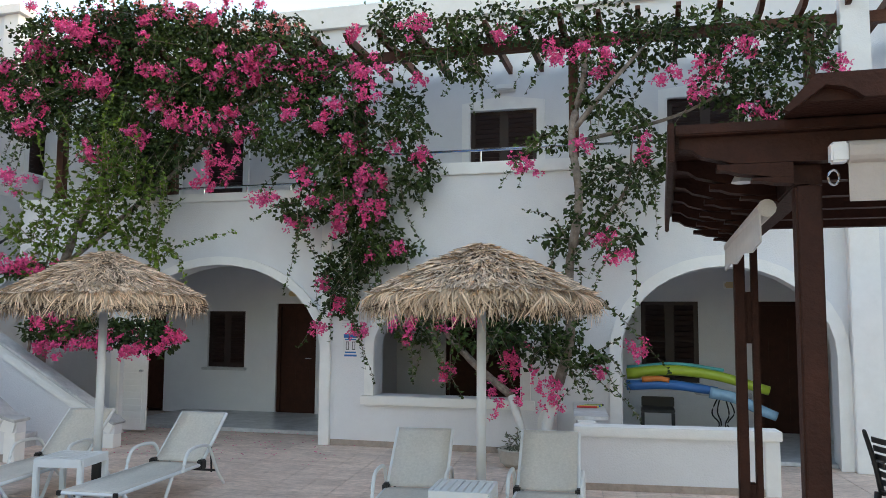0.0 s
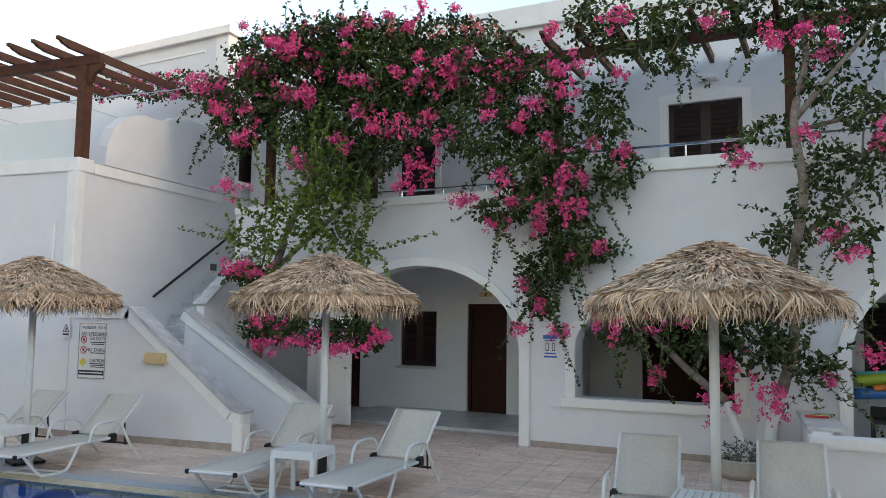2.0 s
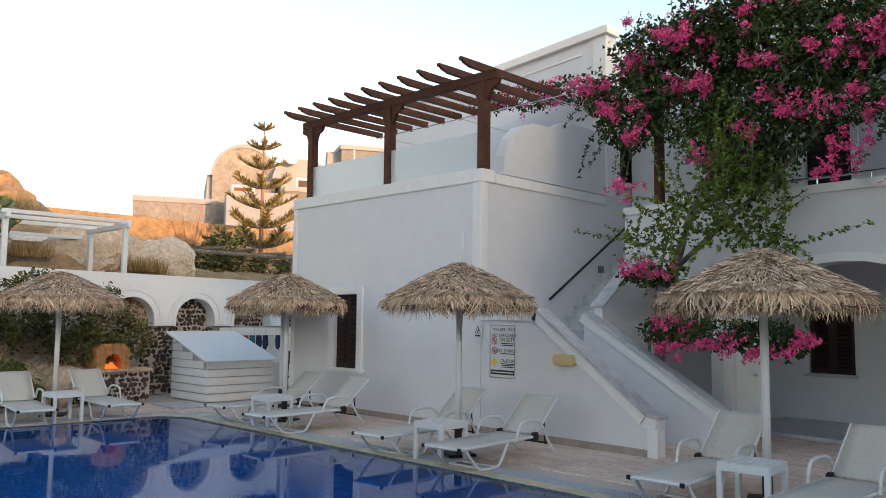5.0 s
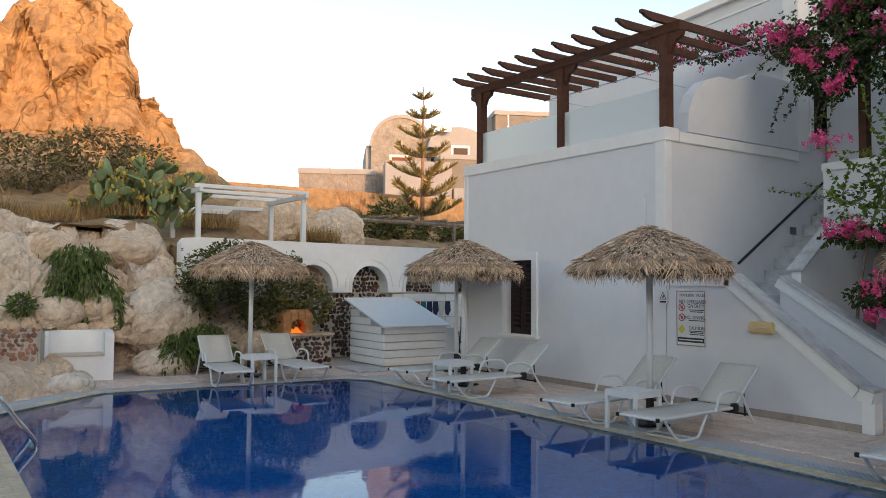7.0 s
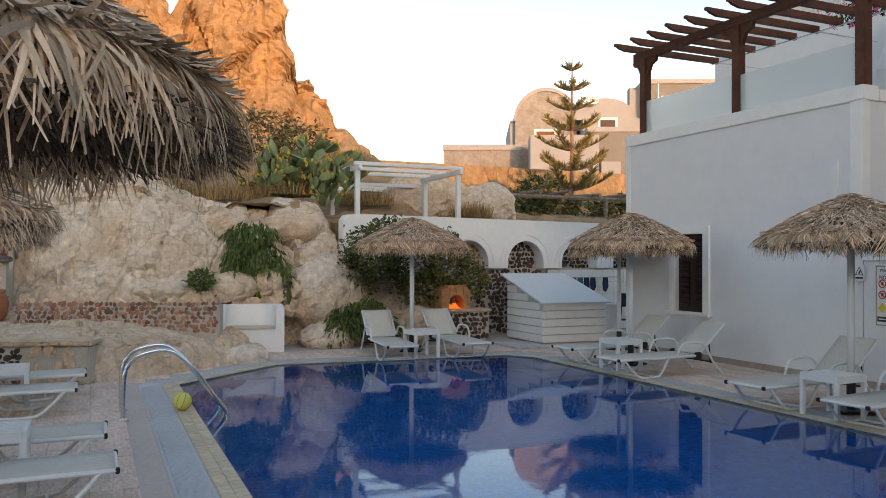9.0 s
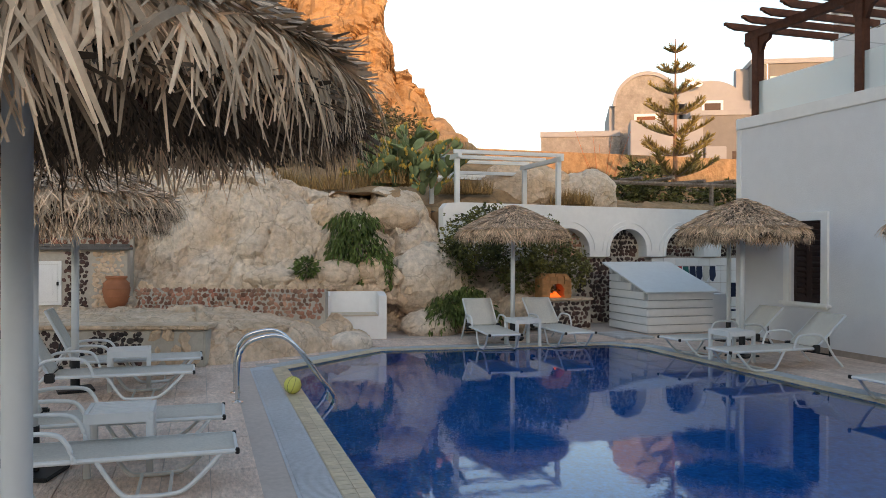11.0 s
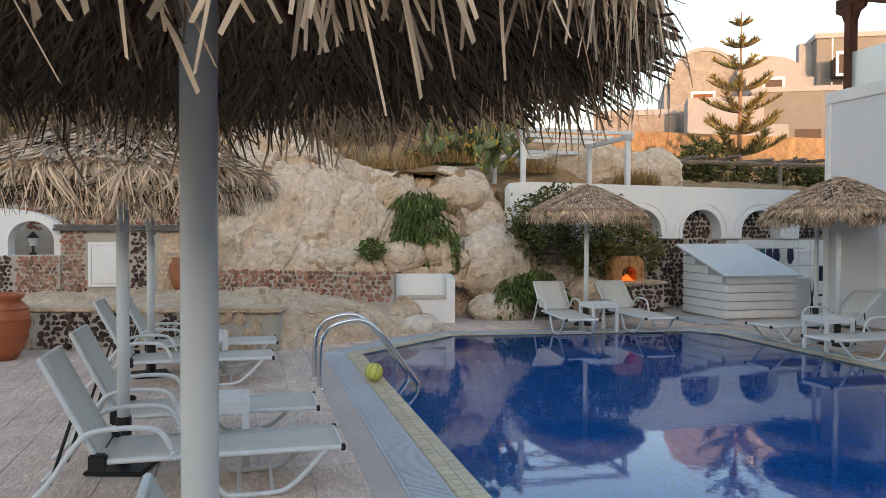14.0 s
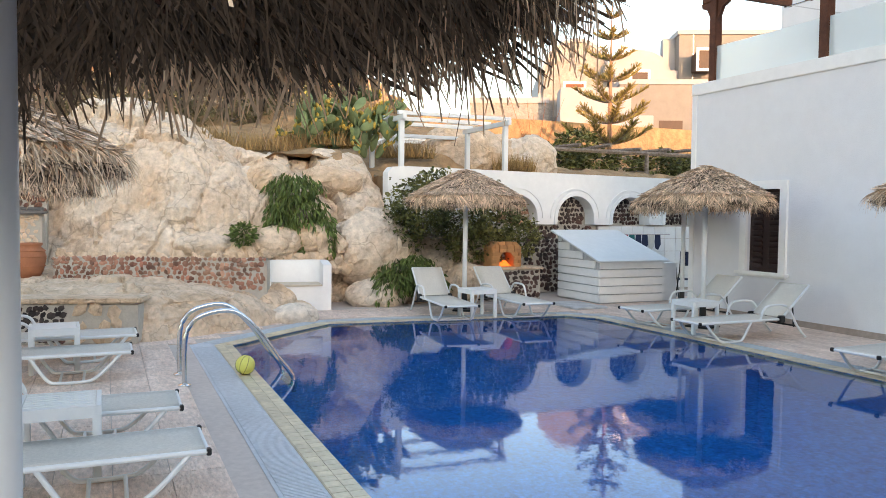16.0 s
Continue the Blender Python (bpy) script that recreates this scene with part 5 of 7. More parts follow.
# studded wall above the outcrop
RM = pose(-16.15, -1.75, 0.45, 0, 0, 69)
rw = thing("wall_studded_stone", "rough wall of red and buff stones above the outcrop", "wall", kind="structure")
part("core", boxed(0, 3.15, 0, 0.3, -0.2, 0.46, 0.03, RM), MORTAR, rw)
stones(rw, at(RM, 0.0, -0.005, 0.0), 3.15, 0.48, 0.072, REDSTONE, 290, 8)
stones(rw, at(RM, 0.0, 0.12, 0.44), 3.15, 0.10, 0.15, ROCK, 30, 9)
rubble = tagged(new("wall_rubble_ledge"), "loose ledge of angular buff stones below the shrub", kind="structure")
rr = random.Random(61)
for k in range(60):
    q = k / 59
    key = ("rubble", k % 5)
    if key not in STONE_OF:
        c = STONES[k % 5].copy()
        c.materials.clear()
        c.materials.append(ROCK)
        STONE_OF[key] = c
    o = new("stone", STONE_OF[key])
    o.parent = rubble
    sz = rr.uniform(0.18, 0.42)
    o.matrix_basis = pose(-16.72 + rr.uniform(-0.1, 0.1), (0.8 + 1.3 * q if k % 2 else 2.2 + 1.1 * q) + rr.uniform(-0.1, 0.1), 0.82 + rr.uniform(-0.18, 0.30), rr.uniform(-25, 25), rr.uniform(0, 360), 70 + rr.uniform(-30, 30)) @ Matrix.Diagonal((sz, sz * 1.1, sz * 0.8, 1))
# counter wall with the white hatch
kw = thing("wall_barbecue", "counter wall of dark red lava stone under a grey slab", "wall", kind="structure")
KM = pose(-16.45, -4.9, 0.55, 0, 0, 90)
part("core", boxed(1.0, 3.0, 0, 0.5, 0, 1.0, 0.0, KM), MORTAR, kw)
part("core", boxed(-1.2, 0.999, -0.05, 0.5, 0, 0.60, 0.0, KM), MORTAR, kw)
stones(kw, at(KM, 1.0, -0.005, 0.02), 0.38, 0.98, 0.065, REDSTONE, 120, 10)
stones(kw, at(KM, 0.35, -0.055, 0.02), 0.64, 0.58, 0.06, REDSTONE, 110, 18)
stones(kw, at(KM, -0.1, -0.055, 0.02), 0.42, 0.58, 0.065, LAVA, 60, 19)
stones(kw, at(KM, -0.9, -0.055, 0.02), 0.75, 0.58, 0.08, ROCK, 70, 20)
stones(kw, at(KM, 2.02, -0.005, 0.02), 0.4, 0.95, 0.075, LAVA, 70, 11)
stones(kw, at(KM, 2.45, -0.005, 0.02), 0.5, 0.95, 0.09, ROCK, 60, 12)
for z in (1.0, 1.05):
    part("slab", boxed(0.9, 3.05 - (z - 1.0), -0.10 + (z - 1), 0.55, z, z + 0.048, 0.01, KM), DARKSLATE, kw)
hatch = thing("white_hatch", "white framed cupboard hatch in the stone counter", "hatch", m=at(KM, 1.40, -0.03, 0.10))
part("hatch_frame", slab(rect(0, 0.6, 0, 0.72), 0.03, [rect(0.05, 0.55, 0.05, 0.67)]), TRIM, hatch)
part("door", boxed(0.055, 0.545, 0.0, 0.02, 0.055, 0.665), TRIM, hatch)
part("door_panel", boxed(0.12, 0.48, -0.012, -0.001, 0.12, 0.60, 0.006), TRIM, hatch)
part("handle", boxed(0.53, 0.56, -0.03, -0.001, 0.32, 0.38, 0.004), BLACK, hatch)
back = thing("wall_rear_stone", "high rear wall of reddish rubble stone", "wall", kind="structure")
BKM = pose(-17.6, -6.5, 0, 0, 0, 90)
part("core", boxed(0, 4.6, 0, 0.4, 0, 2.15, 0.0, BKM), MORTAR, back)
stones(back, at(BKM, 1.0, -0.01, 1.55), 3.6, 0.6, 0.10, REDSTONE, 210, 13)
wa = thing("white_arch", "white plastered arch niche with a lantern", "arch", m=pose(-16.6, -5.75, 1.15, 0, 0, 90), kind="structure")
part("arch", slab([(0, 0)] + arch(0.0, 1.85, 0, 0.35, 0.75, 16)[1:-1] + [(1.85, 0)], 0.4, [arch(0.13, 0.80, 0.001, 0.22, 0.55), arch(1.05, 1.72, 0.001, 0.22, 0.55)]), TRIM, wa)
lan = thing("lantern", "small black garden lantern with glass sides", "lantern", m=pose(-16.75, -4.37, 1.16))
part("foot", lathe([(0.07, 0), (0.05, 0.02), (0.02, 0.05), (0.02, 0.12), (0.05, 0.14)], 12), BLACK, lan)
part("glass", lathe([(0.05, 0.14), (0.08, 0.27)], 6), FROST, lan)
part("roof", lathe([(0.10, 0.27), (0.05, 0.33), (0.012, 0.37)], 6), BLACK, lan)


def jar(x, y, z, h, material, label):
    ob = thing("clay_jar", label, "jar", m=pose(x, y, z))
    part("body", lathe([(0.22 * h, 0), (0.34 * h, 0.2 * h), (0.42 * h, 0.55 * h), (0.38 * h, 0.8 * h), (0.28 * h, 0.9 * h), (0.33 * h, 0.95 * h), (0.33 * h, h), (0.27 * h, h), (0.24 * h, 0.9 * h)], 28), material, ob, "", True)
    for k in (0.35, 0.62, 0.78):
        t = bmesh.new()
        r = h * (0.385 if k < 0.4 else 0.418 if k < 0.7 else 0.392)
        tube(t, [(r * math.cos(q), r * math.sin(q), k * h) for q in [i * math.pi / 12 for i in range(25)]], 0.008, 6)
        part("band", t, material, ob)


jar(-16.25, -2.05, 0.6, 0.52, TERRACOTTA, "terracotta jar standing on the rock ledge")
jar(-13.42, -3.95, 0, 0.80, mat("glazed_orange_clay", (0.48, 0.13, 0.05), 0.35, 0.15, 5), "large glazed orange clay jar on the terrace")

# ---- white arcade wall at the far end ----
AM = pose(-17.3, 0, 0, 0, 0, 90)
ARCHES = ((6.20, 7.14), (7.62, 8.52), (9.0, 9.95), (10.4, 11.3))
out = [(3.9, 1.2), (6.0, 1.2), (6.0, 1.42)]
for a, b in ARCHES:
    out += arch(a, b, 1.42, 1.55, 2.02, 14)
out += [(13.5, 1.42), (13.5, 2.42), (4.3, 2.52), (3.98, 2.5), (3.9, 2.4)]
structure("wall_arcade", slab(out, 0.32, [], AM), TRIM, label="white arcade wall with blind arches")
for k, (a, b) in enumerate(ARCHES):
    structure("trim_arcade_%d" % (k + 1), arch_trim(a, b, 1.43, 1.55, 2.02, 0.07, -0.03, at(AM, 0, -0.002, 0)), TRIM)
for k, (a, b) in enumerate(ARCHES):
    structure("trim_arcade_outer_%d" % (k + 1), arch_trim(a - 0.13, b + 0.13, 1.55, 1.56, 2.15, 0.035, -0.02, at(AM, 0, -0.002, 0)), TRIM)
ww = thing("wall_lava_infill", "dark lava stone infill under the white arches", "wall", kind="structure")
part("core", boxed(5.9, 13.5, 0.12, 0.30, 0, 1.418, 0.0, AM), MORTAR, ww)
part("core", boxed(6.0, 13.4, 0.331, 0.42, 1.3, 2.2, 0.0, AM), MORTAR, ww)
stones(ww, at(AM, 6.9, 0.115, 0.02), 1.75, 1.38, 0.095, LAVA, 250, 14)
for a, b in ARCHES:
    stones(ww, at(AM, a - 0.02, 0.325, 1.42), b - a + 0.04, 0.62, 0.085, REDSTONE if a < 7 else LAVA, 75, 15)
tw = thing("wall_white_tiles", "white glazed tile wall beside the outdoor shower", "wall", kind="structure")
part("core", boxed(8.68, 13.4, 0.085, 0.119, 0, 1.40, 0.0, AM), GROUT, tw)
tile = boxed(0.004, 0.292, 0.07, 0.084, 0.004, 0.272, 0.003)
tme = bpy.data.meshes.new("tile")
tile.to_mesh(tme)
tile.free()
tme.materials.append(TRIM)
for i in range(12):
    for j in range(5):
        o = new("tile", tme)
        o.parent = tw
        o.matrix_basis = at(AM, 8.7 + 0.296 * i, 0, 0.01 + 0.276 * j)

# shed with a sloping lid
shed = thing("storage_shed", "white clapboard storage box with a sloping lid", "shed", m=pose(-16.60, 7.25, 0))
for k in range(5):
    z0 = 0.02 + 0.155 * k
    part("board", boxed(1.40, 1.425, 0.0, 1.45, z0, z0 + 0.138, 0.006), TRIM, shed)
for k in range(8):
    z0 = 0.02 + 0.155 * k
    x1 = 1.41 if z0 < 0.62 else max(0.1, 1.41 - (z0 - 0.60) / 0.35 * 1.0)
    part("board", boxed(0.0, x1, -0.02, 0.004, z0, z0 + 0.138, 0.006), TRIM, shed)
part("body", slab([(0.01, 0), (0.01, 1.20), (1.39, 0.76), (1.39, 0)], 1.42, [], pose(0, 0.012, 0)), MARBLE, shed)
part("lid", boxed(-0.22, 1.56, -0.08, 1.52, 0.0, 0.035, 0.006, pose(0, 0, 1.225, 0, 17.5, 0)), WHITEPAINT, shed, "pale grey sheet lid")
part("side_box", boxed(0.3, 1.3, 1.46, 1.85, 0, 0.72, 0.01), TRIM, shed)
matp = thing("step_slab", "flat pale slab before the shed", "slab", m=pose(-15.05, 6.65, 0.0))
part("slab", boxed(-0.5, 0.5, -0.3, 0.35, 0.002, 0.035, 0.008), MARBLE, matp)

# clothes line on the tile wall, folding chair
rack = thing("drying_rack", "wall drying rail with dark swimwear", "rack", m=at(AM, 8.9, 0.0, 1.22))
t = bmesh.new()
tube(t, [(-0.1, -0.25, 0), (1.45, -0.25, 0)], 0.008)
part("rail", t, STEEL, rack)
for x in (-0.1, 1.45):
    t = bmesh.new()
    tube(t, [(x, 0.068, 0.0), (x, -0.25, 0)], 0.008)
    part("arm", t, STEEL, rack)
for k, mm in enumerate((TRIM, RED, mat("teal_cloth", (0.02, 0.16, 0.15), 0.9, 0.1), NAVY, NAVY, SLING, NAVY)):
    x = 0.1 + 0.17 * k
    cl = thing("swim_garment", "wet swim garment hanging on the drying rail", "garment", "garments on the drying rail", m=at(AM, 8.9 + x, -0.25, 1.22))
    part("cloth", slab([(-0.06, 0.0), (0.07, 0.0), (0.09, -0.22), (0.02, -0.34), (-0.05, -0.30), (-0.07, -0.15)], 0.015), mm, cl)
fc = thing("folding_chair", "dark blue canvas folding chair", "chair", m=pose(-15.2, 9.35, 0, 0, 0, 60))
for x in (-0.24, 0.24):
    t = bmesh.new()
    tube(t, [(x, -0.2, 0.0), (x, 0.2, 0.62)], 0.012)
    tube(t, [(x, 0.2, 0.0), (x, -0.2, 0.62), (x, -0.24, 0.95)], 0.012)
    part("leg", t, BLACK, fc)
part("seat", boxed(-0.24, 0.24, -0.16, 0.16, 0.40, 0.415), NAVY, fc)
part("backrest", boxed(-0.24, 0.24, -0.235, -0.225, 0.68, 0.95), NAVY, fc)

# oven
ov = thing("brick_oven", "orange firebrick barbecue oven with a glowing fire", "oven", m=pose(-16.75, 5.5, 0))
part("base", boxed(0, 0.52, 0.02, 1.12, 0, 0.58, 0.01), MORTAR, ov)
part("counter", boxed(-0.02, 0.58, -0.02, 1.16, 0.582, 0.63, 0.01), ROCK, ov)
stones(ov, pose(0.525, 0.04, 0.02, 0, 0, 90), 1.06, 0.54, 0.085, LAVA, 90, 17)
part("oven_core", slab([(0.1, 0.63), (0.1, 1.0), (0.22, 1.1), (0.62, 1.1), (0.72, 1.0), (0.72, 0.63)], 0.34, [arch(0.27, 0.57, 0.64, 0.75, 0.92)], pose(0.46, 0, 0, 0, 0, 90)), BRICK, ov)
part("fire", slab([(0.29, 0.64), (0.33, 0.72), (0.38, 0.69), (0.43, 0.75), (0.48, 0.69), (0.55, 0.64)], 0.12, [], pose(0.40, 0, 0, 0, 0, 90)), FIRE, ov, "small orange fire")
for j in range(7):
    z = 0.635 + 0.068 * j
    y = 0.10 if j < 5 else 0.10 + 0.06 * (j - 4)
    y_end = 0.72 if j < 5 else 0.72 - 0.06 * (j - 4)
    yy = y - (0.06 if j % 2 else 0)
    while yy < y_end - 0.02:
        a, b = max(y, yy), min(y_end, yy + 0.15)
        inside = z + 0.06 < 0.90 and a < 0.56 and b > 0.28
        if not inside and b - a > 0.03:
            part("brick", boxed(0.462, 0.490, a + 0.004, b - 0.004, z, z + 0.060, 0.003), BRICK, ov)
        yy += 0.155

# moulded white seat
seat = thing("plaster_armchair", "white plastered garden seat with a curved back", "seat", m=pose(-16.25, 1.9, 0, 0, 0, -8))
ring_o = [(0.36, -0.56), (0.36, 0.56)] + [(-0.12 - 0.26 * math.sin(q), 0.56 - 0.30 * (1 - math.cos(q))) for q in [k * math.pi / 16 for k in range(9)]] + [(-0.12 - 0.26 * math.sin(q), -0.56 + 0.30 * (1 - math.cos(q))) for q in [k * math.pi / 16 for k in range(8, -1, -1)]]
bs = slab(ring_o, 0.40)
for v in bs.verts:
    v.co = Vector((v.co.x, v.co.z, v.co.y))
part("base", bs, TRIM, seat)
ring_i = [(0.37, -0.42), (0.37, 0.42)] + [(-0.06 - 0.20 * math.sin(q), 0.42 - 0.22 * (1 - math.cos(q))) for q in [k * math.pi / 16 for k in range(9)]] + [(-0.06 - 0.20 * math.sin(q), -0.42 + 0.22 * (1 - math.cos(q))) for q in [k * math.pi / 16 for k in range(8, -1, -1)]]
loop = [(0.36, 0.42), (0.36, 0.56)] + ring_o[2:] + [(0.36, -0.56), (0.36, -0.42)] + list(reversed(ring_i[2:]))
bs = slab(loop, 0.40)
for v in bs.verts:
    dip = 0.10 * max(0, v.co.x + 0.1) if v.co.y > 0.2 else 0
    v.co = Vector((v.co.x, v.co.z, 0.401 + v.co.y - dip))
part("back", bs, TRIM, seat)
part("seat_board", boxed(-0.20, 0.38, -0.41, 0.41, 0.402, 0.43, 0.008), mat("pale_seat_board", (0.62, 0.54, 0.42), 0.6, 0.1), seat, "pale wooden seat board")

# ---- white timber pergolas on the upper terrace ----


def white_pergola(x, y0, y1, d, z0, z1):
    ob = thing("white_pergola", "white painted timber pergola on the upper terrace", "pergola", "white pergolas")
    for xx in (x, x - d):
        for yy in (y0, y1):
            part("post", boxed(xx - 0.05, xx + 0.05, yy - 0.05, yy + 0.05, z0, z1, 0.006), WHITEPAINT, ob)
    for yy in (y0, y1):
        part("beam", boxed(x - d - 0.2, x + 0.2, yy - 0.04, yy + 0.04, z1, z1 + 0.10, 0.006), WHITEPAINT, ob)
    n = 3
    for k in range(n):
        xx = x - d * k / (n - 1)
        part("rafter", boxed(xx - 0.04, xx + 0.04, y0 - 0.08, y1 + 0.12, z1 + 0.10, z1 + 0.18, 0.005), WHITEPAINT, ob)


structure("ground_upper", boxed(-60, -17.64, 3.95, 60, 0.3, 2.35), EARTH, label="dry upper terrace ground")
white_pergola(-18.1, 4.45, 6.80, 1.9, 2.35, 3.50)
white_pergola(-20.8, 5.3, 7.3, 1.4, 2.35, 3.32)

# ---- houses on the far ridge ----


def far_window(parent, y, z, w, h, x=0.02, shutter=HOUSESHADE, surround=True):
    wn1 = part("window", boxed(-0.12, x, y, y + w, z, z + h), shutter, parent)
    if surround:
        part("frame", slab(rect(y - 0.14, y + w + 0.14, z - 0.14, z + h + 0.14), 0.05, [rect(y, y + w, z, z + h)], pose(0.06, 0, 0, 0, 0, 90)), TRIM, wn1)


# both ridge wall colours darkened, standing in for shade on the houses
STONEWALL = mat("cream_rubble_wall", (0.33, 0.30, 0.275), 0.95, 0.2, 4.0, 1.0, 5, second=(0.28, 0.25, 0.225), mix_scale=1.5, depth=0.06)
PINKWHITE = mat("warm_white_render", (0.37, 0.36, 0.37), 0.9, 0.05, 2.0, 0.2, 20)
HM = pose(-40, 20.8, 0, 0, 0, -26.6) @ Matrix.Diagonal((1, 0.9, 1, 1)) @ Matrix.Translation((0, -20.8, 0))
h1 = thing("house", "low cream stone house with flat roof", "house", "ridge houses", m=HM)
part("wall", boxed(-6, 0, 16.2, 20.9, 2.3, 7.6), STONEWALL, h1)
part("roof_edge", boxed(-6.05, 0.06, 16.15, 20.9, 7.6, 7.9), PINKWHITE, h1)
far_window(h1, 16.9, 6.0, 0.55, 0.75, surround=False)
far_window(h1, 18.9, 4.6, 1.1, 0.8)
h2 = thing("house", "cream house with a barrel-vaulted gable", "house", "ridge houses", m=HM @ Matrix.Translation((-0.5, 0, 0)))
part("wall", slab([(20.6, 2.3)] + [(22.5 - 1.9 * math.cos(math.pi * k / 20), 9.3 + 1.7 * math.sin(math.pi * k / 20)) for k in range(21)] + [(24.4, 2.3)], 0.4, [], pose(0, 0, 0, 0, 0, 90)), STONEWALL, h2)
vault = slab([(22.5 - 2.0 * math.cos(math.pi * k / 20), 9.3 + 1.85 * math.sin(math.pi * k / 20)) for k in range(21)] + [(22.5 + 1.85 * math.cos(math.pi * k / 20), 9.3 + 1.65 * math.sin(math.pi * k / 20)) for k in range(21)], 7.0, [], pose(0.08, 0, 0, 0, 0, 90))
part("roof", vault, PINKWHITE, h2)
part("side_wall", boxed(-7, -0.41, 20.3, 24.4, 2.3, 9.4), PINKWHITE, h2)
far_window(h2, 21.9, 7.5, 1.1, 1.2, shutter=mat("brown_shutter_far", (0.22, 0.075, 0.035), 0.7, 0.2))
h3 = thing("house", "pinkish white house wing with a round vault", "house", "ridge houses", m=HM @ Matrix.Translation((0.8, 0, 0)))
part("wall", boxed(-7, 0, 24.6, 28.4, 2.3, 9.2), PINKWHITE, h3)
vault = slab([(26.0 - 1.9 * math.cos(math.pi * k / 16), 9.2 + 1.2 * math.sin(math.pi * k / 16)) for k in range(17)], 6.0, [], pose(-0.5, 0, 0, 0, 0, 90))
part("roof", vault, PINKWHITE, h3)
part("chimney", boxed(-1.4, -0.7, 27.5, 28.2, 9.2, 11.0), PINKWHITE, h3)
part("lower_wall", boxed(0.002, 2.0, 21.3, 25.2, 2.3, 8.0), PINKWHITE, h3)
far_window(h3, 25.6, 7.6, 0.9, 1.5)
h4 = thing("house", "cream rendered house with a terrace parapet", "house", "ridge houses", m=HM @ Matrix.Translation((2.5, 0, 0)))
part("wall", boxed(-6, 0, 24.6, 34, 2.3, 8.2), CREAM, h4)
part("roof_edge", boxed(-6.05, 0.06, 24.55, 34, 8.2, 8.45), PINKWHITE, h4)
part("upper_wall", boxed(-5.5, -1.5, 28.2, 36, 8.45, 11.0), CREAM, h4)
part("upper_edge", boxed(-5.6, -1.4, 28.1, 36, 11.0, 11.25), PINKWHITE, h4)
far_window(h4, 26.8, 5.3, 1.3, 1.1, surround=False)
far_window(h4, 28.9, 9.0, 1.0, 0.9, -1.45)
ac = boxed(0.01, 0.5, 25.3, 26.4, 5.9, 6.6, 0.03)
part("air_conditioner", ac, PINKWHITE, h4)
ant = thing("antenna", "roof television antenna on a pole", "antenna", m=HM @ pose(1.0, 29.0, 9.0))
t = bmesh.new()
tube(t, [(0, 0, -0.5), (0, 0, 3.4)], 0.03, 6)
part("mast", t, STEEL, ant)
for k in range(5):
    part("element", boxed(-0.02, 0.02, -0.5 + 0.05 * k, 0.5 - 0.05 * k, 2.7 + 0.14 * k, 2.74 + 0.14 * k), STEEL, ant)
dish = thing("satellite_dish", "grey satellite dish on the far roof", "dish", m=HM @ pose(0.5, 25.0, 10.2, 0, 50, 20))
part("bowl", lathe([(0.02, 0.0), (0.3, 0.06), (0.5, 0.2), (0.48, 0.22), (0.02, 0.03)], 18), TRIM, dish)

# ---- plants ----


def leaves(blobs, density, size, seed, long=1.5, hang=0.0, cup=0.25):
    """Folded leaves filling soft clumps (x, y, z, rx, ry, rz), thicker at the shell."""
    r = random.Random(seed)
    vs, fs = [], []
    for x, y, z, rx, ry, rz in blobs:
        n = int(density * (rx * ry + ry * rz + rx * rz))
        for _ in range(n):
            d = Vector((r.gauss(0, 1), r.gauss(0, 1), r.gauss(0, 1))).normalized()
            k = r.uniform(0.35, 1.0) ** 0.6 * (1 + 0.25 * noise.noise(d * 2.3 + Vector((x, y, z))))
            if r.random() < 0.06:
                k *= 1.25
            c = Vector((x + d.x * rx * k, y + d.y * ry * k, z + d.z * rz * k))
            s = size * r.uniform(0.6, 1.35)
            ax = (d * 0.6 + Vector((r.uniform(-1, 1), r.uniform(-1, 1), r.uniform(-0.9, 0.5) - hang))).normalized()
            sd = ax.cross(Vector((r.uniform(-1, 1), r.uniform(-1, 1), r.uniform(-1, 1)))).normalized()
            nn = ax.cross(sd)
            b = len(vs)
            vs += [c, c + ax * s * 0.5 * long + sd * s * 0.45 + nn * s * cup, c + ax * s * long, c + ax * s * 0.5 * long - sd * s * 0.45 + nn * s * cup]
            fs += [(b, b + 1, b + 2), (b, b + 2, b + 3)]
    return vs, fs


def bush(name, label, blobs, density, size, material, seed, **kw):
    ob = thing(name, label, "shrub")
    v, f = leaves(blobs, density, size, seed, **kw)
    tagged(raw("foliage", v, f, material, ob), kind="stuff")
    r = random.Random(seed)
    x0, y0, z0 = blobs[0][0], blobs[0][1], blobs[0][2] - blobs[0][5]
    for x, y, z, rx, ry, rz in blobs:
        t = bmesh.new()
        tube(t, curved([(x0, y0, z0), ((x + x0) / 2 + r.uniform(-0.1, 0.1), (y + y0) / 2, (z + z0) / 2), (x, y, z)], 3), 0.02, 6, 0.006)
        part("stem", t, BARK, ob)
    return ob


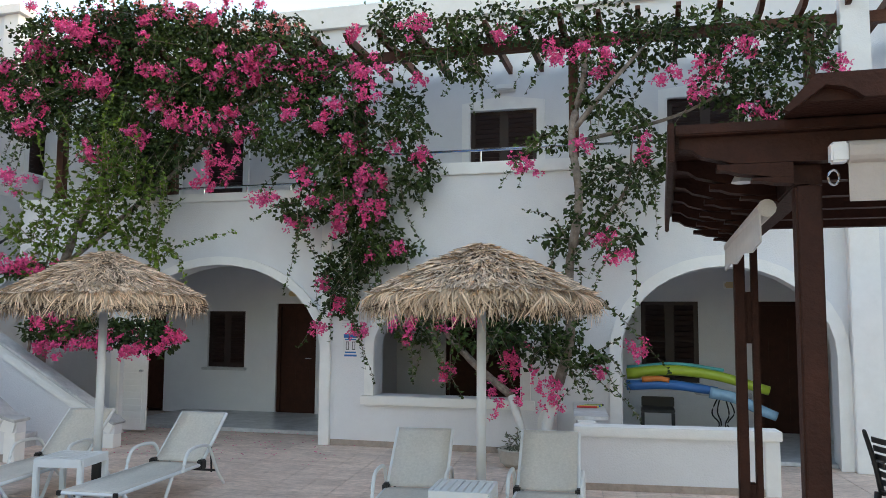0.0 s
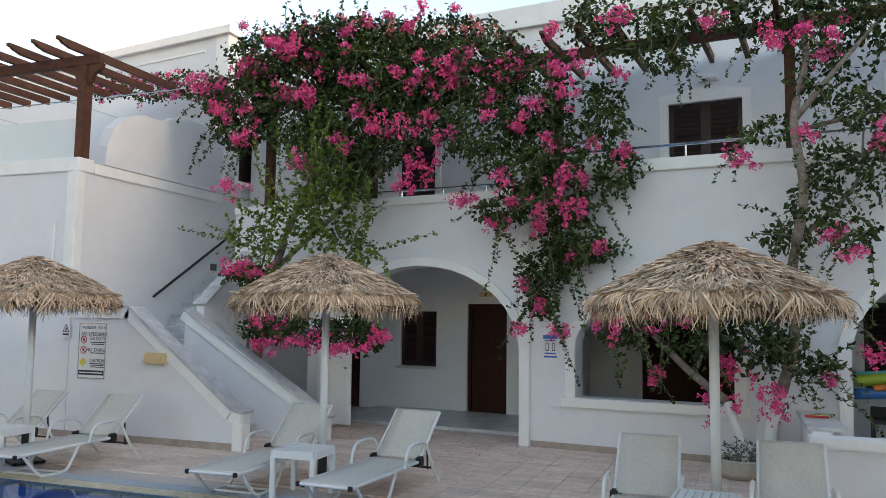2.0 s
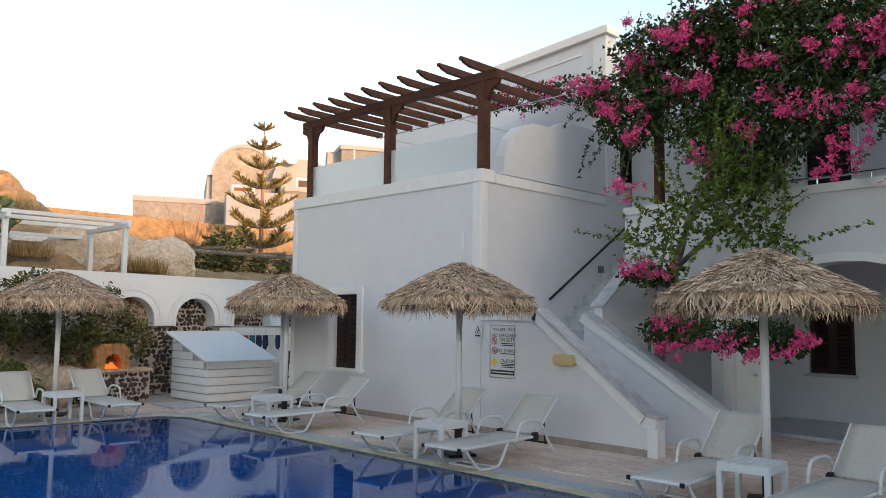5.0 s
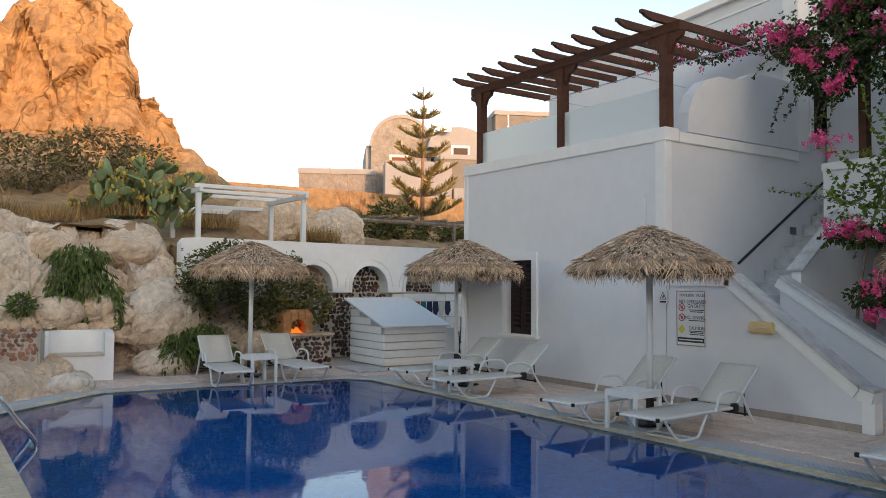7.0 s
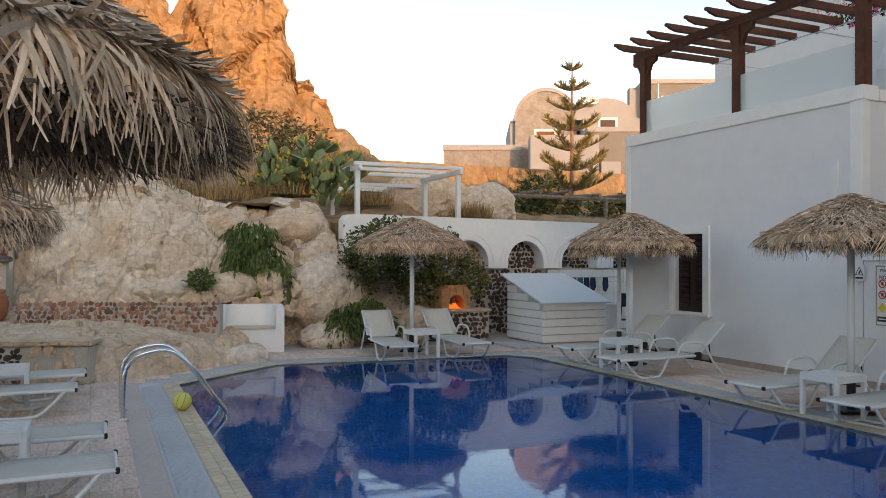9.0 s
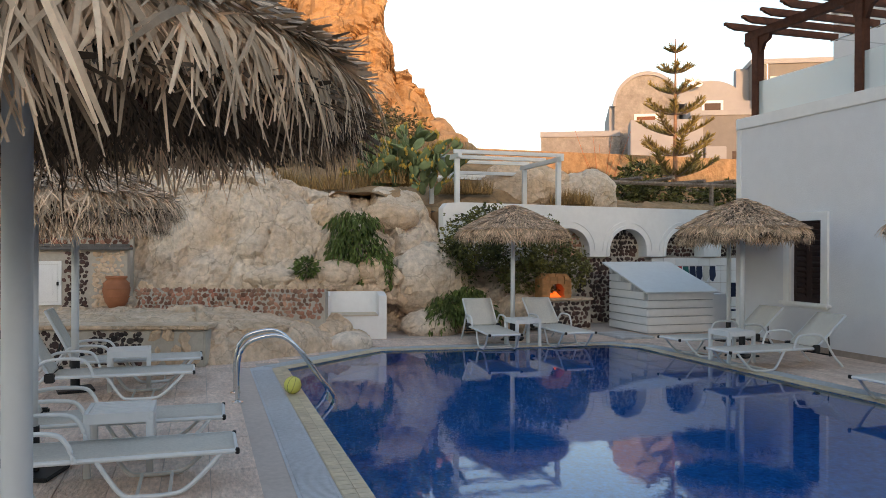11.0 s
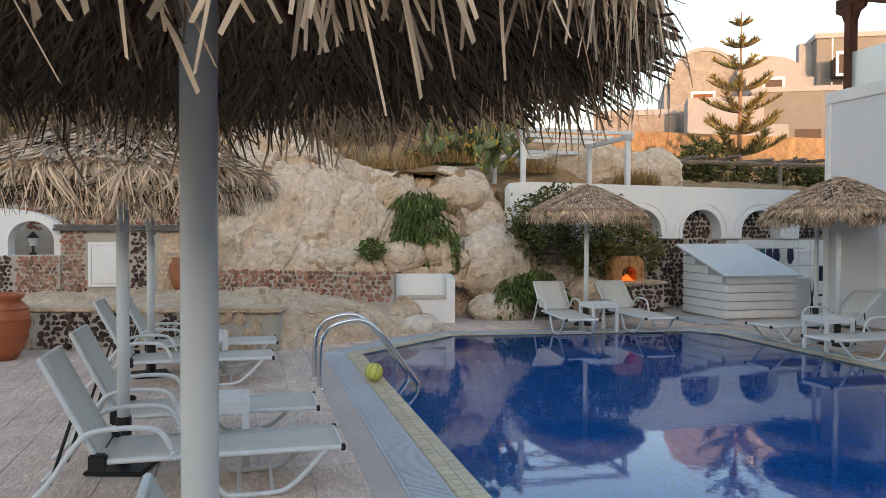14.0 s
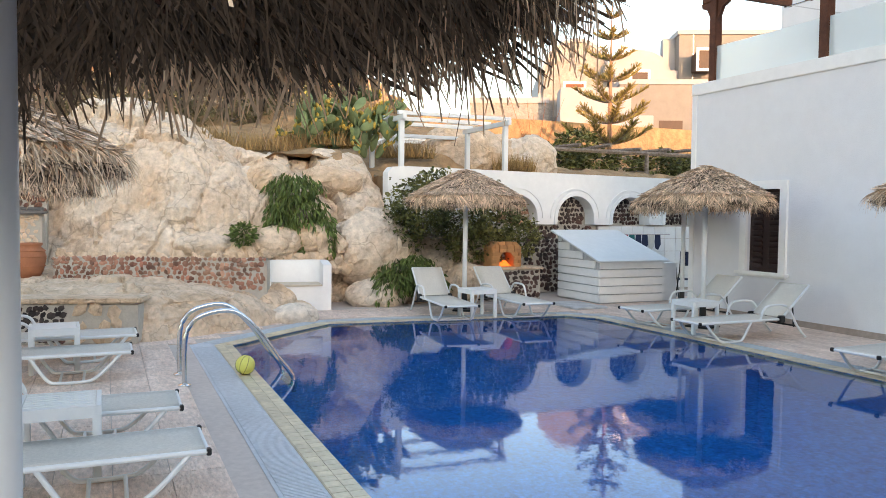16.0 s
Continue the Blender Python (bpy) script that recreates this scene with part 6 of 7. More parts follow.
bush("trailing_shrub", "bright green trailing shrub hanging over the rock", [(-16.95, 2.05, 2.05, 0.35, 0.5, 0.28), (-16.8, 2.1, 1.65, 0.25, 0.45, 0.35), (-16.8, 1.75, 1.5, 0.2, 0.25, 0.4), (-16.75, 2.45, 1.4, 0.2, 0.25, 0.3), (-16.7, 2.6, 1.15, 0.12, 0.14, 0.3), (-16.7, 1.65, 1.2, 0.12, 0.12, 0.3), (-16.75, 2.1, 1.2, 0.12, 0.12, 0.25)], 1700, 0.045, IVY, 21, long=3.0, hang=1.6)
bush("trailing_shrub", "green trailing shrub at the foot of the rock", [(-16.3, 3.9, 0.55, 0.35, 0.55, 0.28), (-16.15, 3.6, 0.4, 0.25, 0.4, 0.25), (-16.15, 4.25, 0.4, 0.25, 0.3, 0.25), (-16.1, 3.4, 0.25, 0.15, 0.2, 0.2), (-16.1, 4.5, 0.3, 0.15, 0.15, 0.2), (-16.3, 4.1, 0.75, 0.2, 0.3, 0.15)], 1700, 0.045, IVY, 22, long=3.0, hang=1.4)
bush("trailing_shrub", "small green tuft between the rocks", [(-16.6, 1.1, 1.25, 0.2, 0.22, 0.18)], 3000, 0.04, IVY, 23, long=2.2)
bush("trailing_shrub", "small green tuft by the terracotta jar", [(-16.2, -1.4, 0.65, 0.12, 0.2, 0.12)], 3000, 0.04, IVY, 29, long=2.2)
bush("dark_shrub", "large dark evergreen shrub before the arcade wall", [(-16.8, 4.4, 1.75, 0.5, 0.7, 0.55), (-16.8, 5.2, 1.55, 0.5, 0.7, 0.55), (-16.75, 6.0, 1.45, 0.4, 0.6, 0.5), (-16.8, 6.5, 1.2, 0.35, 0.4, 0.4), (-16.9, 4.0, 1.3, 0.4, 0.5, 0.5), (-16.7, 5.5, 1.05, 0.35, 0.7, 0.35), (-16.9, 4.7, 2.2, 0.3, 0.5, 0.25), (-16.95, 6.0, 1.98, 0.2, 0.3, 0.25)], 1500, 0.055, BUSH, 24)
bush("vine_canopy", "vine leaves spreading over a rough timber pergola", [(-25, 12.0, 3.35, 1.0, 1.3, 0.5), (-25, 13.6, 3.3, 1.0, 1.0, 0.45), (-25, 16.3, 3.35, 1.0, 1.2, 0.45), (-25, 18.0, 3.3, 1.0, 1.2, 0.5), (-24.6, 11.0, 3.0, 0.8, 0.8, 0.4), (-25, 13.0, 4.0, 0.6, 0.7, 0.35), (-25, 19.5, 3.2, 1.0, 1.2, 0.6)], 420, 0.11, BUSH, 25)
vp = thing("vine_pergola", "rough timber pergola under the vine", "pergola")
for k in range(8):
    t = bmesh.new()
    tube(t, [(-26.2 + 0.3 * (k % 3), 10.8 + 1.1 * k, 3.72 + 0.05 * (k % 2)), (-23.4, 11.0 + 1.12 * k, 3.70 + 0.04 * (k % 3))], 0.06, 6)
    part("pole", t, BARK, vp)
for x in (-25.9, -23.8):
    t = bmesh.new()
    tube(t, [(x, 10.4, 3.62), (x, 19.8, 3.60)], 0.07, 6)
    part("beam", t, BARK, vp)
    for y in (11.3, 14.9, 18.6):
        t = bmesh.new()
        tube(t, [(x, y, 2.3), (x, y, 3.62)], 0.07, 6)
        part("post", t, BARK, vp)
bush("dry_shrub", "grey-green dry shrubs on the slope", [(-22, 1.5, 4.3, 1.1, 1.3, 0.7), (-22.5, 3.2, 4.8, 1.0, 1.2, 0.6), (-21.5, -0.4, 4.0, 1.0, 1.3, 0.6), (-23.6, 4.6, 4.9, 0.7, 0.8, 0.4), (-21.0, -2.6, 3.9, 1.0, 1.4, 0.6), (-20.6, -5.0, 3.6, 1.2, 1.6, 0.8)], 500, 0.07, mat("dry_shrub_leaf", (0.21, 0.165, 0.07), 0.8, 0.3, 2, per_island=0.5), 26, long=2.0)


def grass(spots, count, h, material, seed, label):
    r = random.Random(seed)
    vs, fs = [], []
    for x, y, z, rx, ry in spots:
        for _ in range(count):
            a, q = r.uniform(0, 6.28), math.sqrt(r.random())
            c = Vector((x + rx * q * math.cos(a), y + ry * q * math.sin(a), z))
            top = c + Vector((r.uniform(-0.4, 0.4) * h, r.uniform(-0.4, 0.4) * h, h * r.uniform(0.5, 1.2)))
            w = Vector((r.uniform(-1, 1), r.uniform(-1, 1), 0)).normalized() * 0.012
            b = len(vs)
            vs += [c - w, c + w, top]
            fs.append((b, b + 1, b + 2))
    return tagged(raw("dry_grass", vs, fs, material), label, "grass", kind="stuff")


grass([(-21.5, 8.0, 2.5, 1.2, 1.5), (-24, 9.5, 2.6, 1.5, 1.5), (-20.6, 8.3, 2.7, 0.5, 0.6), (-19.5, 3.2, 3.0, 0.7, 0.9), (-19, 1.8, 2.8, 0.6, 1.0), (-26, 6.0, 4.6, 1.0, 1.6), (-20.5, 5.4, 2.9, 0.7, 0.7), (-19.0, 0.2, 2.9, 0.7, 1.0)], 700, 0.38, DRYGRASS, 31, "straw-coloured dry grass on the slope")


def cactus():
    ob = thing("prickly_pear", "large prickly pear cactus with yellow fruit", "cactus")
    r = random.Random(41)
    pads, fruit = bmesh.new(), bmesh.new()

    def pad(c, d, s, level):
        up = d.normalized()
        n = up.cross(Vector((r.uniform(-1, 1), r.uniform(-1, 1), r.uniform(-0.3, 0.3)))).normalized()
        sd = up.cross(n)
        b = bmesh.ops.create_icosphere(pads, subdivisions=2, radius=1.0)["verts"]
        for v in b:
            k = v.co.copy()
            v.co = c + up * s * (1 + k.z) + sd * k.x * s * 0.62 * (1 + 0.15 * k.z) + n * k.y * s * 0.13
        for _ in range(r.choice((0, 1, 3, 4, 6))):
            a = r.uniform(-1.2, 1.2)
            p = c + up * s * (1 + math.cos(a)) + sd * math.sin(a) * s * 0.66
            fb = bmesh.ops.create_icosphere(fruit, subdivisions=1, radius=0.032)["verts"]
            for v in fb:
                v.co = p + Vector((v.co.x, v.co.y, v.co.z * 1.5))
        if level:
            for _ in range(r.randint(1, 3)):
                a = r.uniform(-0.9, 0.9)
                dd = (up * math.cos(a) + sd * math.sin(a) + n * r.uniform(-0.5, 0.5)).normalized()
                pad(c + up * s * (1 + math.cos(a) * 0.9) + sd * math.sin(a) * s * 0.6, dd, s * r.uniform(0.75, 1.0), level - 1)

    for _ in range(46):
        yy = r.uniform(-0.95, 0.85)
        c = Vector((-19.2 + r.uniform(-0.5, 0.5), 3.70 + 1.1 * yy, 2.75 + r.uniform(0, 1.15) * (1 - 0.45 * abs(yy))))
        pad(c, Vector((r.uniform(-0.2, 0.6), r.uniform(-0.8, 0.8), r.uniform(0.6, 1))), r.uniform(0.16, 0.22), 2 if c.z < 3.0 else 1)
    tagged(part("foliage", pads, CACTUS, ob, "", True), kind="stuff")
    tagged(part("fruit", fruit, FRUIT, ob, "yellow fruit"), kind="stuff")


cactus()


def araucaria(x, y, z, h):
    ob = thing("norfolk_pine", "slender Norfolk Island pine in whorled tiers", "tree")
    r = random.Random(51)
    t = bmesh.new()
    tube(t, [(x, y, z + h * k / 8) for k in range(9)], 0.12, 8, 0.015)
    part("trunk", t, mat("pinkish_bark", (0.34, 0.19, 0.12), 0.9, 0.2, 8, 0.4, 30), ob)
    vs, fs = [], []
    for tier in range(7):
        q = tier / 6.3
        zz = z + h * (0.26 + 0.70 * q)
        n = 6
        reach = 1.45 * (1 - q) ** 0.75 + 0.2
        for k in range(n):
            a = 2 * math.pi * (k + 0.5 * (tier % 2) + r.uniform(-0.15, 0.15)) / n
            pts = []
            L = reach * r.uniform(0.85, 1.1)
            for i in range(9):
                s = i / 8
                pts.append(Vector((x + math.cos(a) * L * s, y + math.sin(a) * L * s, zz + 0.42 * L * s * s + 0.02)))
            b = bmesh.new()
            tube(b, pts, 0.028, 5, 0.008)
            part("branch", b, BARK, ob)
            for i in range(int(260 * L / 2 + 30)):
                s = r.uniform(0.22, 1.0)
                c = pts[min(8, int(s * 8))]
                side = Vector((-math.sin(a), math.cos(a), 0)) * r.uniform(-1, 1)
                d = (side * 0.9 + Vector((math.cos(a), math.sin(a), 0)) * r.uniform(0.1, 0.8) + Vector((0, 0, r.uniform(0.25, 1.0)))).normalized()
                ln = r.uniform(0.15, 0.34) * (0.6 + 0.6 * (1 - q)) * (1 - 0.3 * abs(s - 0.7))
                w = d.cross(Vector((r.uniform(-1, 1), r.uniform(-1, 1), r.uniform(-1, 1)))).normalized() * 0.016
                k0 = len(vs)
                vs += [c - w, c + w, c + d * ln + w * 0.6, c + d * ln - w * 0.6]
                fs.append((k0, k0 + 1, k0 + 2, k0 + 3))
    tagged(raw("crown", vs, fs, NEEDLE, ob), kind="stuff")


araucaria(-26.5, 15.35, 2.4, 6.6)
sap = thing("bare_shrub", "leafless reddish sapling by the stone house", "shrub")
r9 = random.Random(5)
for k in range(9):
    t = bmesh.new()
    a = r9.uniform(-0.5, 0.5)
    tube(t, curved([(-30, 14.4, 2.4), (-30, 14.4 + a * 0.8, 4.0), (-30 + r9.uniform(-0.3, 0.3), 14.4 + a * 2.6, 5.0 + r9.uniform(0, 1.3))], 4), 0.03, 5, 0.006)
    part("branch", t, TERRACOTTA, sap)
hv, hf = leaves([(-0.55, 9.35, 0.24, 0.2, 0.2, 0.16)], 2600, 0.03, 77, long=2.2)
tagged(raw("herb", hv, hf, mat("grey_herb", (0.16, 0.17, 0.12), 0.8, 0.3, 5, per_island=0.4), None), "grey-green herb filling the stone planter", "plant")

# ---- bougainvillea on the facade: soft clumps in the facade frame ----
CROWN_A = [(-4.84, -0.3, 5.25, 0.83, 0.4, 0.45), (-4.3, -0.3, 5.95, 0.8, 0.4, 0.4), (-3.2, -0.3, 5.95, 0.9, 0.4, 0.4), (-2.0, -0.45, 4.95, 0.8, 0.4, 0.4), (-4.6, -0.6, 4.7, 0.5, 0.3, 0.4), (-3.75, -0.2, 5.54, 1.09, 0.5, 0.53), (-2.62, -0.2, 5.57, 1.03, 0.5, 0.52), (-1.58, -0.2, 5.26, 0.89, 0.5, 0.59), (-0.61, -0.2, 5.18, 0.76, 0.5, 0.57), (0.12, -0.3, 4.77, 0.65, 0.4, 0.63), (-2.88, 0, 6.14, 0.87, 0.4, 0.25), (-1.44, 0, 5.95, 0.99, 0.4, 0.21), (-3.71, -0.4, 4.79, 0.78, 0.4, 0.43), (-2.64, -0.4, 4.71, 0.83, 0.4, 0.42), (-1.48, -0.5, 4.44, 0.61, 0.3, 0.32), (-0.45, -0.5, 4.29, 0.65, 0.35, 0.47), (0.49, -0.4, 3.95, 0.47, 0.3, 0.53)]
CROWN_B = [(0.58, -0.4, 3.34, 0.47, 0.3, 0.45), (0.73, -0.35, 2.75, 0.42, 0.25, 0.37), (0.42, -0.35, 2.42, 0.39, 0.22, 0.26), (0.32, -0.3, 2.01, 0.24, 0.18, 0.3), (0.12, -0.45, 3.66, 0.48, 0.3, 0.38), (-0.18, -0.5, 3.13, 0.4, 0.25, 0.19), (0.94, -0.3, 2.6, 0.46, 0.2, 0.16), (1.16, -0.3, 4.39, 0.31, 0.25, 0.46), (1.32, -0.3, 3.62, 0.3, 0.2, 0.3), (-2.72, -0.5, 3.87, 0.55, 0.35, 0.49), (-3.12, -0.5, 4.3, 0.57, 0.35, 0.42), (-2.18, -0.5, 4.08, 0.45, 0.3, 0.28)]
YOUNG_A = [(-3.02, -1.1, 3.15, 0.62, 0.3, 0.35), (-3.69, -1.2, 2.77, 0.55, 0.25, 0.23), (-2.8, -1, 3.46, 0.27, 0.3, 0.39), (-2.35, -1, 3.44, 0.22, 0.25, 0.39), (-2.59, -1, 2.84, 0.53, 0.25, 0.23), (-2.12, -0.9, 2.61, 0.26, 0.2, 0.23)]
CROWN_C = [(-3.62, -1, 1.54, 0.55, 0.3, 0.19), (-2.97, -1, 1.51, 0.7, 0.3, 0.21), (-2.34, -0.9, 1.48, 0.52, 0.3, 0.23), (-3.85, -1.2, 2.31, 0.46, 0.25, 0.15), (-2.06, -0.8, 1.4, 0.3, 0.2, 0.19)]
CROWN_D = [(1.01, -0.1, 5.78, 0.48, 0.35, 0.32), (1.59, -0.2, 5.45, 0.61, 0.4, 0.31), (2.35, -0.2, 5.56, 0.65, 0.4, 0.27), (3.15, -0.25, 5.42, 0.55, 0.4, 0.33), (3.77, -0.3, 5.2, 0.53, 0.4, 0.43), (4.37, -0.3, 5.14, 0.51, 0.4, 0.35), (4.95, -0.3, 5.22, 0.56, 0.4, 0.31), (5.48, -0.4, 4.92, 0.53, 0.4, 0.4), (6.02, -0.4, 4.94, 0.4, 0.4, 0.33), (3.71, -0.5, 4.5, 0.39, 0.3, 0.35), (5.1, -0.5, 4.46, 0.36, 0.3, 0.27), (5.69, -0.5, 4.41, 0.35, 0.3, 0.33)]
CROWN_E = [(4.09, -0.6, 4.04, 0.28, 0.3, 0.24), (3.76, -0.6, 3.45, 0.29, 0.28, 0.27), (3.59, -0.6, 3.05, 0.32, 0.28, 0.3), (3.29, -0.6, 2.66, 0.26, 0.25, 0.17), (3.94, -0.6, 2.71, 0.31, 0.22, 0.2), (4.2, -0.6, 3.36, 0.16, 0.2, 0.4), (4.52, -0.6, 3.68, 0.12, 0.18, 0.33), (3.17, -0.6, 3.89, 0.33, 0.2, 0.17), (5.43, -0.6, 4.07, 0.29, 0.25, 0.23), (1.92, -0.3, 5.08, 0.44, 0.3, 0.3)]
CROWN_F = [(1.82, -0.5, 1.72, 0.43, 0.2, 0.15), (2.39, -0.5, 1.52, 0.41, 0.25, 0.27), (2.94, -0.55, 1.46, 0.33, 0.25, 0.33), (3.27, -0.55, 1.53, 0.26, 0.22, 0.3), (1.36, -0.4, 1.58, 0.29, 0.15, 0.18), (2.87, -0.5, 1.86, 0.47, 0.22, 0.17), (3.6, -0.6, 1.27, 0.19, 0.12, 0.09)]
PINK_A = [(-5.42, -0.6, 5.47, 0.43, 0.2, 0.16), (-4.48, -0.5, 5.64, 0.41, 0.2, 0.14), (-3.38, -0.5, 5.67, 0.39, 0.2, 0.14), (-3.76, -0.6, 5.07, 0.29, 0.2, 0.17), (-2.25, -0.7, 4.68, 0.25, 0.15, 0.13), (-1.56, -0.8, 4.33, 0.33, 0.2, 0.16), (-1.2, -0.8, 3.85, 0.29, 0.18, 0.12), (-1.45, -0.8, 3.59, 0.21, 0.18, 0.15), (-1.09, -0.6, 5.02, 0.51, 0.2, 0.2), (-0.75, -0.6, 5.26, 0.25, 0.2, 0.16), (-0.05, -0.5, 5.11, 0.49, 0.2, 0.23), (0.75, -0.7, 4.76, 0.23, 0.18, 0.26), (0.33, -0.7, 4.51, 0.13, 0.15, 0.12), (0.69, -0.7, 3.36, 0.19, 0.18, 0.29)]
PINK_B = [(0.92, -0.7, 3.07, 0.16, 0.16, 0.14), (0.46, -0.7, 3.08, 0.17, 0.16, 0.15), (1.48, -0.6, 3.81, 0.18, 0.15, 0.11), (-0.2, -0.7, 2.92, 0.18, 0.12, 0.07), (-0.65, -0.7, 3.27, 0.23, 0.12, 0.09), (-0.09, -0.7, 3.58, 0.11, 0.12, 0.15), (-3.3, -0.8, 3.96, 0.21, 0.15, 0.15), (-4.42, -1, 3.63, 0.24, 0.12, 0.12), (-4.3, -1, 4.4, 0.26, 0.12, 0.12), (3.24, -0.8, 4.86, 0.16, 0.18, 0.17), (3.82, -0.8, 4.74, 0.14, 0.18, 0.17), (3.53, -0.8, 4.94, 0.12, 0.15, 0.1), (2.84, -0.9, 3.54, 0.18, 0.15, 0.11)]
PINK_C = [(4.83, -0.8, 4.39, 0.18, 0.18, 0.16), (5.01, -0.8, 4.57, 0.15, 0.18, 0.13), (5.31, -0.8, 4.86, 0.17, 0.18, 0.16), (5.49, -0.8, 4.02, 0.12, 0.15, 0.11), (4.21, -0.9, 3.69, 0.13, 0.15, 0.14), (3.55, -0.9, 3.73, 0.09, 0.12, 0.08), (3.75, -0.8, 2.66, 0.1, 0.12, 0.09), (3.94, -0.8, 2.46, 0.14, 0.12, 0.08), (4.47, -0.8, 4.48, 0.12, 0.15, 0.1), (6.34, -0.7, 4.55, 0.09, 0.15, 0.16), (2.49, -0.6, 5.32, 0.14, 0.12, 0.1), (1.4, -0.6, 5.51, 0.19, 0.15, 0.13), (4.16, -0.6, 1.35, 0.11, 0.1, 0.08), (3.72, -0.7, 1.09, 0.09, 0.1, 0.05)]
PINK_D = [(-3.45, -1.2, 1.62, 0.36, 0.2, 0.14), (-3.61, -1.2, 1.28, 0.27, 0.15, 0.12), (-2.81, -1.2, 1.37, 0.39, 0.18, 0.13), (-2.19, -1.1, 1.3, 0.34, 0.18, 0.16), (-1.75, -1, 1.41, 0.21, 0.15, 0.15), (-3.77, -1.4, 2.37, 0.36, 0.15, 0.12), (1.27, -0.6, 1.61, 0.18, 0.12, 0.18), (1.71, -0.6, 1.65, 0.16, 0.12, 0.08), (2.13, -0.6, 1.79, 0.17, 0.12, 0.12), (1.89, -0.6, 1.07, 0.14, 0.1, 0.08), (2.69, -0.7, 1.13, 0.2, 0.14, 0.21), (2.56, -0.7, 0.8, 0.17, 0.12, 0.12), (3.13, -0.8, 0.86, 0.16, 0.14, 0.18), (0.09, -0.5, 1.57, 0.12, 0.1, 0.09), (0.64, -0.5, 1.5, 0.15, 0.1, 0.1), (0.36, -0.5, 1.86, 0.11, 0.1, 0.1)]
CORAL = [(-2.67, -0.3, 6.14, 0.57, 0.3, 0.17), (-1.82, -0.3, 6.05, 0.46, 0.3, 0.15), (-3.45, -0.3, 6.18, 0.4, 0.3, 0.18), (-0.75, -0.3, 5.81, 0.43, 0.3, 0.15), (-4.16, -0.3, 6.16, 0.41, 0.3, 0.18)]


def placed(blobs):
    """Clumps from the facade frame into the world."""
    return [(*(FM @ Vector((u, v, z))), ru, rv, rz) for u, v, z, ru, rv, rz in blobs]


def bract_cloud(blobs, density, seed):
    """Papery three-winged bracts in dense heads."""
    r = random.Random(seed)
    vs, fs = [], []
    for x, y, z, rx, ry, rz in blobs:
        heads = max(4, int(40 * (rx + rz)))
        for _ in range(heads):
            d = Vector((r.gauss(0, 0.55), r.gauss(0, 0.5), r.gauss(0, 0.55)))
            h = Vector((x + d.x * rx, y + d.y * ry, z + d.z * rz))
            for _ in range(int(density * r.uniform(0.5, 1.4))):
                c = h + Vector((r.gauss(0, 1), r.gauss(0, 1), r.gauss(0, 1))) * 0.032
                n = Vector((r.uniform(-1, 1), r.uniform(-1.4, 0.4), r.uniform(-0.8, 1))).normalized()
                a = n.cross(Vector((r.uniform(-1, 1), r.uniform(-1, 1), r.uniform(-1, 1)))).normalized()
                b = n.cross(a)
                for k in range(3):
                    q = 2.094 * k + r.uniform(-0.3, 0.3)
                    ax, sd = a * math.cos(q) + b * math.sin(q), b * math.cos(q) - a * math.sin(q)
                    s = r.uniform(0.020, 0.032)
                    i = len(vs)
                    vs += [c, c + ax * s * 0.6 + sd * s * 0.5 + n * s * 0.35, c + ax * s * 1.25 + n * s * 0.6, c + ax * s * 0.6 - sd * s * 0.5 + n * s * 0.35]
                    fs.append((i, i + 1, i + 2, i + 3))
    return vs, fs


def sprays(starts, n_leaf, size, seed):
    """Long arching shoots with leaves in two ranks; gives stems and leaves."""
    r = random.Random(seed)
    vs, fs, stems = [], [], bmesh.new()
    for p0, p1, sag in starts:
        p0, p1 = FM @ Vector(p0), FM @ Vector(p1)
        mid = (p0 + p1) / 2 + Vector((r.uniform(-0.1, 0.1), r.uniform(-0.15, 0.05), sag))
        pts = curved([p0, mid, p1], 8)
        tube(stems, pts, 0.007, 5, 0.002)
        n = int(n_leaf * (p1 - p0).length)
        for k in range(n):
            q = (k + r.random()) / n
            c = pts[min(len(pts) - 1, int(q * (len(pts) - 1)))].lerp(pts[min(len(pts) - 1, int(q * (len(pts) - 1)) + 1)], r.random())
            ax = Vector((r.uniform(-1, 1), r.uniform(-1, 0.4), r.uniform(-0.9, 0.7))).normalized()
            sd = ax.cross(Vector((r.uniform(-1, 1), r.uniform(-1, 1), 1))).normalized()
            nn = ax.cross(sd)
            s = size * r.uniform(0.7, 1.25) * (1 - 0.4 * q)
            b = len(vs)
            vs += [c, c + ax * s * 0.6 + sd * s * 0.5 + nn * s * 0.2, c + ax * s * 1.4, c + ax * s * 0.6 - sd * s * 0.5 + nn * s * 0.2]
            fs += [(b, b + 1, b + 2), (b, b + 2, b + 3)]
    return vs, fs, stems


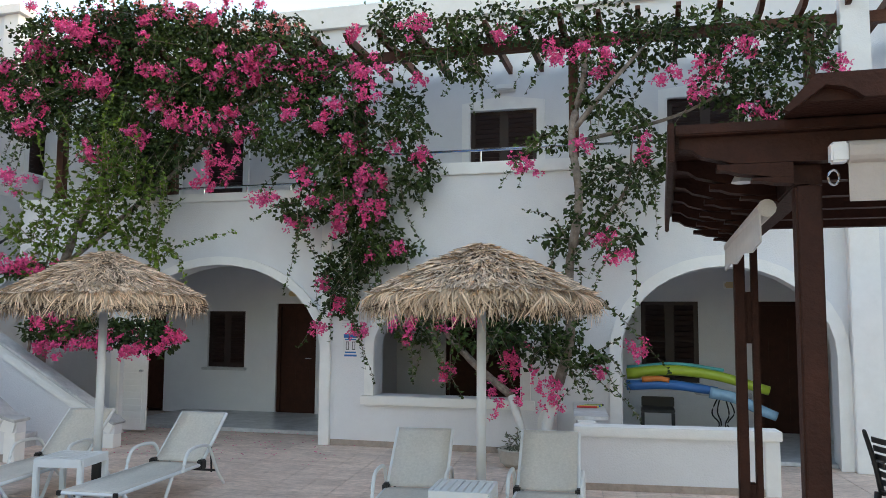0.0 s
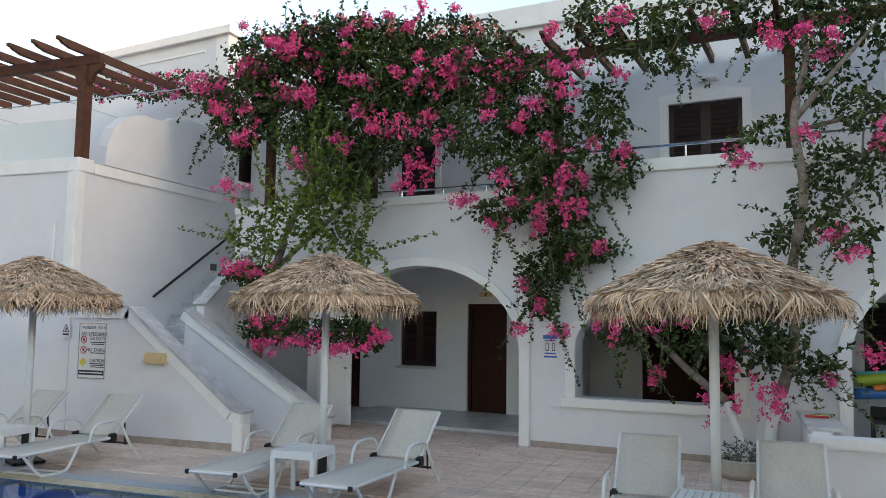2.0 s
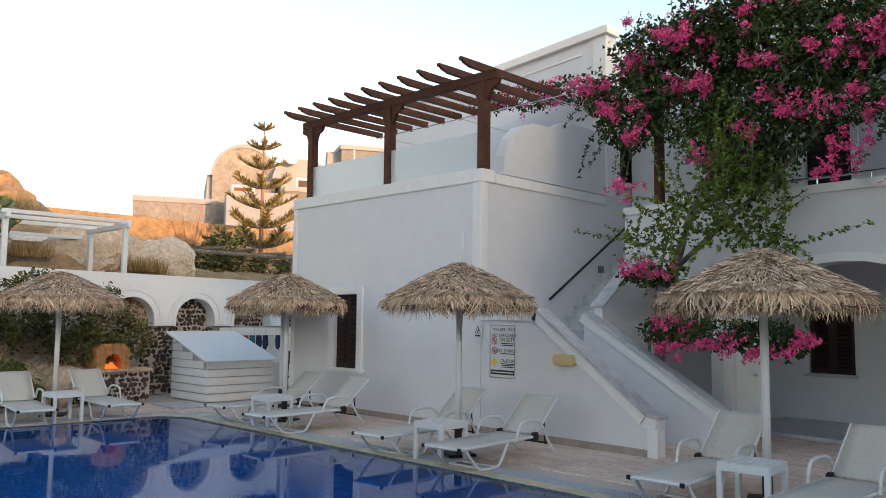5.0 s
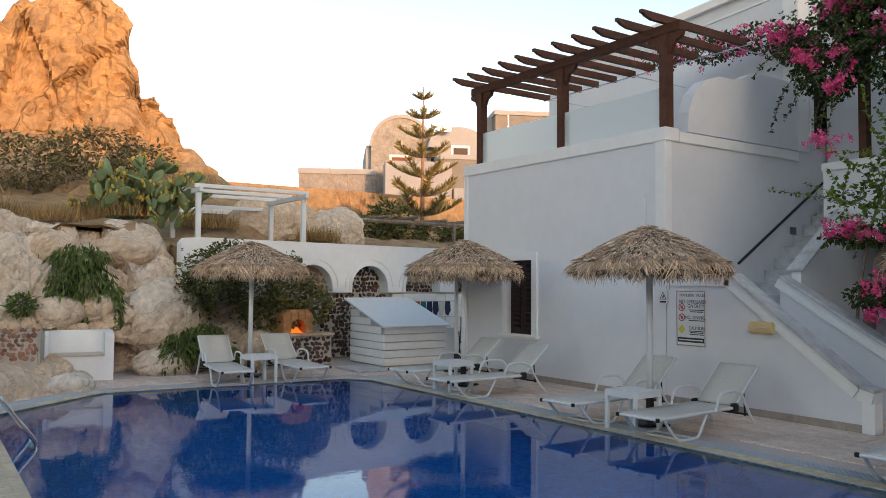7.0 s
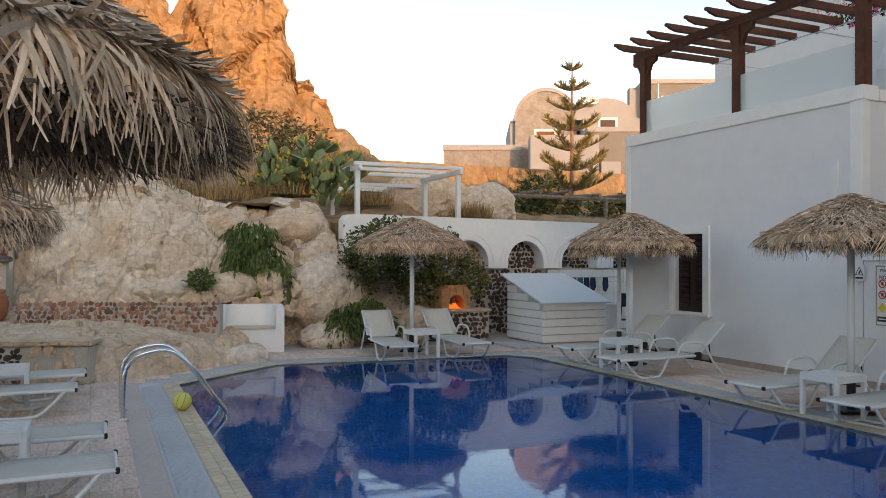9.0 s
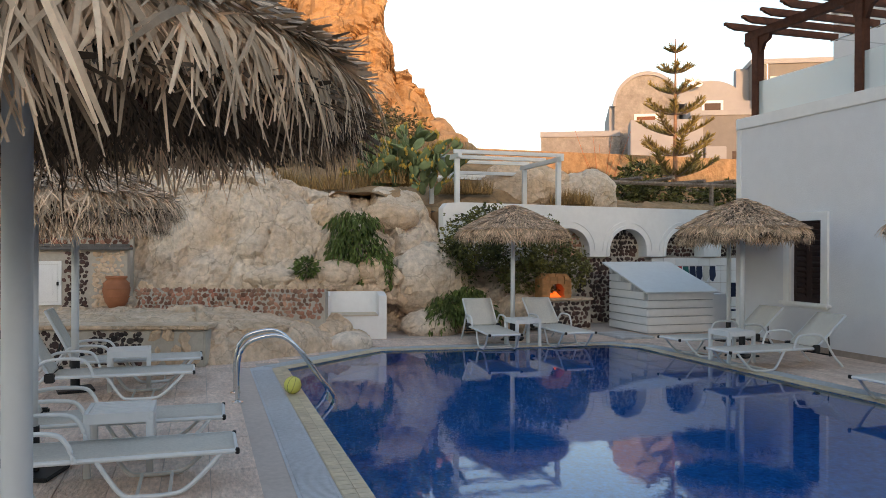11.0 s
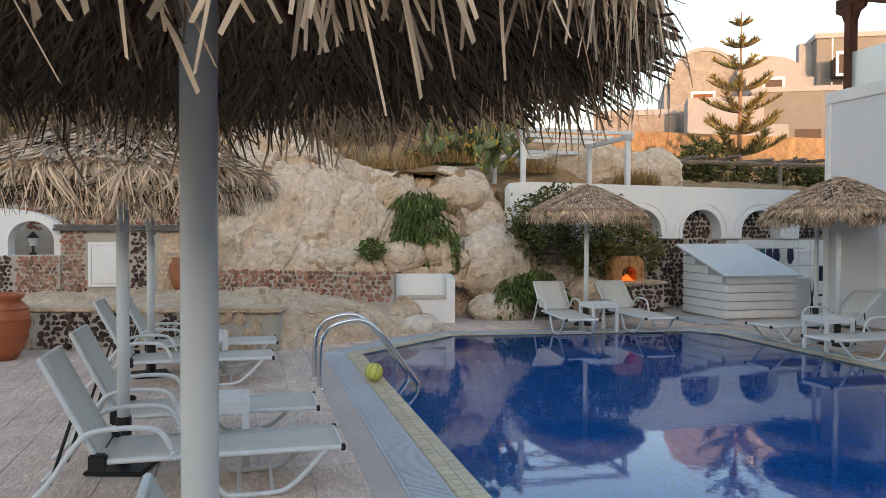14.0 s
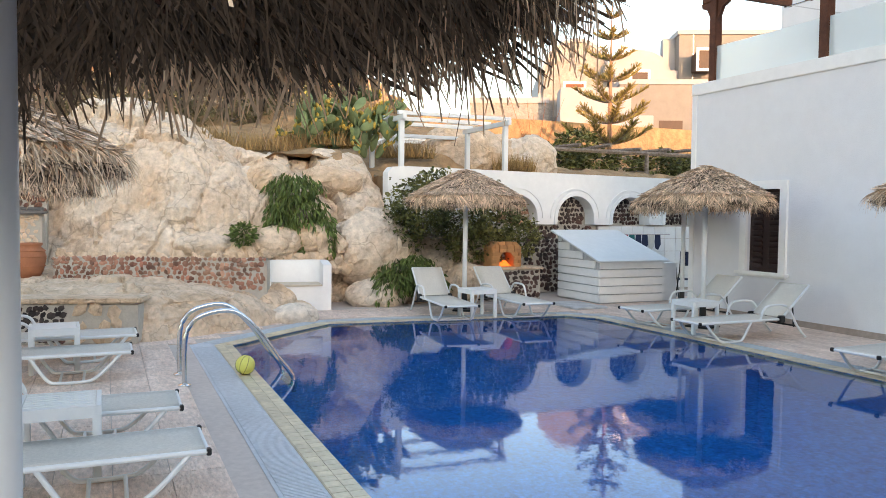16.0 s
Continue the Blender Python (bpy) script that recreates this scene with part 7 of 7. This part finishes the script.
def bougainvillea(label, crowns, pinks, trunk, seed, shoots=(), young=(), coral=(), density=1350):
    ob = thing("bougainvillea", label, "climbing plant")
    if crowns:
        v, f = leaves(placed(crowns), density, 0.056, seed, long=1.35, hang=0.25)
        tagged(raw("crown", v, f, LEAF, ob), "dark green heart-shaped leaves", kind="stuff")
    if young:
        v, f = leaves(placed(young), 420, 0.058, seed + 1, long=1.35)
        tagged(raw("young_growth", v, f, YOUNG, ob), "bright yellow-green young leaves", kind="stuff")
    v, f = bract_cloud(placed(pinks), 11, seed + 2)
    tagged(raw("bloom", v, f, BRACT, ob), "magenta pink flower heads", kind="stuff")
    if coral:
        v, f = bract_cloud(placed(coral), 5, seed + 3)
        tagged(raw("faded_bloom", v, f, SUNLIT_BRACT, ob), "coral flower heads, evening sun put into their colour", kind="stuff")
    for pts, r0, r1, mm in trunk:
        t = bmesh.new()
        tube(t, curved([FM @ Vector(p) for p in pts], 6), r0, 10, r1)
        part("trunk" if r0 > 0.04 else "branch", t, mm, ob, "", True)
    if shoots:
        v, f, st = sprays(shoots, 50, 0.062, seed + 5)
        tagged(part("shoot", st, BARK, ob), kind="stuff")
        tagged(raw("shoot_leaves", v, f, YOUNG if young else LEAF, ob), kind="stuff")
    return ob


LIME = mat("limewashed_bark", (0.72, 0.71, 0.68), 0.9, 0.08, 8, 0.4, 30)
r7 = random.Random(70)


def hanging(blobs, seed, drop=0.5, count=3):
    """Shoots that trail out of the clumps."""
    r = random.Random(seed)
    out = []
    for u, v, z, ru, rv, rz in blobs:
        for _ in range(count + 1):
            a = (u + r.uniform(-0.7, 0.7) * ru, v - rv * 0.6, z + r.uniform(-0.6, 0.6) * rz)
            out.append((a, (a[0] + r.uniform(-0.6, 0.6), v - rv - r.uniform(0, 0.3), a[2] - r.uniform(0.2, 1.2) * drop + (0.5 if r.random() < 0.25 else 0)), r.uniform(0.0, 0.12)))
    return out


def speckled(blobs, count, seed):
    """Small flower heads strewn over the sunny side of the clumps."""
    r = random.Random(seed)
    return [(u + r.uniform(-0.95, 0.95) * ru, v - rv * r.uniform(0.7, 1.2), z + r.uniform(-0.5, 1.05) * rz, r.uniform(0.05, 0.14), 0.08, r.uniform(0.04, 0.10)) for u, v, z, ru, rv, rz in blobs for _ in range(count)]


def rising(blobs, seed):
    """Thin upright shoots above the clumps."""
    r = random.Random(seed)
    out = []
    for u, v, z, ru, rv, rz in blobs:
        for _ in range(4):
            a = (u + r.uniform(-0.8, 0.8) * ru, v, z + 0.5 * rz)
            out.append((a, (a[0] + r.uniform(-0.35, 0.35), v - r.uniform(0, 0.2), z + rz + r.uniform(0.15, 0.5)), 0.0))
    return out


bougainvillea("sprawling magenta bougainvillea over the balcony pergola", CROWN_A + CROWN_B + CROWN_C, PINK_A + speckled(CROWN_A, 3, 301) + speckled(CROWN_B, 1, 302) + PINK_B[:9] + PINK_D[:6] + PINK_D[13:],
              [([(-4.0, -0.9, 0.0), (-3.9, -0.9, 1.2), (-3.7, -0.8, 2.4), (-3.4, -0.5, 3.6), (-2.6, -0.2, 4.8)], 0.09, 0.04, BARK), ([(-3.7, -0.8, 2.4), (-2.2, -0.5, 3.7), (-1.2, -0.4, 4.6), (0.3, -0.3, 5.2)], 0.038, 0.02, BARK),
               ([(-2.6, -0.2, 4.8), (-4.2, -0.3, 5.2)], 0.035, 0.012, BARK), ([(0.4, -0.3, 5.2), (0.5, -0.4, 4.0), (0.4, -0.35, 2.6)], 0.025, 0.008, BARK)],
              81, hanging(CROWN_A + CROWN_B, 90, 0.9, 4) + rising(CROWN_A[:8], 93) + [((-4.1, -0.7, 5.0), (-4.45, -1.0, 3.55), 0.1), ((-4.0, -0.7, 5.0), (-4.25, -1.0, 4.3), 0.1)], (), CORAL, 1750)
bougainvillea("young green bougainvillea shoots beside the stair", [], PINK_D[5:6], [([(-4.1, -1.0, 0.0), (-3.9, -1.05, 1.8), (-3.5, -1.0, 3.4)], 0.03, 0.01, BARK)], 101,
              [((-3.4, -1.1, 2.6), (-5.0, -1.5, 3.0), 0.0), ((-2.6, -0.9, 2.2), (-1.0, -0.8, 2.85), 0.12), ((-3.2, -1.0, 3.0), (-3.4, -1.2, 4.2), 0.0), ((-2.9, -1.0, 3.0), (-2.7, -1.1, 4.1), 0.0), ((-3.6, -1.1, 2.9), (-4.2, -1.3, 3.5), 0.0), ((-3.4, -1.0, 2.4), (-4.3, -1.3, 2.5), 0.1), ((-2.7, -1, 2.6), (-1.7, -0.9, 3.3), 0.1)] + hanging(YOUNG_A, 95, -0.7, 5) + hanging(YOUNG_A, 97, 1.0, 3), YOUNG_A)
bougainvillea("tall bougainvillea with a lime-washed trunk climbing to the pergola", CROWN_D + CROWN_E, PINK_B[9:] + PINK_C, 
              [([(3.05, -0.75, 0.0), (3.1, -0.7, 0.5), (3.22, -0.65, 0.95)], 0.075, 0.068, LIME), ([(3.22, -0.65, 0.95), (3.35, -0.6, 1.5), (3.36, -0.7, 2.3), (3.5, -0.92, 3.1), (3.42, -0.9, 3.9), (3.55, -0.7, 4.6), (3.5, -0.3, 5.3)], 0.066, 0.035, BARK),
               ([(3.42, -0.9, 3.9), (3.9, -0.85, 4.5), (4.4, -0.35, 5.2)], 0.036, 0.015, BARK), ([(3.5, -0.45, 3.9), (4.6, -0.6, 4.1), (5.4, -0.6, 4.5)], 0.028, 0.01, BARK), ([(3.4, -0.5, 2.6), (4.0, -0.6, 3.2), (4.1, -0.6, 3.8)], 0.03, 0.01, BARK)],
              121, hanging(CROWN_D + CROWN_E, 91, 0.9, 4), density=850)
bougainvillea("leaning bougainvillea trunk hung with pink heads by the window", CROWN_F, PINK_D[6:13],
              [([(2.9, -0.7, 0.0), (2.75, -0.68, 0.5), (2.65, -0.66, 0.8)], 0.055, 0.05, LIME), ([(2.65, -0.66, 0.8), (2.2, -0.6, 1.15), (1.75, -0.55, 1.6), (1.4, -0.5, 1.9)], 0.05, 0.03, BARK), ([(2.3, -0.6, 1.1), (2.5, -0.6, 1.6), (3.1, -0.6, 1.9)], 0.025, 0.01, BARK)],
              141, [((3.6, -0.6, 2.0), (4.5, -0.6, 1.1), 0.15), ((3.3, -0.6, 1.2), (3.85, -0.7, 0.85), 0.05), ((0.5, -0.5, 2.4), (0.2, -0.4, 1.4), 0.1), ((0.6, -0.45, 2.5), (0.0, -0.4, 1.6), 0.0)] + hanging(CROWN_F, 92, 0.7, 4))
# spray over the terrace pergola
tp = thing("bougainvillea", "magenta bougainvillea spray over the terrace pergola", "climbing plant")
sp_blobs = [(-10.4, 11.0, 5.75, 0.7, 0.6, 0.18), (-9.6, 11.3, 5.8, 0.6, 0.6, 0.22), (-9.2, 11.6, 5.6, 0.4, 0.5, 0.2), (-11.2, 10.7, 5.7, 0.4, 0.4, 0.12)]
v, f = leaves(sp_blobs, 900, 0.05, 161)
tagged(raw("crown", v, f, LEAF, tp), kind="stuff")
v, f = bract_cloud(sp_blobs, 12, 162)
tagged(raw("bloom", v, f, BRACT, tp), kind="stuff")
# fallen petals on the paving
fv, ff = [], []
for _ in range(260):
    p = FM @ Vector((r7.uniform(-3.5, 0.5), r7.uniform(-1.6, 1.5), 0))
    p.z = 0.018
    i = len(fv)
    s = r7.uniform(0.012, 0.022)
    a = r7.uniform(0, 6.28)
    fv += [p + Vector((math.cos(a + k * 1.57) * s, math.sin(a + k * 1.57) * s * 0.7, 0.006 * (k % 2))) for k in range(4)]
    ff.append((i, i + 1, i + 2, i + 3))
tagged(raw("fallen_petals", fv, ff, BRACT), "scattered dried pink petals on the paving", "petals", kind="stuff")

# ---- unseen plain wall, added to keep the evening sun off the pool ----
structure("wall_sun_blocker", boxed(0, 2, -60, 60, 0, 12.1, m=pose(28.8, -4.0, 0, 0, 0, -7.9)), CREAM, label="plain unseen wall added to keep low sun off the pool")

# ---- paving tiles and pool edge pieces, last ----


def in_loop(p, loop):
    inside, n = False, len(loop)
    for i in range(n):
        (xa, ya), (xb, yb) = loop[i], loop[(i + 1) % n]
        if (ya > p[1]) != (yb > p[1]) and p[0] < (xb - xa) * (p[1] - ya) / (yb - ya) + xa:
            inside = not inside
    return inside


terrace = tagged(new("floor_terrace"), "beige textured stone paving tiles round the pool", kind="structure")
KEEP = grown(POOL, 0.50)
S = 0.33
tb = boxed(0.003, S - 0.003, 0.003, S - 0.003, -0.012, 0.0, 0.0)
tmesh = bpy.data.meshes.new("tile")
tb.to_mesh(tmesh)
tb.free()
tmesh.materials.append(PAVE)
rest_v, rest_f = [], []
near = 0
rt = random.Random(9)
for i in range(-48, 22):
    for j in range(-18, 37):
        x, y = i * S, j * S
        c = [(x, y), (x + S, y), (x, y + S), (x + S, y + S)]
        if any(in_loop(p, KEEP) for p in c) or any(q[0] < a < q[0] + S and q[1] < b < q[1] + S for a, b in KEEP for q in (c[0],)):
            continue
        if x < -16.2:
            continue
        z = rt.uniform(-0.0015, 0.0015)
        if near < 298 and -12.0 < x < -4.4 and -3.4 < y < -0.2:
            o = new("tile", tmesh)
            o.parent = terrace
            o.location = (x, y, z)
            near += 1
        else:
            b = len(rest_v)
            g = 0.003
            for zz in (z - 0.012, z):
                rest_v += [(x + g, y + g, zz), (x + S - g, y + g, zz), (x + S - g, y + S - g, zz), (x + g, y + S - g, zz)]
            rest_f += [(b + 4, b + 5, b + 6, b + 7), (b, b + 1, b + 5, b + 4), (b + 1, b + 2, b + 6, b + 5), (b + 2, b + 3, b + 7, b + 6), (b + 3, b, b + 4, b + 7)]
tagged(raw("tiles_rest", rest_v, rest_f, PAVE, terrace), kind="stuff")

# grate bars across the gutter and mosaic tiles on the coping
gv, gf, cv, cf = [], [], [], []
for (a, b) in zip(POOL, POOL[1:] + POOL[:1]):
    A, B = Vector(a), Vector(b)
    d = (B - A).normalized()
    n = Vector((d.y, -d.x))
    if in_loop(tuple((A + B) / 2 + n * 0.1), POOL):
        n = -n
    L = (B - A).length
    k = int(L / 0.024)
    for q in range(k):
        p = A + d * (q + 0.2) * L / k
        o = len(gv)
        for off, zz in ((0.225, 0.001), (0.455, 0.001)):
            for s in (0, 0.013):
                r = p + d * s + n * off
                gv += [(r.x, r.y, zz - 0.004), (r.x, r.y, zz + 0.004)]
        gf += [(o + 1, o + 3, o + 7, o + 5), (o, o + 1, o + 5, o + 4), (o + 2, o + 6, o + 7, o + 3)]
    k = int(L / 0.10)
    for q in range(k):
        for row in range(2):
            p = A + d * q * L / k + n * (0.005 + 0.098 * row)
            e, h = d * (L / k - 0.006), n * 0.092
            o = len(cv)
            for w in (p, p + e, p + e + h, p + h):
                cv.append((w.x, w.y, 0.0042))
            for w in (p, p + e, p + e + h, p + h):
                cv.append((w.x, w.y, 0.009))
            cf += [(o + 4, o + 5, o + 6, o + 7), (o, o + 1, o + 5, o + 4), (o + 1, o + 2, o + 6, o + 5), (o + 2, o + 3, o + 7, o + 6), (o + 3, o, o + 4, o + 7)]
tagged(raw("gutter_grate", gv, gf, GUTTER), "narrow white bars of the overflow grate", kind="stuff", category="grate")
tagged(raw("coping_mosaic", cv, cf, COPING), "cream glazed coping tiles at the pool edge", kind="stuff", category="tiles")
